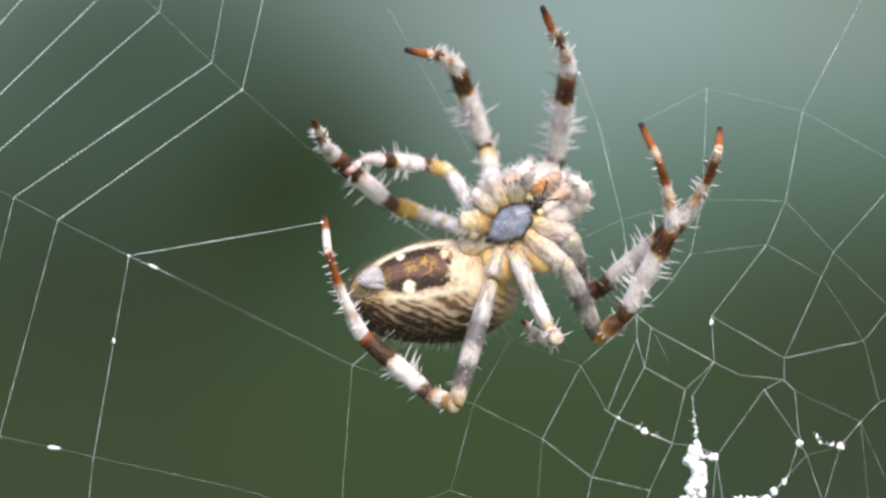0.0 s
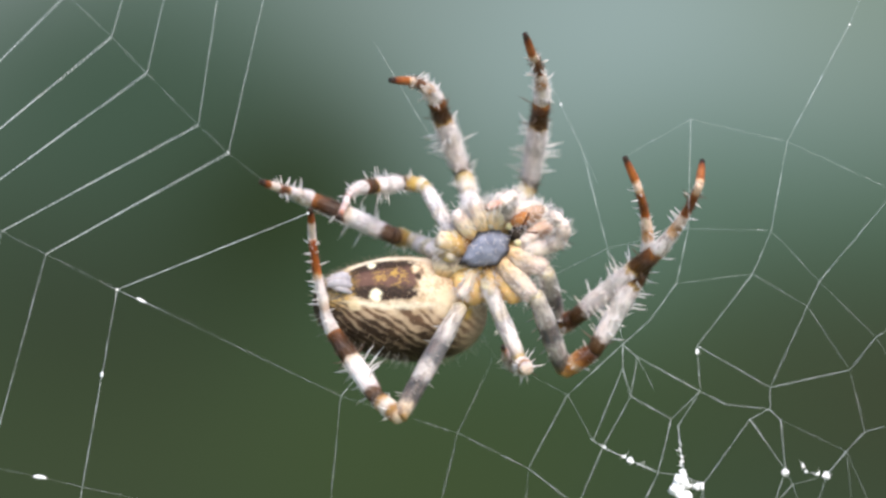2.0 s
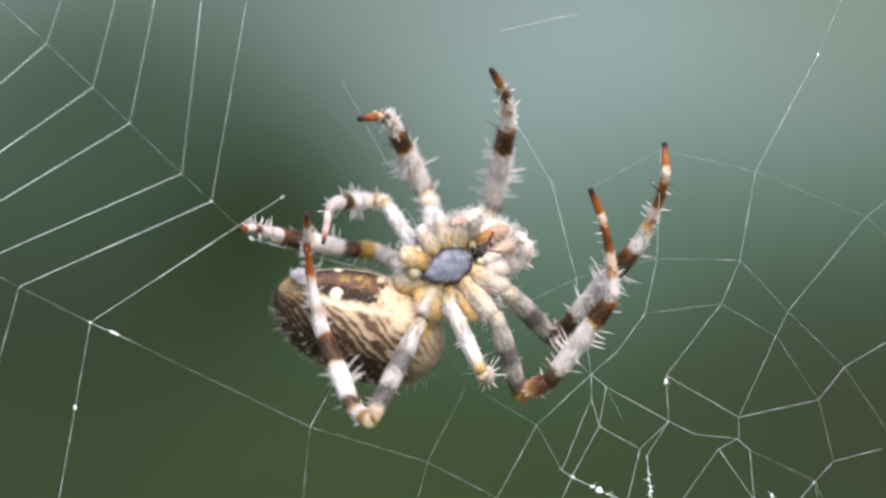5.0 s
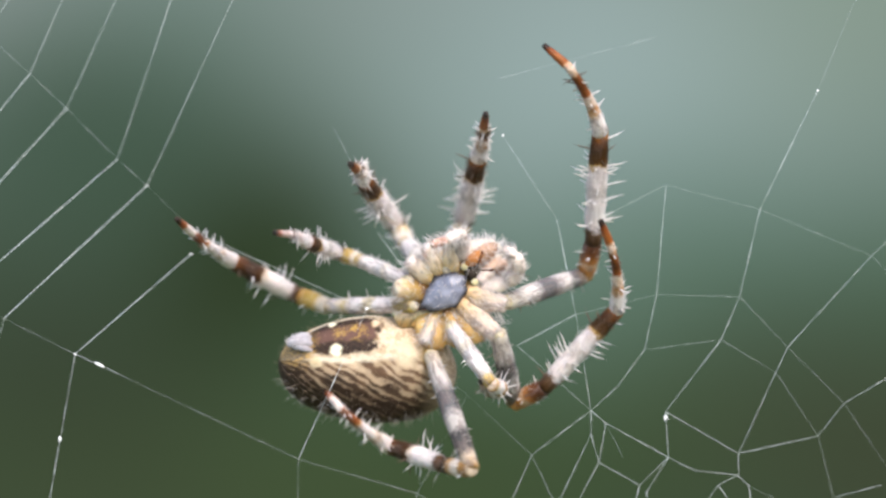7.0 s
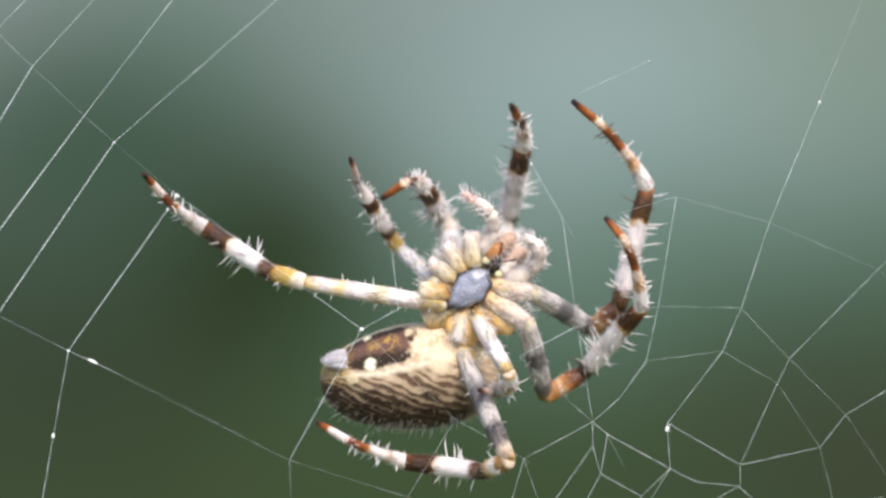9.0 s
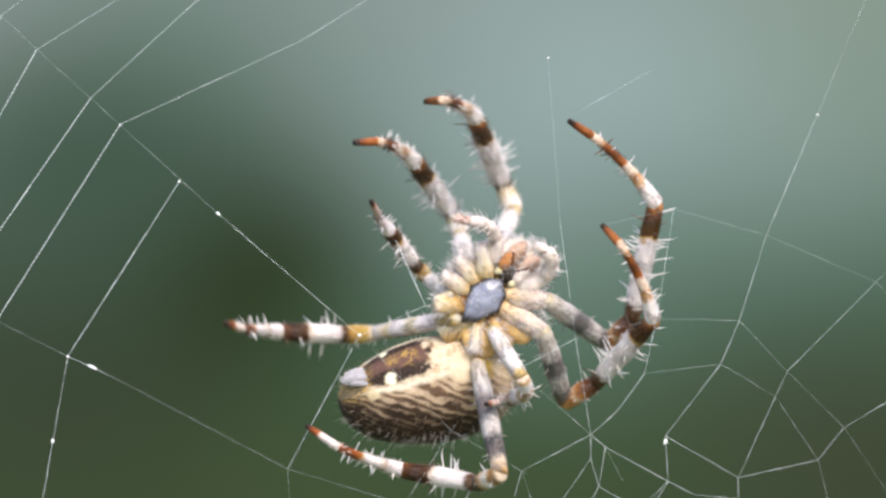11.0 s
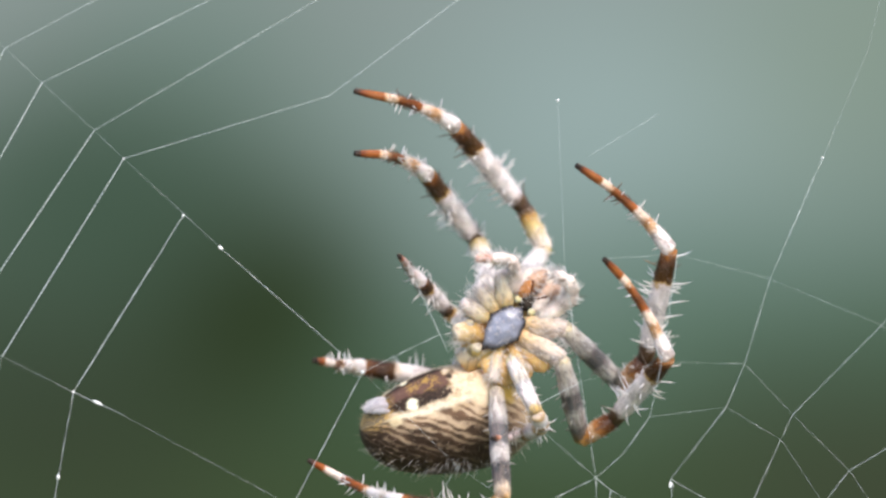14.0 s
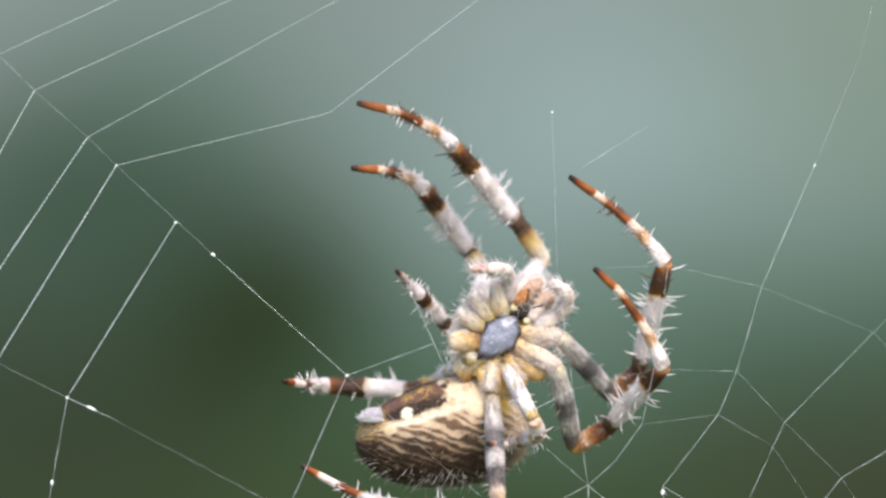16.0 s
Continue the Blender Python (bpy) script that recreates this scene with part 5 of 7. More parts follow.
    part("trochanter", knob, [m_trochanter], joints[0], "mottled yellow hip ring")
    tagged(joints[2], "white tibia with dark brown rings")
    tagged(joints[3], "white metatarsus with russet ring")
    LEGS[key] = (joints, [])


# ---- what moves ----
def stride(key, t, *joints):
    """The six joints of a leg at t seconds, in millimetres from the spider's origin."""
    LEGS[key][1].append((t, [Vector(p) * MM for p in joints]))


def bow(ob, way, rise):
    """Curve a joint that runs along +z, its middle pushed towards way."""
    top = max(v.co.z for v in ob.data.vertices)
    for v in ob.data.vertices:
        k = v.co.z / top
        v.co += way * rise * 4 * k * (1 - k)


def palp_turn(swing, tilt):
    """The feeler swung about its root from the head's line to its side, and tilted towards the belly side."""
    base = at(1.7, 1.0, -0.1)
    tip = (at(1.75, 3.95, -1.8) - base).normalized()
    flat = Vector((tip.x, 0, tip.z)).normalized()
    fold = Matrix.Rotation(radians(tilt), 4, flat.cross(Vector((0, -1, 0))))
    return Matrix.Translation(base) @ Matrix.Rotation(radians(-swing), 4, "Y") @ fold @ Matrix.Translation(-base)


def motions():
    walk(right_palp, [(t, palp_turn(a, b)) for t, a, b in (
        (0, 38, 40), (4.2, 38, 40), (6.3, 34, 36), (7, 32, 30), (7.5, 10, 15), (8, -14, 0), (9, -24, -15), (9.7, -14, -10), (11.8, -2, -5), (13, 2, 5), (16, 6, 10))])
    walk(spider, [
        (0, pose(1.29 * MM, BODY_Y, -4.29 * MM, 0, 6, 0)),
        (0.5, pose(1.17 * MM, BODY_Y, -4.29 * MM, 0, 8, 0)),
        (1, pose(1.05 * MM, BODY_Y, -4.29 * MM, 0, 10, 0)),
        (1.5, pose(0.93 * MM, BODY_Y, -4.29 * MM, 0, 12, 0)),
        (2, pose(0.77 * MM, BODY_Y, -4.12 * MM, 0, 14.5, 0)),
        (2.5, pose(0.6 * MM, BODY_Y, -3.96 * MM, 0, 17, 0)),
        (3, pose(0.57 * MM, BODY_Y, -3.78 * MM, 0, 20.5, 0)),
        (3.5, pose(0.54 * MM, BODY_Y, -3.6 * MM, 0, 24, 0)),
        (4.2, pose(0.51 * MM, BODY_Y, -3.42 * MM, 0, 22, 0)),
        (5.2, pose(0.42 * MM, BODY_Y, -3.42 * MM, 0, 16.29, 0)),
        (6.3, pose(0.33 * MM, BODY_Y, -3.42 * MM, 0, 10, 0)),
        (6.6, pose(0.28 * MM, BODY_Y, -3.19 * MM, 0, 9.14, 0)),
        (7, pose(0.21 * MM, BODY_Y, -2.88 * MM, 0, 8, 0)),
        (7.5, pose(0.46 * MM, BODY_Y, -2.5 * MM, 0, 5.5, 0)),
        (8, pose(0.72 * MM, BODY_Y, -2.13 * MM, 0, 3, 0)),
        (8.5, pose(1.09 * MM, BODY_Y, -2.1 * MM, 0, 1.5, 0)),
        (9, pose(1.47 * MM, BODY_Y, -2.07 * MM, 0, 0, 0)),
        (9.5, pose(1.73 * MM, BODY_Y, -2.31 * MM, 0, -2.14, 0)),
        (9.7, pose(1.83 * MM, BODY_Y, -2.4 * MM, 0, -3, 0)),
        (10.4, pose(2.1 * MM, BODY_Y, -2.18 * MM, 0, -3, 0)),
        (11.1, pose(2.37 * MM, BODY_Y, -1.96 * MM, 0, -3, 0)),
        (11.8, pose(2.64 * MM, BODY_Y, -1.74 * MM, 0, -3, 0)),
        (12.5, pose(2.67 * MM, BODY_Y, -1.44 * MM, 0, -2, 0)),
        (13, pose(2.85 * MM, BODY_Y, -1.32 * MM, 0, -3, 0)),
        (13.5, pose(2.97 * MM, BODY_Y, -1.25 * MM, 0, -3, 0)),
        (14, pose(3.09 * MM, BODY_Y, -1.18 * MM, 0, -3, 0)),
        (14.5, pose(3.21 * MM, BODY_Y, -1.11 * MM, 0, -3, 0)),
        (15, pose(3.23 * MM, BODY_Y, -1.16 * MM, 0, -3, 0)),
        (15.5, pose(3.25 * MM, BODY_Y, -1.21 * MM, 0, -3, 0)),
        (16, pose(3.27 * MM, BODY_Y, -1.26 * MM, 0, -3, 0)),
    ])
    walk(abdomen, [
        (0, pose(-3.77 * MM, ABDOMEN_Y, -4.15 * MM, 0, -7.8, 0) @ pose(0, 0, 0, -1.1, 0, 22.6)),
        (0.5, pose(-3.74 * MM, ABDOMEN_Y, -4.17 * MM, 0, -7.9, 0) @ pose(0, 0, 0, -1.8, 0, 21.7)),
        (1, pose(-3.71 * MM, ABDOMEN_Y, -4.19 * MM, 0, -8.0, 0) @ pose(0, 0, 0, -2.4, 0, 20.8)),
        (1.5, pose(-3.69 * MM, ABDOMEN_Y, -4.22 * MM, 0, -8.1, 0) @ pose(0, 0, 0, -3.1, 0, 19.9)),
        (2, pose(-3.74 * MM, ABDOMEN_Y, -4.25 * MM, 0, -6.6, 0) @ pose(0, 0, 0, -5.5, 0, 20.7)),
        (2.5, pose(-3.79 * MM, ABDOMEN_Y, -4.28 * MM, 0, -5.1, 0) @ pose(0, 0, 0, -8.0, 0, 21.5)),
        (3, pose(-3.77 * MM, ABDOMEN_Y, -4.32 * MM, 0, 1.7, 0) @ pose(0, 0, 0, -14.0, 0, 18.3)),
        (3.5, pose(-3.75 * MM, ABDOMEN_Y, -4.37 * MM, 0, 8.5, 0) @ pose(0, 0, 0, -20.0, 0, 15.1)),
        (4.2, pose(-3.75 * MM, ABDOMEN_Y, -4.37 * MM, 0, 8.5, 0) @ pose(0, 0, 0, -20.0, 0, 15.1)),
        (5.2, pose(-3.70 * MM, ABDOMEN_Y, -4.50 * MM, 0, 3.9, 0) @ pose(0, 0, 0, -18.9, 0, 14.3)),
        (6.3, pose(-3.65 * MM, ABDOMEN_Y, -4.65 * MM, 0, -1.2, 0) @ pose(0, 0, 0, -17.6, 0, 13.5)),
        (6.6, pose(-3.63 * MM, ABDOMEN_Y, -4.67 * MM, 0, -2.2, 0) @ pose(0, 0, 0, -16.6, 0, 13.3)),
        (7, pose(-3.56 * MM, ABDOMEN_Y, -4.68 * MM, 0, -2.6, 0) @ pose(0, 0, 0, -13.6, 0, 13.4)),
        (7.5, pose(-3.47 * MM, ABDOMEN_Y, -4.68 * MM, 0, -3.1, 0) @ pose(0, 0, 0, -9.8, 0, 13.6)),
        (8, pose(-3.39 * MM, ABDOMEN_Y, -4.71 * MM, 0, -2.7, 0) @ pose(0, 0, 0, -10.1, 0, 10.9)),
        (8.5, pose(-3.31 * MM, ABDOMEN_Y, -4.73 * MM, 0, -2.3, 0) @ pose(0, 0, 0, -10.4, 0, 8.2)),
        (9, pose(-3.23 * MM, ABDOMEN_Y, -4.76 * MM, 0, -2.0, 0) @ pose(0, 0, 0, -10.7, 0, 5.5)),
        (9.5, pose(-3.26 * MM, ABDOMEN_Y, -4.76 * MM, 0, -2.3, 0) @ pose(0, 0, 0, -11.5, 0, 6.9)),
        (9.7, pose(-3.27 * MM, ABDOMEN_Y, -4.76 * MM, 0, -2.4, 0) @ pose(0, 0, 0, -11.8, 0, 7.5)),
        (10.4, pose(-3.30 * MM, ABDOMEN_Y, -4.76 * MM, 0, -2.8, 0) @ pose(0, 0, 0, -12.9, 0, 9.4)),
        (11.1, pose(-3.33 * MM, ABDOMEN_Y, -4.75 * MM, 0, -3.3, 0) @ pose(0, 0, 0, -14.0, 0, 11.4)),
        (11.8, pose(-3.36 * MM, ABDOMEN_Y, -4.75 * MM, 0, -3.7, 0) @ pose(0, 0, 0, -15.1, 0, 13.3)),
        (12.5, pose(-3.40 * MM, ABDOMEN_Y, -4.75 * MM, 0, -4.2, 0) @ pose(0, 0, 0, -16.2, 0, 15.3)),
        (13, pose(-3.35 * MM, ABDOMEN_Y, -4.78 * MM, 0, -4.0, 0) @ pose(0, 0, 0, -17.3, 0, 14.5)),
        (13.5, pose(-3.30 * MM, ABDOMEN_Y, -4.81 * MM, 0, -3.9, 0) @ pose(0, 0, 0, -18.4, 0, 13.8)),
        (14, pose(-3.26 * MM, ABDOMEN_Y, -4.84 * MM, 0, -3.8, 0) @ pose(0, 0, 0, -19.5, 0, 13.1)),
        (14.5, pose(-3.25 * MM, ABDOMEN_Y, -4.90 * MM, 0, -3.4, 0) @ pose(0, 0, 0, -20.7, 0, 12.6)),
        (15, pose(-3.25 * MM, ABDOMEN_Y, -4.95 * MM, 0, -3.0, 0) @ pose(0, 0, 0, -21.9, 0, 12.2)),
        (15.5, pose(-3.24 * MM, ABDOMEN_Y, -5.00 * MM, 0, -2.6, 0) @ pose(0, 0, 0, -23.1, 0, 11.7)),
        (16, pose(-3.23 * MM, ABDOMEN_Y, -5.06 * MM, 0, -2.2, 0) @ pose(0, 0, 0, -24.4, 0, 11.3)),
    ])
    stride("L1", 0, (3.32, -0.2, -0.48), (4.3, 5.37, -3.62), (5.23, 3.23, -2.98), (9.14, -0.31, 1.11), (10.51, -3.5, 5.03), (10.52, -2.07, 6.14))
    stride("L1", 0.5, (3.34, -0.2, -0.48), (4.45, 5.4, -3.51), (5.35, 3.27, -2.82), (9.06, -0.13, 1.58), (10.19, -3.44, 5.47), (10.14, -2.05, 6.65))
    stride("L1", 1, (3.35, -0.2, -0.47), (4.6, 5.43, -3.4), (5.48, 3.3, -2.66), (8.95, 0.06, 2.04), (9.85, -3.35, 5.9), (9.75, -2.02, 7.13))
    stride("L1", 1.5, (3.36, -0.2, -0.47), (4.75, 5.46, -3.28), (5.59, 3.33, -2.49), (8.83, 0.28, 2.49), (9.49, -3.24, 6.31), (9.33, -1.96, 7.6))
    stride("L1", 2, (3.37, -0.2, -0.43), (4.73, 5.49, -3.19), (5.51, 3.32, -2.45), (8.88, -0.07, 2.22), (10.03, -3.26, 6.2), (9.9, -1.91, 7.41))
    stride("L1", 2.5, (3.38, -0.2, -0.39), (4.71, 5.52, -3.11), (5.44, 3.32, -2.41), (8.97, -0.3, 1.96), (10.6, -2.95, 6.16), (10.51, -1.54, 7.29))
    stride("L1", 3, (3.39, -0.2, -0.37), (5.01, 5.43, -3.11), (5.71, 3.25, -2.33), (8.95, -0.83, 1.84), (10.69, -2.93, 6.3), (10.61, -1.51, 7.43))
    stride("L1", 3.5, (3.4, -0.2, -0.36), (5.31, 5.34, -3.09), (5.98, 3.18, -2.23), (8.98, -1.28, 1.73), (10.81, -2.49, 6.49), (10.74, -1.06, 7.6))
    stride("L1", 4.2, (3.4, -0.2, -0.45), (6.85, 4.86, -2.54), (7.1, 2.59, -1.72), (9.2, -1.8, 2.85), (9.33, -3.62, 7.75), (8.72, -2.48, 9.02))
    stride("L1", 5.2, (3.4, -0.2, -0.35), (6.53, 5.18, -2.09), (7.05, 3.06, -1.05), (9.22, -0.64, 4.07), (9.47, -3.59, 8.38), (9, -2.45, 9.71))
    stride("L1", 6.3, (3.42, -0.2, -0.24), (6.37, 5.41, -1.56), (7.22, 3.5, -0.34), (9.62, 1.1, 5.41), (9.88, -2.59, 9.11), (9.57, -3.73, 10.49))
    stride("L1", 6.6, (3.41, -0.2, -0.19), (6.79, 5.29, -0.72), (7.47, 3.49, 0.75), (9.06, -0.07, 6.18), (9, -3.92, 9.72), (8.4, -2.77, 10.99))
    stride("L1", 7, (3.37, -0.2, -0.09), (7.37, 4.48, 1.91), (7.54, 2.85, 3.7), (7.01, -0.19, 9.62), (4.78, -3.73, 12.76), (3.34, -3.15, 13.71))
    stride("L1", 7.5, (3.38, -0.2, -0.11), (7.52, 4.75, 0.26), (8.29, 2.96, 1.69), (8.54, -0.81, 7.2), (6.39, -3.57, 11.09), (5.17, -2.87, 12.24))
    stride("L1", 8, (3.35, -0.2, -0.2), (7.37, 4.73, -1.39), (8.3, 2.82, -0.23), (9.31, 2.82, 6.44), (6.59, 1.15, 10.59), (5.5, -0.02, 11.43))
    stride("L1", 8.5, (3.31, -0.2, -0.21), (7.03, 4.84, -1.83), (8.16, 3.07, -0.64), (9.42, 3.07, 5.92), (6.65, 0.91, 9.79), (5.5, -0.18, 10.69))
    stride("L1", 9, (3.27, -0.2, -0.23), (6.66, 4.92, -2.25), (8.01, 3.32, -1.05), (9.51, 2.45, 5.4), (6.66, -0.06, 9), (5.46, -1.03, 9.96))
    stride("L1", 9.5, (3.3, -0.2, -0.19), (6.68, 4.83, -2.46), (7.97, 3.13, -1.31), (9.6, 2.1, 5.09), (6.72, 0.1, 8.97), (5.55, -0.97, 9.87))
    stride("L1", 9.7, (3.31, -0.2, -0.18), (6.69, 4.79, -2.54), (7.95, 3.06, -1.41), (9.63, 1.98, 4.96), (6.75, 0.22, 8.96), (5.59, -0.88, 9.83))
    stride("L1", 10.4, (3.33, -0.2, -0.21), (6.64, 4.78, -2.67), (7.9, 3.08, -1.51), (9.53, 1.46, 4.77), (6.47, -0.26, 8.64), (5.27, -1.3, 9.52))
    stride("L1", 11.1, (3.34, -0.2, -0.23), (6.59, 4.77, -2.8), (7.86, 3.09, -1.6), (9.43, 1.09, 4.57), (6.19, -0.58, 8.33), (4.94, -1.56, 9.2))
    stride("L1", 11.8, (3.35, -0.2, -0.26), (6.55, 4.75, -2.93), (7.81, 3.09, -1.7), (9.33, 0.78, 4.38), (5.92, -0.8, 8.01), (4.61, -1.71, 8.89))
    stride("L1", 12.5, (3.34, -0.2, -0.37), (6.41, 4.81, -3.08), (7.8, 3.2, -1.92), (9.16, 1.3, 4.33), (5.74, -0.42, 7.9), (4.42, -1.29, 8.79))
    stride("L1", 13, (3.31, -0.2, -0.34), (6.22, 4.65, -3.48), (7.64, 3.32, -2.05), (9.22, 0.89, 3.96), (5.75, -0.4, 7.66), (4.44, -1.31, 8.54))
    stride("L1", 13.5, (3.3, -0.2, -0.32), (6.22, 4.62, -3.5), (7.59, 3.19, -2.12), (9.14, 0.55, 3.82), (5.67, -0.59, 7.56), (4.36, -1.46, 8.47))
    stride("L1", 14, (3.29, -0.2, -0.3), (6.21, 4.59, -3.52), (7.54, 3.06, -2.19), (9.06, 0.24, 3.67), (5.6, -0.73, 7.47), (4.28, -1.55, 8.41))
    stride("L1", 14.5, (3.28, -0.2, -0.28), (6.21, 4.55, -3.54), (7.48, 2.95, -2.25), (8.99, -0.04, 3.52), (5.52, -0.81, 7.37), (4.19, -1.58, 8.34))
    stride("L1", 15, (3.28, -0.2, -0.29), (6.13, 4.59, -3.57), (7.45, 3.02, -2.28), (9.01, 0.05, 3.49), (5.51, -0.49, 7.35), (4.19, -1.27, 8.32))
    stride("L1", 15.5, (3.29, -0.2, -0.3), (6.05, 4.63, -3.59), (7.42, 3.1, -2.31), (9.02, 0.15, 3.46), (5.5, 0.15, 7.33), (4.19, -0.64, 8.3))
    stride("L1", 16, (3.29, -0.2, -0.31), (5.97, 4.67, -3.62), (7.39, 3.18, -2.34), (9.04, 0.26, 3.43), (5.49, 0.26, 7.31), (4.19, -0.56, 8.28))
    stride("L2", 0, (3.07, -0.2, -1.81), (5.33, 2.96, -5.68), (6.51, 1.42, -4.53), (8.59, -0.39, 0.6), (7.11, -2.89, 4.67), (6.25, -2.89, 6))
    stride("L2", 0.5, (3.08, -0.2, -1.8), (5.39, 3.02, -5.59), (6.62, 1.58, -4.38), (8.59, 0.29, 0.95), (7.03, -2.39, 4.88), (6.14, -2.68, 6.15))
    stride("L2", 1, (3.1, -0.2, -1.78), (5.45, 3.07, -5.51), (6.74, 1.74, -4.22), (8.57, 1.74, 1.31), (6.94, -1.1, 5.08), (6.04, -1.51, 6.31))
    stride("L2", 1.5, (3.11, -0.2, -1.77), (5.51, 3.12, -5.42), (6.84, 1.92, -4.07), (8.54, 1.92, 1.66), (6.85, -1.08, 5.29), (5.92, -1.58, 6.47))
    stride("L2", 2, (3.14, -0.2, -1.77), (5.67, 3.13, -5.32), (6.94, 1.94, -3.89), (8.48, 1, 1.65), (6.78, -1.81, 5.42), (5.83, -2.3, 6.59))
    stride("L2", 2.5, (3.17, -0.2, -1.77), (5.83, 3.14, -5.21), (7.03, 1.96, -3.72), (8.44, 0.13, 1.64), (6.71, -2.43, 5.56), (5.73, -2.92, 6.71))
    stride("L2", 3, (3.19, -0.2, -1.75), (6.12, 3.08, -5.03), (7.28, 1.84, -3.54), (8.45, 0.09, 1.89), (6.36, -2.25, 5.79), (5.33, -2.8, 6.86))
    stride("L2", 3.5, (3.21, -0.2, -1.73), (6.42, 3, -4.83), (7.53, 1.72, -3.35), (8.46, 0.04, 2.16), (6, -2.03, 5.99), (4.93, -2.63, 6.99))
    stride("L2", 4.2, (3.19, -0.2, -1.87), (6.2, 2.82, -5.33), (7.45, 1.48, -4.01), (8.62, -0.08, 1.48), (6.19, -1.76, 5.51), (5.18, -2.39, 6.56))
    stride("L2", 5.2, (3.16, -0.2, -1.86), (5.6, 3.08, -5.53), (6.85, 1.62, -4.35), (8.83, -0.33, 0.78), (7, -2.41, 4.94), (6.07, -3.01, 6.07))
    stride("L2", 6.3, (3.15, -0.2, -1.85), (4.96, 3.29, -5.67), (6.21, 1.73, -4.63), (8.99, -0.52, -0.03), (7.82, -2.95, 4.18), (7, -2.38, 5.41))
    stride("L2", 6.6, (3.15, -0.2, -1.84), (4.77, 3.47, -5.58), (6.11, 1.99, -4.53), (9.1, 0.14, 0.11), (8.04, -2.82, 4), (7.28, -2.13, 5.2))
    stride("L2", 7, (3.14, -0.2, -1.84), (4.52, 3.69, -5.45), (5.98, 2.33, -4.4), (9.26, 1.26, 0.3), (8.32, -2.24, 3.74), (7.64, -3.05, 4.92))
    stride("L2", 7.5, (3.12, -0.2, -1.85), (4.31, 3.54, -5.69), (5.94, 2.46, -4.55), (9.33, 0.34, -0.31), (8.41, -3.18, 3.12), (7.68, -2.69, 4.43))
    stride("L2", 8, (3.11, -0.2, -1.86), (4.1, 3.37, -5.91), (5.89, 2.75, -4.71), (9.36, -0.02, -0.92), (8.46, -3.56, 2.49), (7.69, -3.56, 3.95))
    stride("L2", 8.5, (3.07, -0.2, -1.86), (4.07, 3.4, -5.88), (5.97, 3.4, -4.68), (9.25, 0.29, -0.99), (8.28, -3.09, 2.56), (7.43, -2.71, 3.84))
    stride("L2", 9, (3.04, -0.2, -1.85), (4.05, 3.42, -5.85), (6.06, 3.42, -4.65), (9.15, 0.03, -1.05), (8.1, -3.18, 2.64), (7.17, -2.54, 3.75))
    stride("L2", 9.5, (3.02, -0.2, -1.84), (3.99, 3.53, -5.75), (5.89, 2.88, -4.72), (9.04, -0.67, -1.35), (7.92, -3.62, 2.54), (7.06, -3.17, 3.79))
    stride("L2", 9.7, (3.01, -0.2, -1.84), (3.97, 3.57, -5.71), (5.82, 2.72, -4.75), (9, -0.9, -1.46), (7.85, -3.72, 2.5), (7.02, -3.39, 3.81))
    stride("L2", 10.4, (3.03, -0.2, -1.85), (4.02, 3.52, -5.76), (5.78, 2.48, -4.8), (8.95, -1.14, -1.51), (7.56, -3.75, 2.52), (6.69, -3.17, 3.7))
    stride("L2", 11.1, (3.04, -0.2, -1.86), (4.08, 3.47, -5.81), (5.73, 2.28, -4.85), (8.91, -1.34, -1.56), (7.27, -3.7, 2.53), (6.37, -2.96, 3.6))
    stride("L2", 11.8, (3.06, -0.2, -1.88), (4.14, 3.41, -5.86), (5.69, 2.1, -4.89), (8.87, -1.52, -1.61), (6.98, -3.57, 2.55), (6.04, -2.72, 3.5))
    stride("L2", 12.5, (3.05, -0.2, -1.99), (4.05, 3.24, -6.15), (5.73, 2.12, -5.15), (8.77, -1.42, -1.66), (6.9, -3.55, 2.46), (5.89, -3, 3.55))
    stride("L2", 13, (3.01, -0.2, -2.04), (3.97, 3.23, -6.22), (5.67, 2.11, -5.25), (8.7, -1.63, -1.96), (6.67, -3.14, 2.35), (5.73, -2.37, 3.36))
    stride("L2", 13.5, (3, -0.2, -2.02), (3.92, 3.19, -6.23), (5.67, 2.15, -5.27), (8.65, -1.67, -2.03), (6.52, -2.86, 2.34), (5.59, -2.08, 3.36))
    stride("L2", 14, (2.99, -0.2, -2), (3.87, 3.15, -6.25), (5.67, 2.2, -5.29), (8.59, -1.7, -2.09), (6.37, -2.41, 2.33), (5.45, -3.19, 3.36))
    stride("L2", 14.5, (2.98, -0.2, -1.98), (3.82, 3.12, -6.27), (5.67, 2.26, -5.31), (8.54, -1.72, -2.16), (6.22, -1.72, 2.32), (5.31, -2.5, 3.36))
    stride("L2", 15, (2.98, -0.2, -1.97), (3.79, 3.15, -6.25), (5.64, 2.29, -5.29), (8.56, -1.65, -2.14), (6.24, -1.65, 2.29), (5.27, -2.32, 3.35))
    stride("L2", 15.5, (2.99, -0.2, -1.97), (3.76, 3.17, -6.23), (5.61, 2.32, -5.27), (8.58, -1.59, -2.12), (6.26, -2.24, 2.26), (5.23, -2.77, 3.34))
    stride("L2", 16, (2.99, -0.2, -1.96), (3.73, 3.2, -6.2), (5.58, 2.35, -5.25), (8.6, -1.52, -2.1), (6.28, -2.45, 2.22), (5.19, -2.77, 3.33))
    stride("L3", 0, (0.33, -0.2, -1.74), (2.7, -1.19, -5.6), (3.03, -2.39, -5.87), (2.13, 0.82, -5.96), (1.48, -1.58, -5.43), (1.14, -3.32, -5.1))
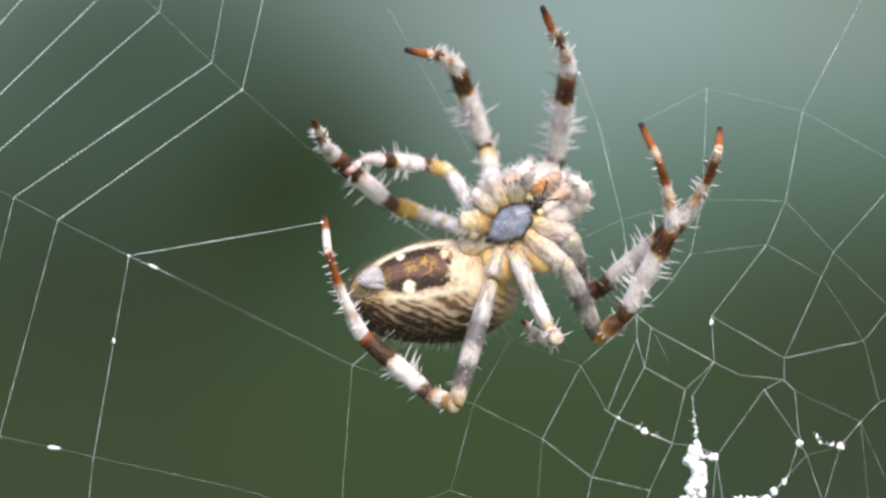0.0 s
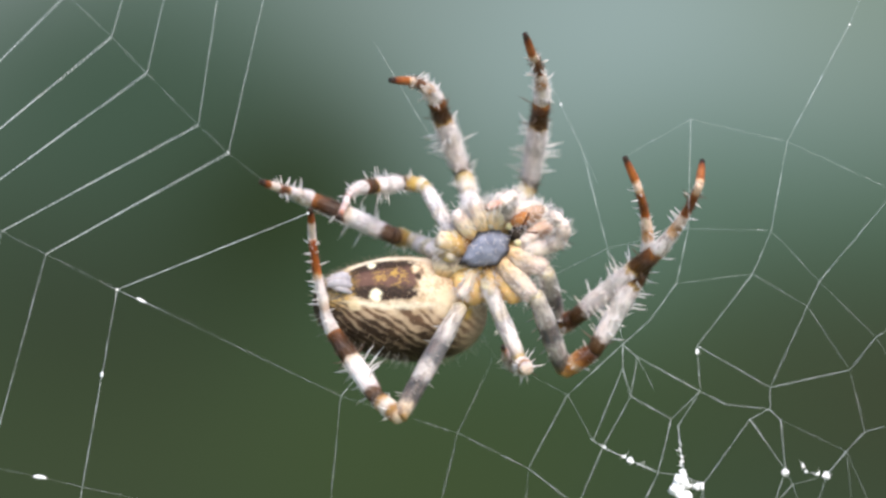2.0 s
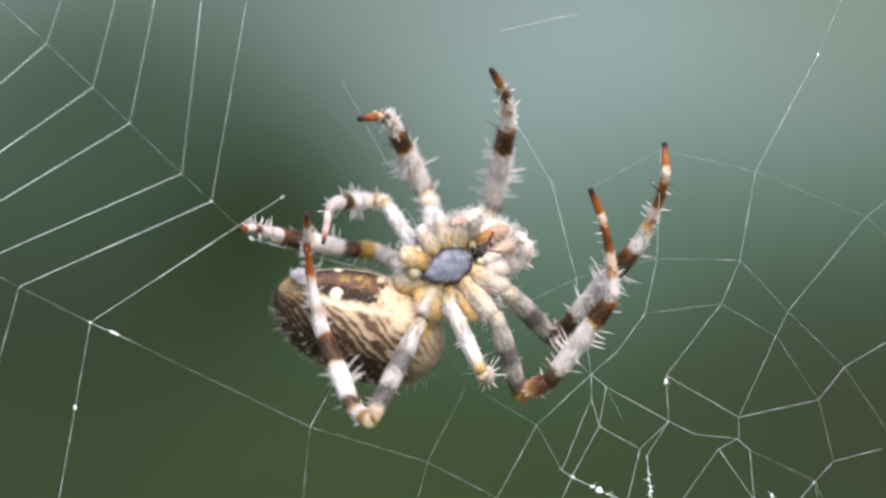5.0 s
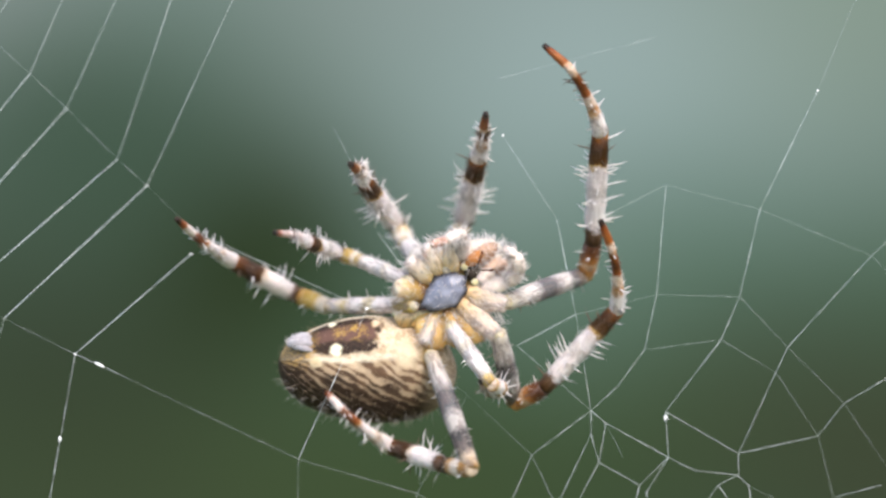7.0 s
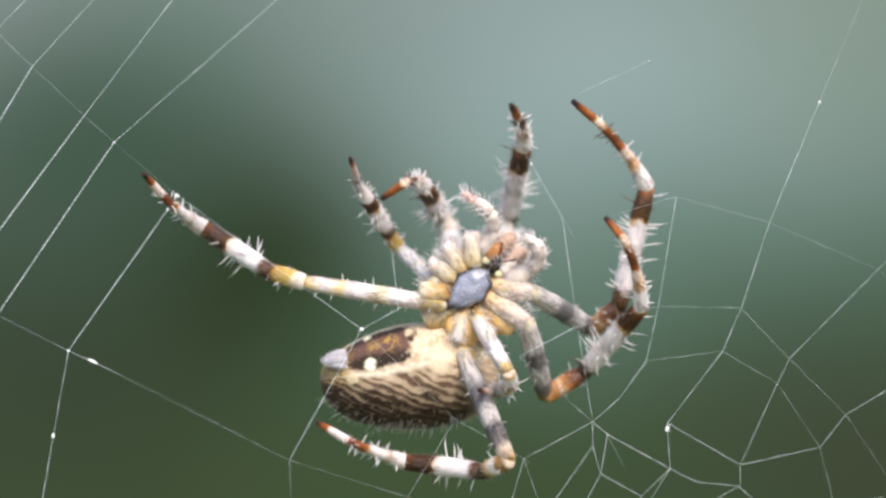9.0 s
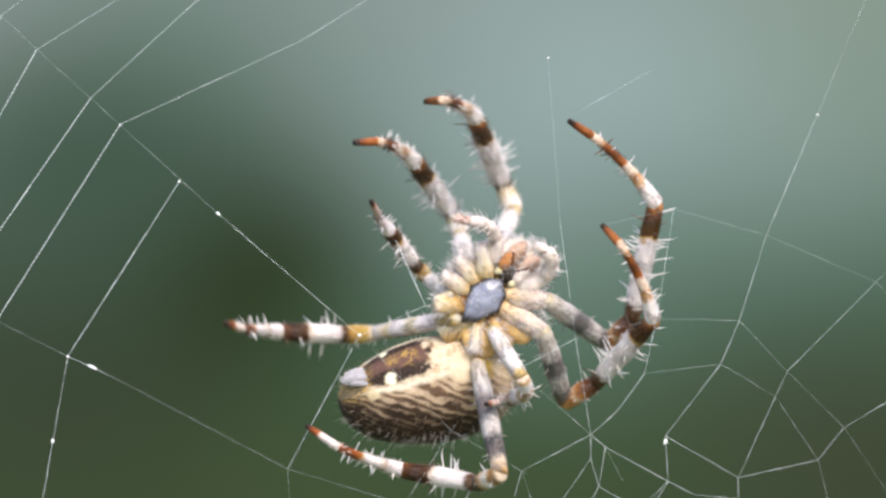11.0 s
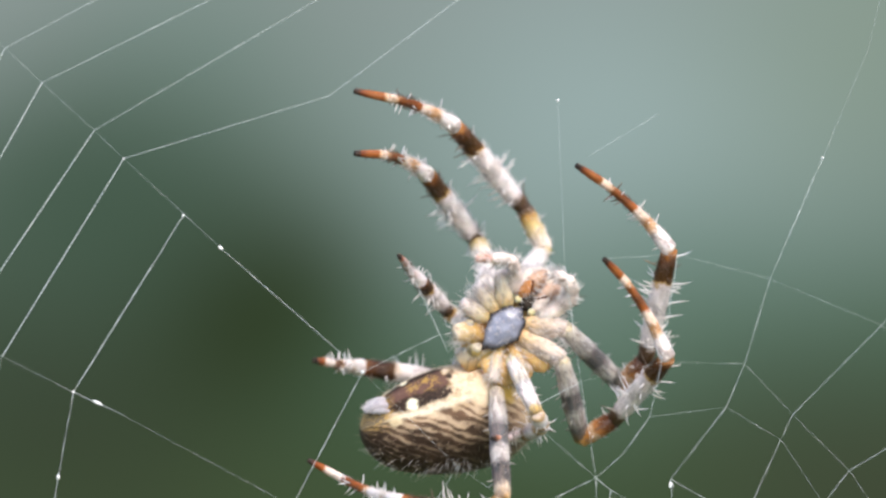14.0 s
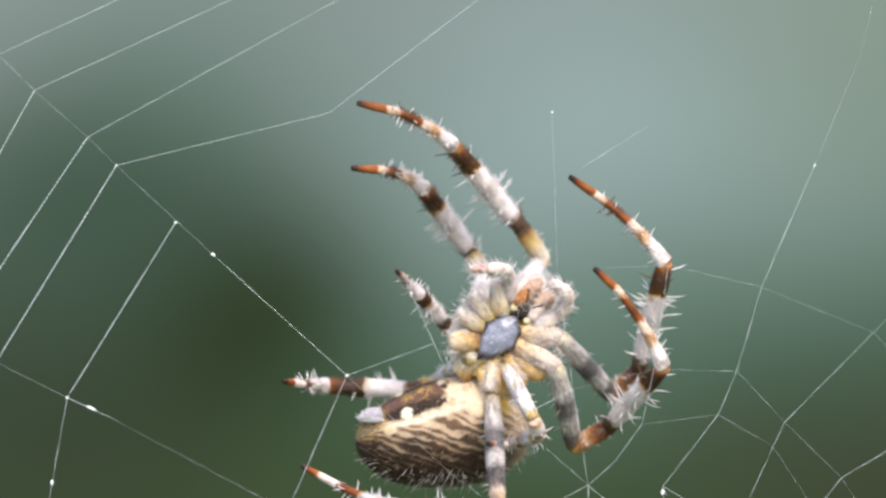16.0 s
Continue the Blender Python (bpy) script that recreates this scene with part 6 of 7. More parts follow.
    stride("L3", 0.5, (0.35, -0.2, -1.75), (2.85, -1.04, -5.56), (3.19, -2.25, -5.81), (2.35, 0.98, -5.93), (1.71, -1.43, -5.36), (1.35, -3.15, -4.97))
    stride("L3", 1, (0.36, -0.2, -1.76), (3, -0.86, -5.51), (3.35, -2.06, -5.76), (2.56, 1.17, -5.89), (1.95, -1.22, -5.29), (1.56, -2.92, -4.83))
    stride("L3", 1.5, (0.38, -0.2, -1.77), (3.15, -0.57, -5.46), (3.51, -1.77, -5.69), (2.78, 1.47, -5.85), (2.18, -0.92, -5.21), (1.76, -2.59, -4.69))
    stride("L3", 2, (0.41, -0.2, -1.79), (3.26, -0.2, -5.43), (3.63, -1.4, -5.65), (2.96, 1.86, -5.74), (2.44, -0.59, -5.26), (2.09, -2.3, -4.8))
    stride("L3", 2.5, (0.43, -0.2, -1.8), (3.38, -0.2, -5.4), (3.75, -1.4, -5.6), (3.13, 1.87, -5.63), (2.71, -0.62, -5.29), (2.44, -2.36, -4.9))
    stride("L3", 3, (0.43, -0.2, -1.8), (3.41, -1.2, -5.19), (3.87, -0.02, -5.34), (3.4, 3.28, -5.36), (3.07, 0.79, -4.92), (2.86, -0.94, -4.47))
    stride("L3", 3.5, (0.43, -0.2, -1.8), (3.44, -1.64, -5), (3.98, -0.49, -5.09), (3.64, 2.82, -5.08), (3.4, 0.35, -4.53), (3.23, -1.37, -4.01))
    stride("L3", 4.2, (0.44, -0.2, -1.81), (3.33, -1.87, -5.03), (3.72, -0.66, -5.2), (3.41, 2.63, -4.83), (3.18, 0.16, -4.28), (2.96, -1.59, -3.88))
    stride("L3", 5.2, (0.48, -0.2, -1.8), (3.37, -1.96, -4.96), (3.79, -0.77, -5.08), (3.35, 2.53, -4.89), (3.07, 0.04, -4.42), (2.84, -1.71, -4.09))
    stride("L3", 6.3, (0.52, -0.2, -1.81), (3.46, -1.89, -4.96), (3.93, -0.71, -5.03), (3.32, 2.57, -4.99), (2.94, 0.08, -4.6), (2.68, -1.69, -4.34))
    stride("L3", 6.6, (0.54, -0.2, -1.79), (3.31, -2.42, -4.77), (3.85, -1.27, -4.9), (3.26, 2.01, -4.97), (2.9, -0.49, -4.64), (2.61, -2.25, -4.38))
    stride("L3", 7, (0.55, -0.2, -1.77), (3.12, -2.93, -4.5), (3.75, -1.85, -4.71), (3.18, 1.43, -4.95), (2.84, -1.08, -4.69), (2.5, -2.84, -4.44))
    stride("L3", 7.5, (0.48, -0.2, -1.78), (2.76, -3.26, -4.41), (3.25, -2.16, -4.81), (2.76, 1.12, -5.16), (2.37, -1.4, -5.05), (1.97, -3.15, -4.86))
    stride("L3", 8, (0.41, -0.2, -1.79), (2.42, -3.54, -4.29), (2.75, -2.46, -4.87), (2.32, 0.81, -5.35), (1.87, -1.7, -5.37), (1.42, -3.44, -5.24))
    stride("L3", 8.5, (0.37, -0.2, -1.75), (2.22, -3.52, -4.4), (2.46, -2.47, -5.07), (1.87, 0.79, -5.46), (1.42, -1.72, -5.47), (0.93, -3.45, -5.33))
    stride("L3", 9, (0.34, -0.2, -1.71), (2.01, -3.5, -4.5), (2.16, -2.48, -5.25), (1.41, 0.76, -5.55), (0.96, -1.75, -5.55), (0.45, -3.47, -5.4))
    stride("L3", 9.5, (0.35, -0.2, -1.7), (1.95, -3.59, -4.43), (2.08, -2.5, -5.07), (1.21, 0.71, -5.34), (0.65, -1.78, -5.39), (0.14, -3.5, -5.37))
    stride("L3", 9.7, (0.36, -0.2, -1.7), (1.93, -3.62, -4.4), (2.05, -2.5, -5), (1.14, 0.69, -5.26), (0.53, -1.78, -5.32), (0.02, -3.51, -5.35))
    stride("L3", 10.4, (0.35, -0.2, -1.72), (1.85, -3.71, -4.34), (2.01, -2.67, -5.05), (1.09, 0.52, -5.38), (0.44, -1.94, -5.43), (-0.13, -3.66, -5.46))
    stride("L3", 11.1, (0.34, -0.2, -1.75), (1.76, -3.8, -4.29), (1.97, -2.84, -5.1), (1.04, 0.33, -5.51), (0.34, -2.12, -5.55), (-0.27, -3.81, -5.57))
    stride("L3", 11.8, (0.33, -0.2, -1.77), (1.67, -3.88, -4.23), (1.92, -3.03, -5.15), (1, 0.13, -5.64), (0.24, -2.31, -5.66), (-0.42, -3.98, -5.69))
    stride("L3", 12.5, (0.32, -0.2, -1.82), (1.85, -3.48, -4.72), (2.13, -2.32, -5.18), (1.21, 0.84, -5.66), (0.46, -1.59, -5.72), (-0.38, -3.18, -5.78))
    stride("L3", 13, (0.32, -0.2, -1.82), (1.5, -3.73, -4.58), (1.76, -2.74, -5.35), (0.84, 0.43, -5.81), (0.08, -2.01, -5.86), (-0.82, -3.56, -5.97))
    stride("L3", 13.5, (0.32, -0.2, -1.81), (1.5, -3.66, -4.65), (1.76, -2.64, -5.37), (0.79, 0.51, -5.83), (0.03, -1.92, -5.88), (-0.9, -3.47, -5.91))
    stride("L3", 14, (0.32, -0.2, -1.81), (1.49, -3.6, -4.72), (1.76, -2.55, -5.39), (0.74, 0.59, -5.85), (-0.02, -1.84, -5.9), (-0.98, -3.37, -5.86))
    stride("L3", 14.5, (0.32, -0.2, -1.8), (1.49, -3.53, -4.79), (1.76, -2.45, -5.41), (0.68, 0.67, -5.86), (-0.07, -1.76, -5.91), (-1.06, -3.27, -5.8))
    stride("L3", 15, (0.32, -0.2, -1.79), (1.51, -3.58, -4.73), (1.78, -2.53, -5.39), (0.71, 0.6, -5.82), (-0.05, -1.84, -5.88), (-1.03, -3.34, -5.75))
    stride("L3", 15.5, (0.31, -0.2, -1.79), (1.54, -3.62, -4.66), (1.8, -2.6, -5.37), (0.73, 0.53, -5.79), (-0.03, -1.91, -5.84), (-1.01, -3.41, -5.7))
    stride("L3", 16, (0.3, -0.2, -1.78), (1.56, -3.66, -4.59), (1.82, -2.68, -5.35), (0.75, 0.45, -5.75), (0, -1.98, -5.8), (-0.99, -3.49, -5.66))
    stride("L4", 0, (-0.74, -0.2, -3.43), (-1.97, -3.36, -9.95), (-3.37, -1.8, -9.55), (-7.28, -1.8, -6.8), (-9.56, -3.88, -2.36), (-9.92, -2.65, -0.65))
    stride("L4", 0.5, (-0.71, -0.2, -3.44), (-2.04, -3.36, -9.94), (-3.42, -1.82, -9.44), (-7.13, -0.73, -6.76), (-9.45, -2.68, -2.29), (-9.85, -3.95, -0.62))
    stride("L4", 1, (-0.68, -0.2, -3.45), (-2.1, -3.33, -9.95), (-3.48, -1.82, -9.34), (-6.99, -0.1, -6.72), (-9.37, -1.9, -2.21), (-9.8, -3.21, -0.58))
    stride("L4", 1.5, (-0.65, -0.2, -3.46), (-2.17, -3.25, -9.97), (-3.55, -1.79, -9.25), (-6.86, 0.34, -6.67), (-9.3, -1.28, -2.13), (-9.76, -2.63, -0.54))
    stride("L4", 2, (-0.62, -0.2, -3.43), (-2.3, -3.49, -9.78), (-3.67, -1.97, -9.19), (-6.88, -0.03, -6.35), (-9.22, -1.44, -1.69), (-9.63, -2.99, -0.27))
    stride("L4", 2.5, (-0.6, -0.2, -3.4), (-2.45, -3.64, -9.63), (-3.79, -2.05, -9.16), (-6.94, -0.47, -6.04), (-9.19, -1.49, -1.24), (-9.54, -3.2, 0))
    stride("L4", 3, (-0.62, -0.2, -3.42), (-2.54, -3.9, -9.47), (-3.66, -2.16, -8.96), (-6.43, -0.11, -5.75), (-8.58, -0.97, -0.87), (-8.9, -2.61, 0.47))
    stride("L4", 3.5, (-0.64, -0.2, -3.44), (-2.66, -4.05, -9.36), (-3.58, -2.21, -8.78), (-5.99, 0.03, -5.43), (-8.05, 0.03, -0.43), (-8.36, -1.52, 1.01))
    stride("L4", 4.2, (-0.65, -0.2, -3.4), (-2.79, -4.3, -9.12), (-3.76, -2.45, -8.7), (-6.34, -1.47, -4.89), (-8.36, -1.47, 0.28), (-8.61, -3.05, 1.7))
    stride("L4", 5.2, (-0.55, -0.2, -3.42), (-1.07, -4.85, -9.09), (-2.18, -3.05, -8.86), (-4.95, -0.69, -5.87), (-7.43, -2.26, -1.33), (-7.98, -3.85, -0.02))
    stride("L4", 6.3, (-0.45, -0.2, -3.47), (0.77, -4.14, -9.55), (-0.55, -2.47, -9.48), (-3.74, 0.21, -7.3), (-6.88, -1.57, -3.29), (-7.78, -3.03, -2.01))
    stride("L4", 6.6, (-0.43, -0.2, -3.44), (1.22, -3.99, -9.52), (-0.16, -2.37, -9.44), (-3.38, 0.37, -7.37), (-6.05, -3.63, -4.92), (-6.86, -2.08, -3.68))
    stride("L4", 7, (-0.27, -0.2, -3.48), (2.7, -3.88, -9.1), (1.35, -2.23, -9.14), (-1.75, 1.27, -8.67), (-4.74, -2.83, -6.82), (-5.58, -0.97, -6.18))
    stride("L4", 7.5, (-0.18, -0.2, -3.6), (2.87, -4.61, -8.63), (1.42, -3.16, -9.22), (-2.15, -0.1, -9.11), (-5.21, -4.34, -7.75), (-6.4, -2.66, -7.2))
    stride("L4", 8, (-0.37, -0.2, -3.67), (2.52, -4.23, -9.09), (1.04, -2.79, -9.62), (-2.72, 0.04, -9.52), (-5.94, -4.09, -8.18), (-7.18, -2.49, -7.5))
    stride("L4", 8.5, (-0.4, -0.2, -3.6), (2.26, -4.25, -9.12), (0.85, -2.76, -9.69), (-3.13, -0.27, -9.42), (-6.32, -4.42, -8.07), (-7.66, -2.94, -7.33))
    stride("L4", 9, (-0.43, -0.2, -3.54), (2.01, -4.27, -9.15), (0.66, -2.74, -9.75), (-3.54, -0.67, -9.3), (-6.69, -4.84, -7.95), (-8.13, -3.49, -7.14))
    stride("L4", 9.5, (-0.52, -0.2, -3.5), (1.45, -4.3, -9.27), (0.08, -2.72, -9.72), (-4.09, -0.68, -9), (-7.4, -4.65, -7.42), (-8.78, -3.34, -6.45))
    stride("L4", 9.7, (-0.55, -0.2, -3.48), (1.22, -4.3, -9.32), (-0.15, -2.71, -9.7), (-4.31, -0.68, -8.88), (-7.68, -4.56, -7.2), (-9.04, -3.27, -6.17))
    stride("L4", 10.4, (-0.55, -0.2, -3.48), (0.73, -4.51, -9.29), (-0.54, -2.86, -9.73), (-4.65, -0.74, -8.89), (-8.02, -4.63, -7.26), (-9.46, -3.47, -6.18))
    stride("L4", 11.1, (-0.55, -0.2, -3.48), (0.25, -4.67, -9.27), (-0.93, -2.96, -9.75), (-4.99, -0.74, -8.9), (-8.36, -4.66, -7.32), (-9.88, -3.65, -6.2))
    stride("L4", 11.8, (-0.55, -0.2, -3.48), (-0.24, -4.76, -9.24), (-1.32, -3, -9.78), (-5.33, -0.7, -8.91), (-8.71, -4.63, -7.38), (-10.3, -3.81, -6.22))
    stride("L4", 12.5, (-0.58, -0.2, -3.46), (0.03, -4.41, -9.46), (-1.18, -2.7, -9.86), (-5.21, -0.39, -9.12), (-8.61, -4.32, -7.65), (-10.23, -3.36, -6.64))
    stride("L4", 13, (-0.62, -0.2, -3.49), (-0.4, -4.71, -9.29), (-1.48, -3.01, -9.99), (-5.79, -4.64, -9.01), (-8.86, -0.46, -7.5), (-10.61, -1.18, -6.5))
    stride("L4", 13.5, (-0.61, -0.2, -3.47), (-0.49, -4.8, -9.21), (-1.64, -3.18, -10), (-5.89, -4.91, -8.97), (-8.97, -0.71, -7.56), (-10.72, -1.35, -6.52))
    stride("L4", 14, (-0.59, -0.2, -3.45), (-0.59, -4.88, -9.12), (-1.79, -3.36, -10.01), (-5.99, -5.19, -8.94), (-9.07, -0.95, -7.63), (-10.82, -1.52, -6.53))
    stride("L4", 14.5, (-0.58, -0.2, -3.43), (-0.68, -4.96, -9.04), (-1.94, -3.54, -10.02), (-6.08, -5.46, -8.9), (-9.18, -1.2, -7.69), (-10.92, -1.67, -6.55))
    stride("L4", 15, (-0.58, -0.2, -3.43), (-0.66, -5.03, -8.97), (-1.91, -3.62, -9.95), (-6.06, -5.54, -8.83), (-9.15, -1.27, -7.62), (-10.92, -1.61, -6.48))
    stride("L4", 15.5, (-0.57, -0.2, -3.43), (-0.64, -5.11, -8.9), (-1.89, -3.69, -9.88), (-6.04, -5.61, -8.77), (-9.13, -1.35, -7.55), (-10.93, -1.35, -6.41))
    stride("L4", 16, (-0.57, -0.2, -3.42), (-0.61, -5.18, -8.83), (-1.87, -3.76, -9.82), (-6.01, -5.68, -8.7), (-9.1, -1.42, -7.48), (-10.94, -1.42, -6.34))
    stride("R1", 0, (0.02, -0.2, 1.36), (1.09, 6.07, 2.53), (2.08, 8.19, 3.14), (2.23, 4.04, 8.38), (1.1, -0.62, 10.46), (0.44, -1.88, 11.6))
    stride("R1", 0.5, (0, -0.2, 1.36), (1, 6.08, 2.56), (1.9, 8.18, 3.34), (1.85, 3.87, 8.44), (0.75, -0.78, 10.57), (0.1, -2.09, 11.64))
    stride("R1", 1, (-0.03, -0.2, 1.37), (0.91, 6.08, 2.6), (1.71, 8.17, 3.52), (1.48, 3.71, 8.49), (0.38, -0.93, 10.66), (-0.24, -2.3, 11.67))
    stride("R1", 1.5, (-0.06, -0.2, 1.38), (0.82, 6.09, 2.63), (1.51, 8.14, 3.7), (1.1, 3.54, 8.52), (0.02, -1.07, 10.74), (-0.58, -2.5, 11.68))
    stride("R1", 2, (-0.05, -0.2, 1.36), (0.78, 6.08, 2.68), (1.44, 8.17, 3.7), (0.87, 3.57, 8.51), (-0.27, -1.09, 10.62), (-0.93, -2.49, 11.57))
    stride("R1", 2.5, (-0.04, -0.2, 1.34), (0.73, 6.07, 2.73), (1.37, 8.19, 3.71), (0.63, 3.59, 8.51), (-0.54, -1.1, 10.5), (-1.27, -2.47, 11.44))
    stride("R1", 3, (-0.04, -0.2, 1.31), (0.67, 6.1, 2.59), (1.34, 8.21, 3.56), (0.4, 3.8, 8.49), (-0.99, -0.84, 10.45), (-1.81, -2.27, 11.22))
    stride("R1", 3.5, (-0.04, -0.2, 1.27), (0.62, 6.13, 2.44), (1.33, 8.22, 3.42), (0.17, 4.02, 8.48), (-1.44, -0.57, 10.39), (-2.33, -2.04, 10.98))
    stride("R1", 4.2, (0.01, -0.2, 1.23), (1.02, 6.1, 2.29), (1.71, 8.15, 3.38), (0.63, 3.93, 8.44), (-0.9, -0.73, 10.25), (-1.91, -2.16, 10.75))
    stride("R1", 5.2, (-0.03, -0.2, 1.25), (0.51, 6.14, 2.39), (1.17, 8.26, 3.37), (0.69, 3.56, 8.09), (-0.23, -1.24, 9.95), (-0.82, -2.84, 10.57))
    stride("R1", 6.3, (-0.06, -0.2, 1.28), (-0.01, 6.12, 2.65), (0.6, 8.3, 3.52), (0.7, 3.17, 7.8), (0.44, -1.74, 9.58), (0.32, -3.42, 10.26))
    stride("R1", 6.6, (-0.06, -0.2, 1.25), (-0.01, 6.12, 2.64), (0.54, 8.29, 3.56), (0.73, 3.01, 7.64), (0.6, -1.95, 9.32), (0.54, -3.62, 10.01))
    stride("R1", 7, (-0.07, -0.2, 1.21), (-0.01, 6.11, 2.63), (0.46, 8.27, 3.61), (0.77, 2.81, 7.44), (0.8, -2.2, 8.96), (0.82, -3.87, 9.66))
    stride("R1", 7.5, (0.06, -0.2, 1.25), (0.5, 6.11, 2.61), (0.93, 8.26, 3.63), (1.42, 2.69, 7.29), (1.29, -2.34, 8.71), (1.22, -4.06, 9.28))
    stride("R1", 8, (0.18, -0.2, 1.27), (1.01, 6.09, 2.55), (1.4, 8.22, 3.62), (2.06, 2.56, 7.11), (1.75, -2.49, 8.44), (1.58, -4.24, 8.88))
    stride("R1", 8.5, (0.18, -0.2, 1.3), (1.28, 6.03, 2.63), (1.71, 8.23, 3.54), (2.45, 2.82, 7.39), (2.1, -2.2, 8.8), (1.86, -3.94, 9.29))
    stride("R1", 9, (0.19, -0.2, 1.32), (1.56, 5.97, 2.7), (2.01, 8.22, 3.45), (2.85, 3.1, 7.65), (2.46, -1.9, 9.15), (2.16, -3.61, 9.69))
    stride("R1", 9.5, (0.22, -0.2, 1.35), (2.09, 5.88, 2.56), (2.56, 8.13, 3.29), (3.7, 3.75, 8.2), (3.63, -1.19, 9.92), (3.46, -2.84, 10.66))
    stride("R1", 9.7, (0.24, -0.2, 1.36), (2.29, 5.83, 2.49), (2.78, 8.08, 3.22), (4.05, 4.08, 8.41), (4.11, -0.84, 10.21), (4, -2.46, 11.03))
    stride("R1", 10.4, (0.19, -0.2, 1.45), (2.07, 5.56, 3.71), (2.07, 7.78, 4.68), (1.86, 2.8, 9.13), (0.96, -2.18, 10.45), (0.53, -3.91, 10.82))
    stride("R1", 11.1, (0.13, -0.2, 1.54), (1.84, 5.05, 4.92), (1.35, 7.08, 6.14), (-0.33, 1.78, 9.84), (-2.19, -3.03, 10.7), (-2.95, -1.38, 10.61))
    stride("R1", 11.8, (0.08, -0.2, 1.63), (1.61, 4.19, 6.13), (0.64, 5.85, 7.6), (-2.51, 0.75, 10.56), (-5.34, -3.63, 10.94), (-6.42, -2.27, 10.4))
    stride("R1", 12.5, (0.16, -0.2, 1.43), (2.55, 5.18, 4.11), (1.41, 4.4, 6.1), (-1.96, 1.17, 10.88), (-4.9, -2.76, 12.69), (-6.92, -2.76, 13.24))
    stride("R1", 13, (0.15, -0.2, 1.62), (1.77, 4.05, 6.22), (0.66, 5.35, 7.93), (-2.62, 0.58, 11.25), (-5.44, -3.78, 11.94), (-7.25, -3.78, 11.8))
    stride("R1", 13.5, (0.14, -0.2, 1.54), (2.12, 4.8, 5.14), (1.05, 5.62, 7.14), (-2.35, 1.43, 11.08), (-5.52, -2.57, 12.24), (-7.3, -2.9, 12.39))
    stride("R1", 14, (0.13, -0.2, 1.46), (2.47, 5.25, 4.06), (1.44, 5.25, 6.36), (-2.07, 1.84, 10.9), (-5.59, -1.68, 12.53), (-7.34, -1.86, 12.98))
    stride("R1", 14.5, (0.17, -0.2, 1.37), (2.7, 5.14, 4), (1.61, 5.14, 6.16), (-1.9, 1.73, 10.7), (-5.56, -1.49, 12.61), (-7.27, -1.84, 13.09))
    stride("R1", 15, (0.18, -0.2, 1.34), (2.67, 5.16, 3.98), (1.58, 4.51, 6.04), (-1.94, 1.11, 10.58), (-5.44, -2.27, 12.5), (-7.16, -2.61, 12.98))
    stride("R1", 15.5, (0.18, -0.2, 1.31), (2.64, 5.17, 3.95), (1.54, 4.27, 5.91), (-1.98, 0.87, 10.45), (-5.33, -2.65, 12.4), (-7.05, -2.3, 12.88))
    stride("R1", 16, (0.18, -0.2, 1.28), (2.61, 5.18, 3.92), (1.5, 4.1, 5.78), (-2.01, 0.69, 10.32), (-5.21, -2.95, 12.29), (-6.93, -2.6, 12.77))
    stride("R2", 0, (-0.96, -0.2, 1.08), (-1.4, 5.02, 2.72), (-1.69, 7, 3.74), (-3.76, 3.55, 7.96), (-5.42, -1.14, 8.48), (-6.54, -2.25, 8.57))
    stride("R2", 0.5, (-0.97, -0.2, 1.08), (-1.48, 5.03, 2.67), (-1.87, 7.01, 3.68), (-4.01, 3.43, 7.76), (-5.66, -1.26, 8.27), (-6.74, -2.41, 8.31))
    stride("R2", 1, (-0.99, -0.2, 1.08), (-1.55, 5.04, 2.62), (-2.05, 7.01, 3.6), (-4.25, 3.32, 7.55), (-5.89, -1.37, 8.06), (-6.93, -2.56, 8.05))
    stride("R2", 1.5, (-1.02, -0.2, 1.08), (-1.62, 5.05, 2.57), (-2.22, 7, 3.52), (-4.47, 3.21, 7.33), (-6.11, -1.48, 7.84), (-7.11, -2.71, 7.78))
    stride("R2", 2, (-0.99, -0.2, 1.03), (-1.7, 4.99, 2.66), (-2.24, 7, 3.53), (-4.74, 3.17, 7.14), (-6.31, -1.55, 7.63), (-7.26, -2.8, 7.39))
    stride("R2", 2.5, (-0.97, -0.2, 0.98), (-1.78, 4.93, 2.75), (-2.27, 6.98, 3.54), (-5.01, 3.12, 6.94), (-6.5, -1.63, 7.42), (-7.38, -2.88, 7))
    stride("R2", 3, (-0.96, -0.2, 1), (-1.88, 4.92, 2.76), (-2.34, 6.98, 3.55), (-5.13, 2.92, 6.66), (-6.59, -1.85, 7), (-7.58, -2.9, 6.34))
    stride("R2", 3.5, (-0.95, -0.2, 1.01), (-1.98, 4.9, 2.76), (-2.41, 6.96, 3.56), (-5.25, 2.74, 6.4), (-6.65, -2.06, 6.6), (-7.72, -2.79, 5.69))
    stride("R2", 4.2, (-0.93, -0.2, 1.04), (-1.83, 4.88, 2.92), (-2.25, 7, 3.56), (-4.99, 2.66, 6.33), (-6.32, -2.15, 6.44), (-7.35, -2.95, 5.54))
    stride("R2", 5.2, (-1, -0.2, 1.11), (-2.04, 4.99, 2.55), (-2.44, 7.13, 3.14), (-5.08, 2.82, 6.04), (-6.09, -2.06, 6.42), (-6.86, -3.42, 6.13))
    stride("R2", 6.3, (-1.07, -0.2, 1.21), (-2.37, 5.03, 2.23), (-2.77, 7.18, 2.77), (-5.29, 2.91, 5.83), (-5.91, -2.02, 6.42), (-6.27, -3.53, 6.72))
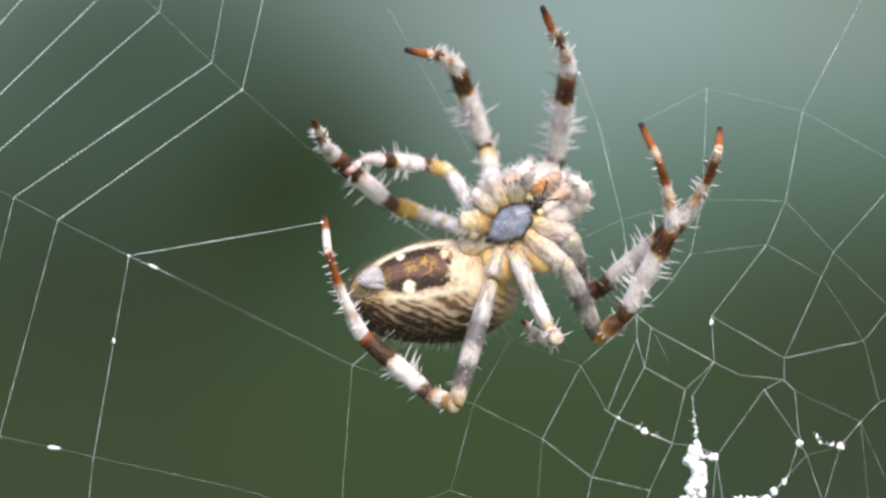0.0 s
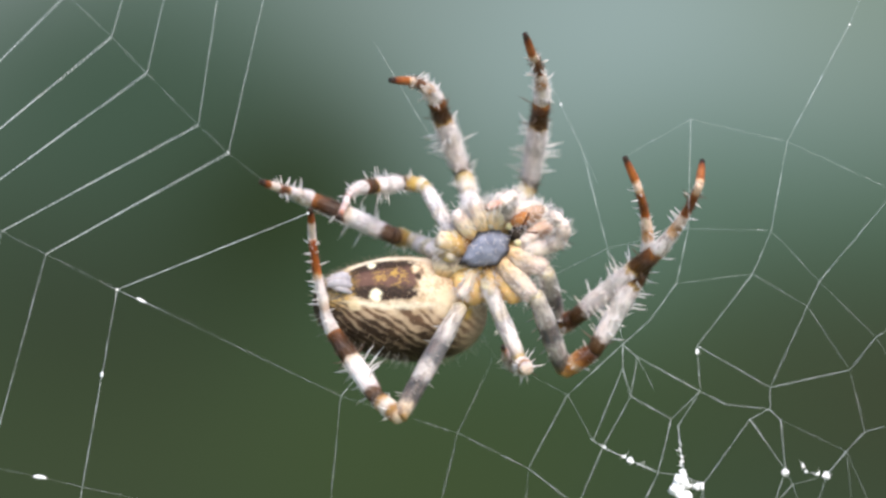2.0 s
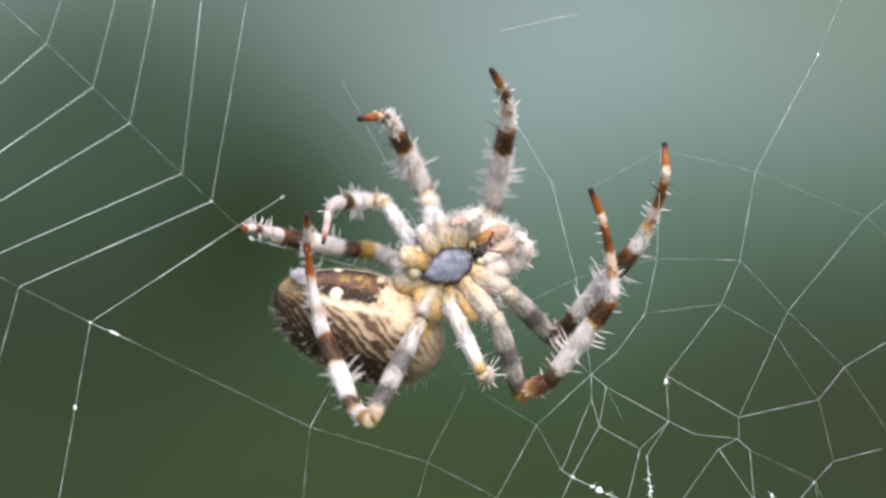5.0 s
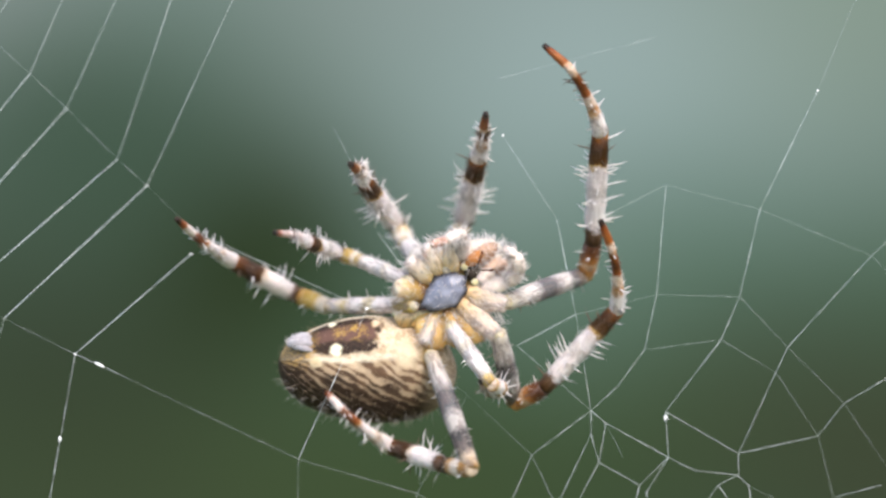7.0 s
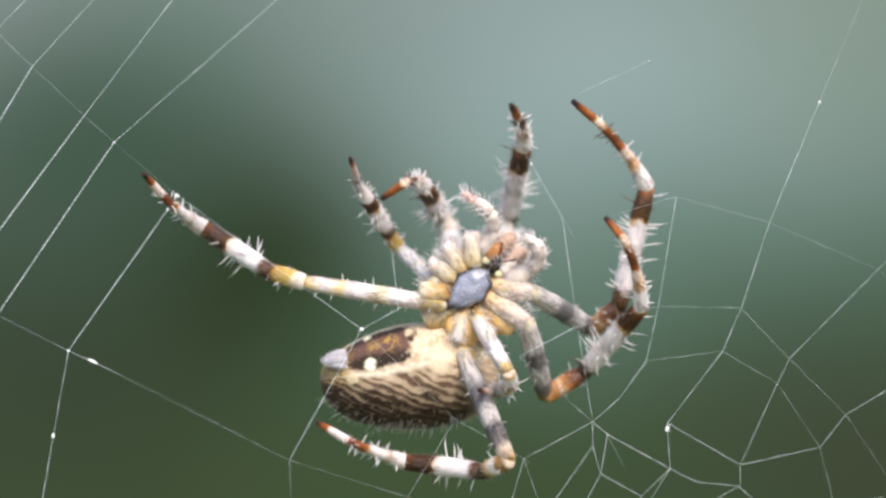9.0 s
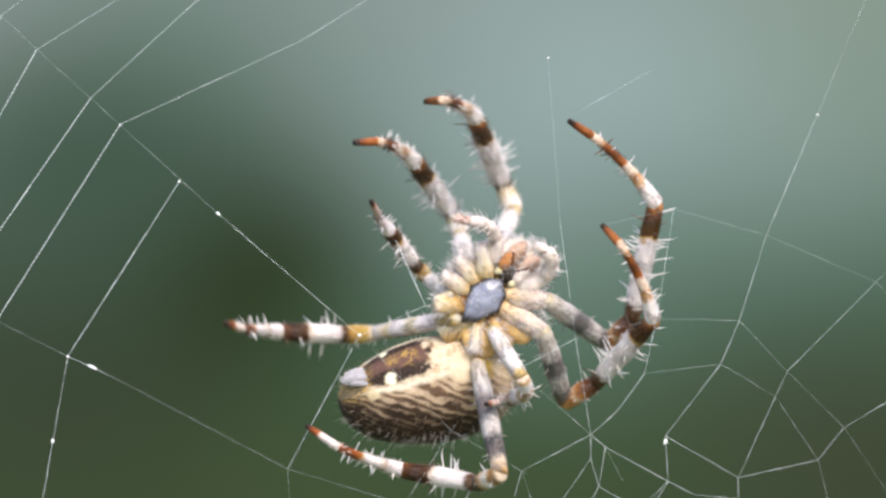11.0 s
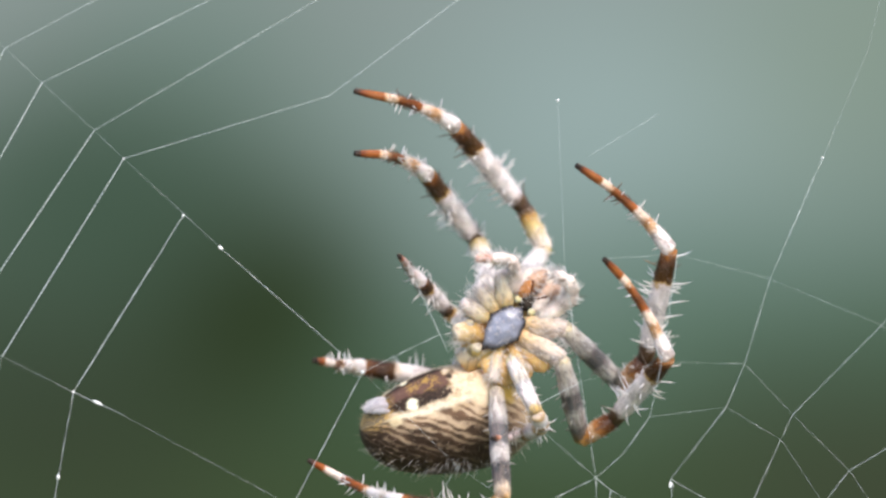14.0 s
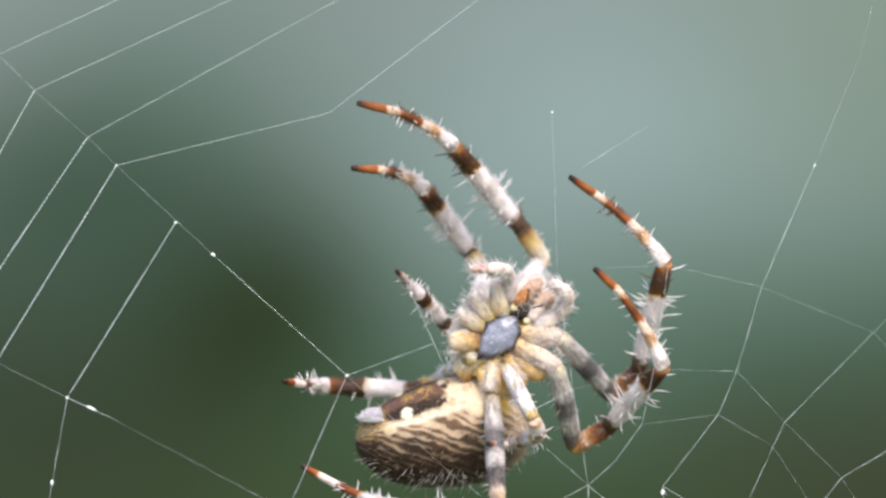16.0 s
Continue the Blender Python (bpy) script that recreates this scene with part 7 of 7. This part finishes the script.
    stride("R2", 6.6, (-1.07, -0.2, 1.19), (-2.44, 5.01, 2.25), (-2.84, 7.14, 2.86), (-5.27, 2.62, 5.64), (-5.77, -2.32, 6.15), (-6.12, -3.84, 6.43))
    stride("R2", 7, (-1.08, -0.2, 1.18), (-2.53, 4.98, 2.28), (-2.93, 7.08, 2.98), (-5.24, 2.29, 5.38), (-5.6, -2.68, 5.79), (-5.94, -4.2, 6.04))
    stride("R2", 7.5, (-0.93, -0.2, 1.21), (-1.9, 5.04, 2.53), (-2.26, 7.19, 3.1), (-4.26, 2.25, 5.47), (-4.78, -2.7, 5.84), (-5.4, -4.16, 5.73))
    stride("R2", 8, (-0.78, -0.2, 1.23), (-1.25, 5.06, 2.73), (-1.58, 7.25, 3.16), (-3.29, 2.18, 5.48), (-3.97, -2.76, 5.83), (-4.91, -3.96, 5.39))
    stride("R2", 8.5, (-0.78, -0.2, 1.3), (-1.2, 5.04, 2.86), (-1.44, 7.24, 3.31), (-2.89, 2.03, 5.48), (-3.75, -2.89, 5.69), (-4.81, -3.88, 5.07))
    stride("R2", 9, (-0.77, -0.2, 1.37), (-1.14, 5.03, 3), (-1.29, 7.23, 3.45), (-2.49, 1.89, 5.46), (-3.54, -3, 5.55), (-4.74, -2.36, 4.74))
    stride("R2", 9.5, (-0.78, -0.2, 1.41), (-1.24, 4.97, 3.2), (-1.36, 7.15, 3.76), (-2.55, 1.85, 5.88), (-3.42, -3.07, 6.05), (-4.44, -2.1, 5.32))
    stride("R2", 9.7, (-0.78, -0.2, 1.43), (-1.27, 4.94, 3.28), (-1.39, 7.11, 3.89), (-2.57, 1.83, 6.05), (-3.37, -3.11, 6.24), (-4.31, -2.04, 5.54))
    stride("R2", 10.4, (-0.82, -0.2, 1.42), (-1.18, 4.89, 3.43), (-1.38, 6.99, 4.24), (-3, 2.05, 6.88), (-4.39, -2.71, 7.57), (-5.46, -1.59, 7.23))
    stride("R2", 11.1, (-0.85, -0.2, 1.41), (-1.09, 4.84, 3.57), (-1.37, 6.83, 4.59), (-3.44, 2.35, 7.7), (-5.41, -2.08, 8.9), (-6.61, -3.11, 8.91))
    stride("R2", 11.8, (-0.89, -0.2, 1.39), (-1.01, 4.77, 3.72), (-1.36, 6.63, 4.94), (-3.88, 2.78, 8.52), (-6.43, -1.16, 10.22), (-7.77, -1.93, 10.59))
    stride("R2", 12.5, (-0.87, -0.2, 1.34), (-1, 4.63, 3.94), (-1.33, 6.59, 5), (-3.9, 2.75, 8.54), (-6.35, -1.37, 9.98), (-7.84, -1.85, 10.21))
    stride("R2", 13, (-0.85, -0.2, 1.38), (-0.81, 4.65, 3.95), (-1.25, 6.66, 4.87), (-3.82, 2.85, 8.46), (-6.31, -1.28, 9.79), (-7.71, -1.99, 9.96))
    stride("R2", 13.5, (-0.84, -0.2, 1.35), (-0.8, 4.7, 3.83), (-1.22, 6.68, 4.8), (-3.77, 2.91, 8.44), (-6.21, -1.28, 9.67), (-7.6, -2.03, 9.8))
    stride("R2", 14, (-0.83, -0.2, 1.32), (-0.79, 4.74, 3.71), (-1.19, 6.71, 4.73), (-3.72, 2.97, 8.42), (-6.12, -1.28, 9.54), (-7.49, -2.07, 9.64))
    stride("R2", 14.5, (-0.82, -0.2, 1.29), (-0.77, 4.78, 3.59), (-1.17, 6.73, 4.66), (-3.68, 3.02, 8.39), (-6.03, -1.27, 9.42), (-7.37, -2.1, 9.49))
    stride("R2", 15, (-0.82, -0.2, 1.28), (-0.76, 4.82, 3.5), (-1.17, 6.75, 4.58), (-3.68, 3.05, 8.31), (-6.01, -1.26, 9.34), (-7.39, -2.03, 9.44))
    stride("R2", 15.5, (-0.81, -0.2, 1.27), (-0.74, 4.85, 3.42), (-1.18, 6.78, 4.5), (-3.68, 3.07, 8.23), (-5.99, -1.24, 9.26), (-7.4, -1.96, 9.39))
    stride("R2", 16, (-0.81, -0.2, 1.26), (-0.73, 4.88, 3.34), (-1.18, 6.81, 4.42), (-3.69, 3.1, 8.15), (-5.98, -1.23, 9.18), (-7.41, -1.88, 9.34))
    stride("R3", 0, (-1.87, -0.2, 0.21), (-3.56, 3.55, 2.34), (-4.8, 3.73, 2.6), (-7.36, 1.6, 2.6), (-8.52, -0.63, 2.18), (-9.13, -2.23, 1.6))
    stride("R3", 0.5, (-1.89, -0.2, 0.23), (-3.72, 3.46, 2.41), (-4.91, 3.9, 2.57), (-7.46, 1.76, 2.43), (-8.54, -0.47, 1.82), (-9.09, -2.06, 1.2))
    stride("R3", 1, (-1.91, -0.2, 0.25), (-3.89, 3.36, 2.46), (-5.02, 3.94, 2.54), (-7.55, 1.8, 2.24), (-8.53, -0.42, 1.46), (-9.04, -2.01, 0.79))
    stride("R3", 1.5, (-1.93, -0.2, 0.27), (-4.06, 3.25, 2.51), (-5.13, 3.94, 2.5), (-7.64, 1.8, 2.06), (-8.52, -0.4, 1.1), (-8.98, -1.99, 0.39))
    stride("R3", 2, (-1.93, -0.2, 0.21), (-4.11, 3.23, 2.42), (-5.17, 3.93, 2.33), (-7.29, 1.48, 1.52), (-7.92, -0.76, 0.51), (-8.08, -2.32, -0.39))
    stride("R3", 2.5, (-1.92, -0.2, 0.15), (-4.16, 3.21, 2.33), (-5.21, 3.92, 2.17), (-6.9, 1.28, 1.03), (-7.3, -1, -0.04), (-7.14, -2.46, -1.08))
    stride("R3", 3, (-1.9, -0.2, 0.17), (-4.07, 3.22, 2.42), (-5.04, 4.02, 2.22), (-6.61, 1.32, 1.07), (-6.8, -0.96, -0.05), (-6.45, -2.06, -1.43))
    stride("R3", 3.5, (-1.89, -0.2, 0.19), (-4.01, 3.2, 2.52), (-4.89, 4.09, 2.29), (-6.35, 1.32, 1.14), (-6.34, -0.96, 0), (-5.74, -0.96, -1.7))
    stride("R3", 4.2, (-1.85, -0.2, 0.16), (-4.28, 2.92, 2.58), (-4.73, 4.1, 2.49), (-6.25, 1.33, 1.45), (-6.27, -0.95, 0.31), (-5.68, -0.95, -1.39))
    stride("R3", 5.2, (-1.89, -0.2, 0.22), (-4.39, 3.25, 2.04), (-4.99, 4.37, 1.99), (-6.85, 1.66, 1.43), (-7.28, -0.68, 0.53), (-7.21, -2.04, -0.65))
    stride("R3", 6.3, (-1.93, -0.2, 0.3), (-4.69, 3.32, 1.52), (-5.45, 4.34, 1.54), (-7.59, 1.78, 1.56), (-8.4, -0.57, 1.02), (-8.77, -2.26, 0.49))
    stride("R3", 6.6, (-1.95, -0.2, 0.3), (-4.79, 3.33, 1.31), (-5.62, 4.28, 1.39), (-7.65, 1.64, 1.58), (-8.53, -0.74, 1.38), (-9.07, -2.43, 1.07))
    stride("R3", 7, (-1.99, -0.2, 0.31), (-4.93, 3.3, 1.03), (-5.86, 4.15, 1.21), (-7.74, 1.43, 1.61), (-8.68, -0.93, 1.87), (-9.44, -2.56, 1.85))
    stride("R3", 7.5, (-2.02, -0.2, 0.35), (-4.87, 3.31, 1.32), (-5.53, 4.26, 1.86), (-7.17, 1.69, 3.21), (-8.01, -0.5, 4.19), (-8.38, -2.12, 4.9))
    stride("R3", 8, (-1.92, -0.2, 0.29), (-4.34, 3.61, 1.36), (-4.84, 3.04, 2.39), (-5.41, 0.63, 4.61), (-5.67, -0.81, 6.7), (-5.66, -1.8, 8.21))
    stride("R3", 8.5, (-1.94, -0.2, 0.28), (-4.23, 3.63, 1.54), (-4.85, 2.95, 2.42), (-5.8, 0.41, 4.35), (-6.2, -1.72, 5.69), (-6.41, -2.9, 7.03))
    stride("R3", 9, (-1.89, -0.2, 0.34), (-3.84, 3.61, 2.1), (-4.44, 2.94, 3), (-5.55, 0.36, 4.8), (-6.09, -1.85, 5.94), (-6.39, -3.35, 6.9))
    stride("R3", 9.5, (-1.85, -0.2, 0.39), (-3.46, 3.93, 1.74), (-4.03, 3.13, 2.55), (-5.23, 0.81, 4.61), (-5.73, -1.44, 5.71), (-5.98, -2.99, 6.59))
    stride("R3", 9.7, (-1.84, -0.2, 0.41), (-3.31, 4.03, 1.59), (-3.87, 3.19, 2.37), (-5.11, 0.99, 4.53), (-5.59, -1.27, 5.61), (-5.82, -2.84, 6.46))
    stride("R3", 10.4, (-1.85, -0.2, 0.35), (-3.16, 4.11, 1.43), (-3.72, 3.23, 2.16), (-5.02, 0.96, 4.23), (-5.52, -1.33, 5.23), (-5.8, -2.95, 5.96))
    stride("R3", 11.1, (-1.87, -0.2, 0.29), (-3.01, 4.18, 1.27), (-3.57, 3.26, 1.95), (-4.92, 0.94, 3.92), (-5.45, -1.37, 4.84), (-5.77, -3.04, 5.46))
    stride("R3", 11.8, (-1.88, -0.2, 0.23), (-2.86, 4.24, 1.11), (-3.42, 3.29, 1.74), (-4.83, 0.92, 3.62), (-5.38, -1.42, 4.46), (-5.75, -3.11, 4.96))
    stride("R3", 12.5, (-1.85, -0.2, 0.13), (-2.61, 4.31, 0.84), (-3.19, 3.36, 1.46), (-4.63, 0.89, 3.16), (-5.26, -1.4, 4.09), (-5.63, -3.09, 4.61))
    stride("R3", 13, (-1.84, -0.2, 0.25), (-2.58, 4.35, 0.74), (-3.14, 3.4, 1.37), (-4.41, 0.74, 2.93), (-5.11, -1.52, 3.87), (-5.54, -3.2, 4.35))
    stride("R3", 13.5, (-1.84, -0.2, 0.23), (-2.53, 4.36, 0.61), (-3.1, 3.41, 1.24), (-4.39, 0.77, 2.81), (-5.07, -1.5, 3.75), (-5.48, -3.19, 4.21))
    stride("R3", 14, (-1.84, -0.2, 0.21), (-2.49, 4.38, 0.49), (-3.06, 3.43, 1.12), (-4.37, 0.8, 2.69), (-5.03, -1.48, 3.63), (-5.41, -3.18, 4.08))
    stride("R3", 14.5, (-1.84, -0.2, 0.19), (-2.44, 4.39, 0.37), (-3.01, 3.44, 1), (-4.34, 0.82, 2.57), (-4.98, -1.46, 3.51), (-5.35, -3.17, 3.95))
    stride("R3", 15, (-1.84, -0.2, 0.19), (-2.48, 4.38, 0.34), (-2.99, 3.4, 0.97), (-4.3, 0.77, 2.54), (-4.97, -1.51, 3.45), (-5.33, -3.22, 3.87))
    stride("R3", 15.5, (-1.83, -0.2, 0.18), (-2.51, 4.38, 0.31), (-2.98, 3.37, 0.94), (-4.26, 0.73, 2.51), (-4.95, -1.55, 3.4), (-5.32, -3.27, 3.8))
    stride("R3", 16, (-1.83, -0.2, 0.17), (-2.54, 4.38, 0.28), (-2.96, 3.35, 0.91), (-4.23, 0.69, 2.47), (-4.93, -1.59, 3.35), (-5.3, -3.31, 3.73))
    stride("R4", 0, (-1.91, -0.2, -0.76), (-4.88, 6.49, -0.1), (-6.6, 5.3, 0.28), (-9.89, 2.87, 2.61), (-10.63, -2.36, 3.71), (-10.99, -4.37, 4.35))
    stride("R4", 0.1, (-1.92, -0.2, -0.77), (-5.1, 6.39, -0.04), (-6.67, 4.99, 0.31), (-10.05, 2.6, 2.54), (-10.83, -2.63, 3.61), (-11.28, -4.62, 4.27))
    stride("R4", 0.25, (-1.94, -0.2, -0.78), (-5.6, 6.12, 0.07), (-6.79, 4.38, 0.36), (-10.56, 2.3, 2.26), (-11.38, -2.99, 2.96), (-11.86, -5.05, 3.28))
    stride("R4", 0.5, (-1.97, -0.2, -0.8), (-5.83, 5.98, 0.19), (-6.84, 4.12, 0.45), (-10.9, 2.44, 2.13), (-11.61, -2.9, 2.58), (-12.08, -4.97, 2.81))
    stride("R4", 1, (-1.92, -0.2, -0.81), (-5.31, 6.23, -0.09), (-6.27, 4.34, 0.1), (-10.61, 3.22, 1.48), (-11.64, -2.04, 1.84), (-12.24, -4.08, 2.02))
    stride("R4", 1.5, (-1.86, -0.2, -0.83), (-4.79, 6.48, -0.37), (-5.71, 4.56, -0.26), (-10.32, 4, 0.83), (-11.68, -1.19, 1.1), (-12.4, -3.19, 1.24))
    stride("R4", 2, (-1.81, -0.2, -0.84), (-4.26, 6.73, -0.65), (-5.14, 4.79, -0.61), (-10.03, 4.79, 0.18), (-11.71, -0.34, 0.36), (-12.56, -2.3, 0.45))
    stride("R4", 2.5, (-1.74, -0.2, -0.86), (-3.89, 6.79, -0.27), (-4.69, 4.83, -0.42), (-9.3, 4.11, -0.56), (-10.85, -1.05, -0.73), (-11.54, -3.05, -0.88))
    stride("R4", 3, (-1.68, -0.2, -0.88), (-3.52, 6.85, 0.1), (-4.24, 4.87, -0.23), (-8.58, 3.43, -1.3), (-9.99, -1.76, -1.81), (-10.53, -3.79, -2.21))
    stride("R4", 3.5, (-1.66, -0.2, -0.88), (-3.55, 6.84, 0.09), (-4.55, 5.06, -0.41), (-8.87, 3.8, -1.73), (-9.94, -1.46, -2.17), (-10.3, -3.51, -2.63))
    stride("R4", 4, (-1.64, -0.2, -0.87), (-3.59, 6.82, 0.07), (-4.86, 5.25, -0.59), (-9.15, 4.18, -2.17), (-9.89, -1.16, -2.53), (-10.07, -3.23, -3.06))
    stride("R4", 4.2, (-1.65, -0.2, -0.88), (-3.51, 6.84, 0.11), (-4.81, 5.26, -0.5), (-9.13, 4.2, -2.02), (-9.87, -1.14, -2.37), (-10.08, -3.22, -2.84))
    stride("R4", 5.2, (-1.64, -0.2, -0.91), (-4.13, 6.71, -0.72), (-5.47, 5.07, -0.93), (-9.47, 2.61, -1.13), (-10.85, -2.61, -0.93), (-11.59, -4.6, -1.15))
    stride("R4", 6.3, (-1.65, -0.2, -0.94), (-4.8, 6.43, -1.3), (-6.31, 4.93, -1.36), (-10.49, 3.17, -0.11), (-12.15, -1.92, 0.66), (-13.08, -3.74, 1.26))
    stride("R4", 6.6, (-1.63, -0.2, -0.95), (-5.4, 6.08, -1.49), (-7, 4.69, -1.37), (-11.01, 2.59, -0.07), (-12.86, -2.39, 0.89), (-13.77, -4.23, 1.5))
    stride("R4", 7, (-1.6, -0.2, -0.96), (-6.21, 5.47, -1.72), (-7.93, 6.68, -1.36), (-11.7, 4.23, 0.02), (-13.81, -0.6, 1.24), (-14.68, -2.45, 1.84))
    stride("R4", 7.5, (-1.57, -0.2, -0.93), (-7.12, 4.61, -1.21), (-8.85, 5.79, -0.85), (-12.58, 3.45, 0.79), (-14.73, -1.32, 2.14), (-15.59, -3.12, 2.9))
    stride("R4", 8, (-1.54, -0.2, -0.91), (-7.99, 3.31, -0.63), (-9.75, 4.46, -0.27), (-13.42, 2.23, 1.64), (-15.6, -2.49, 3.12), (-16.43, -4.23, 4.04))
    stride("R4", 8.5, (-1.55, -0.2, -0.92), (-8.47, 2.15, -0.18), (-10.26, 1.07, 0.27), (-13.94, 3.04, 2.43), (-16.07, -1.65, 4.07), (-16.91, -3.36, 5.03))
    stride("R4", 9, (-1.56, -0.2, -0.92), (-8.94, -0.2, 0.3), (-10.74, 0.81, 0.84), (-14.43, 2.47, 3.24), (-16.5, -2.19, 5.04), (-17.34, -3.87, 6.06))
    stride("R4", 9.5, (-1.58, -0.2, -0.88), (-8.76, -0.2, 0.68), (-10.53, 0.77, 1.35), (-14.34, 2.03, 3.8), (-16.19, -2.65, 5.77), (-16.94, -4.39, 6.75))
    stride("R4", 9.7, (-1.57, -0.2, -0.92), (-7.78, 3.71, -0.58), (-9.7, 4.33, 0.12), (-13.5, 2.41, 2.12), (-15.98, -2.19, 3.45), (-16.97, -3.62, 4.7))
    stride("R4", 10.4, (-1.58, -0.2, -0.93), (-6.87, 4.53, -1.14), (-8.48, 4.33, -0.8), (-12.23, 2.1, 0.28), (-14.36, -2.7, 1.07), (-15.21, -4.33, 1.79))
    stride("R4", 11.1, (-1.59, -0.2, -0.95), (-5.95, 5.35, -1.69), (-7.25, 4.32, -1.71), (-10.96, 1.79, -1.56), (-12.74, -3.21, -1.32), (-13.45, -5.04, -1.12))
    stride("R4", 11.8, (-1.6, -0.2, -0.96), (-5.04, 6.17, -2.25), (-6.03, 4.32, -2.63), (-9.69, 1.48, -3.41), (-11.12, -3.72, -3.7), (-11.69, -5.76, -4.03))
    stride("R4", 12, (-1.6, -0.2, -0.98), (-4.95, 6.2, -2.33), (-5.86, 4.29, -2.51), (-9.62, 1.46, -2.66), (-11.02, -3.75, -2.53), (-11.68, -5.78, -2.35))
    stride("R4", 12.2, (-1.61, -0.2, -0.99), (-4.89, 6.23, -2.36), (-5.74, 4.28, -2.42), (-9.66, 1.7, -2.1), (-11.09, -3.5, -1.81), (-11.84, -5.49, -1.57))
    stride("R4", 12.5, (-1.61, -0.2, -1.02), (-4.73, 6.28, -2.56), (-5.48, 4.29, -2.35), (-9.76, 2.59, -1.42), (-11.33, -2.54, -0.81), (-12.38, -4.34, -0.31))
    stride("R4", 13, (-1.6, -0.2, -0.97), (-2.92, 6.75, -2.98), (-3.97, 4.93, -2.6), (-8.26, 3.83, -1.01), (-10.17, -1.13, -0.08), (-11.54, -2.58, 0.69))
    stride("R4", 13.5, (-1.53, -0.2, -0.98), (-2.28, 6.94, -2.57), (-3.04, 4.96, -2.35), (-7.31, 3.45, -1.1), (-8.75, -1.7, -0.31), (-10, -3.13, 0.66))
    stride("R4", 14, (-1.54, -0.2, -1.02), (-2.92, 6.84, -2.64), (-3.78, 4.89, -2.57), (-7.85, 2.67, -1.78), (-9.25, -2.53, -1.43), (-10.17, -4.45, -1.22))
    stride("R4", 14.5, (-1.57, -0.2, -1.03), (-3.8, 6.66, -2.45), (-4.73, 4.75, -2.62), (-9, 2.83, -2.25), (-10.37, -2.4, -2.17), (-11.5, -4.21, -2.06))
    stride("R4", 15, (-1.56, -0.2, -1.04), (-3.78, 6.66, -2.46), (-4.71, 4.75, -2.65), (-9.19, 3.47, -2.25), (-10.47, -1.77, -2.12), (-11.54, -3.61, -1.97))
    stride("R4", 15.5, (-1.56, -0.2, -1.04), (-3.76, 6.66, -2.47), (-4.69, 4.76, -2.69), (-9.37, 4.12, -2.25), (-10.57, -1.14, -2.08), (-11.58, -3.02, -1.89))
    stride("R4", 16, (-1.55, -0.2, -1.05), (-3.75, 6.67, -2.49), (-4.67, 4.76, -2.72), (-9.55, 4.76, -2.25), (-10.67, -0.52, -2.03), (-11.62, -2.42, -1.8))
    for joints, rows in LEGS.values():
        for k, ob in enumerate(joints):
            turn, last, keys = None, None, []
            for t, p in rows:
                d = (p[k + 1] - p[k]).normalized()
                turn = d.to_track_quat("Z", "Y") if turn is None else last.rotation_difference(d) @ turn
                last = d
                keys.append((t, Matrix.Translation(p[k]) @ turn.to_matrix().to_4x4()))
            walk(ob, keys)
            if JOINTS[k] == "metatarsus":
                way = Vector()
                for (t, p), (_, m) in zip(rows, keys):
                    way += m.to_3x3().inverted() @ (p[3] + p[4] - p[2] - p[5])
                way.z = 0
                bow(ob, way.normalized(), 0.22 * MM)
    for ob, a, b in STRANDS:
        rows, turn, last = [], None, None
        for t in TIMES:
            p, d = place(a, t), (place(b, t) - place(a, t)).normalized()
            turn = d.to_track_quat("Z", "Y") if turn is None else last.rotation_difference(d) @ turn
            last = d
            rows.append((t, Matrix.Translation(p) @ turn.to_matrix().to_4x4()))
        walk(ob, rows)
    for ob, knot in BEADS:
        walk(ob, [(t, Matrix.Translation(place(knot, t))) for t in TIMES])


motions()
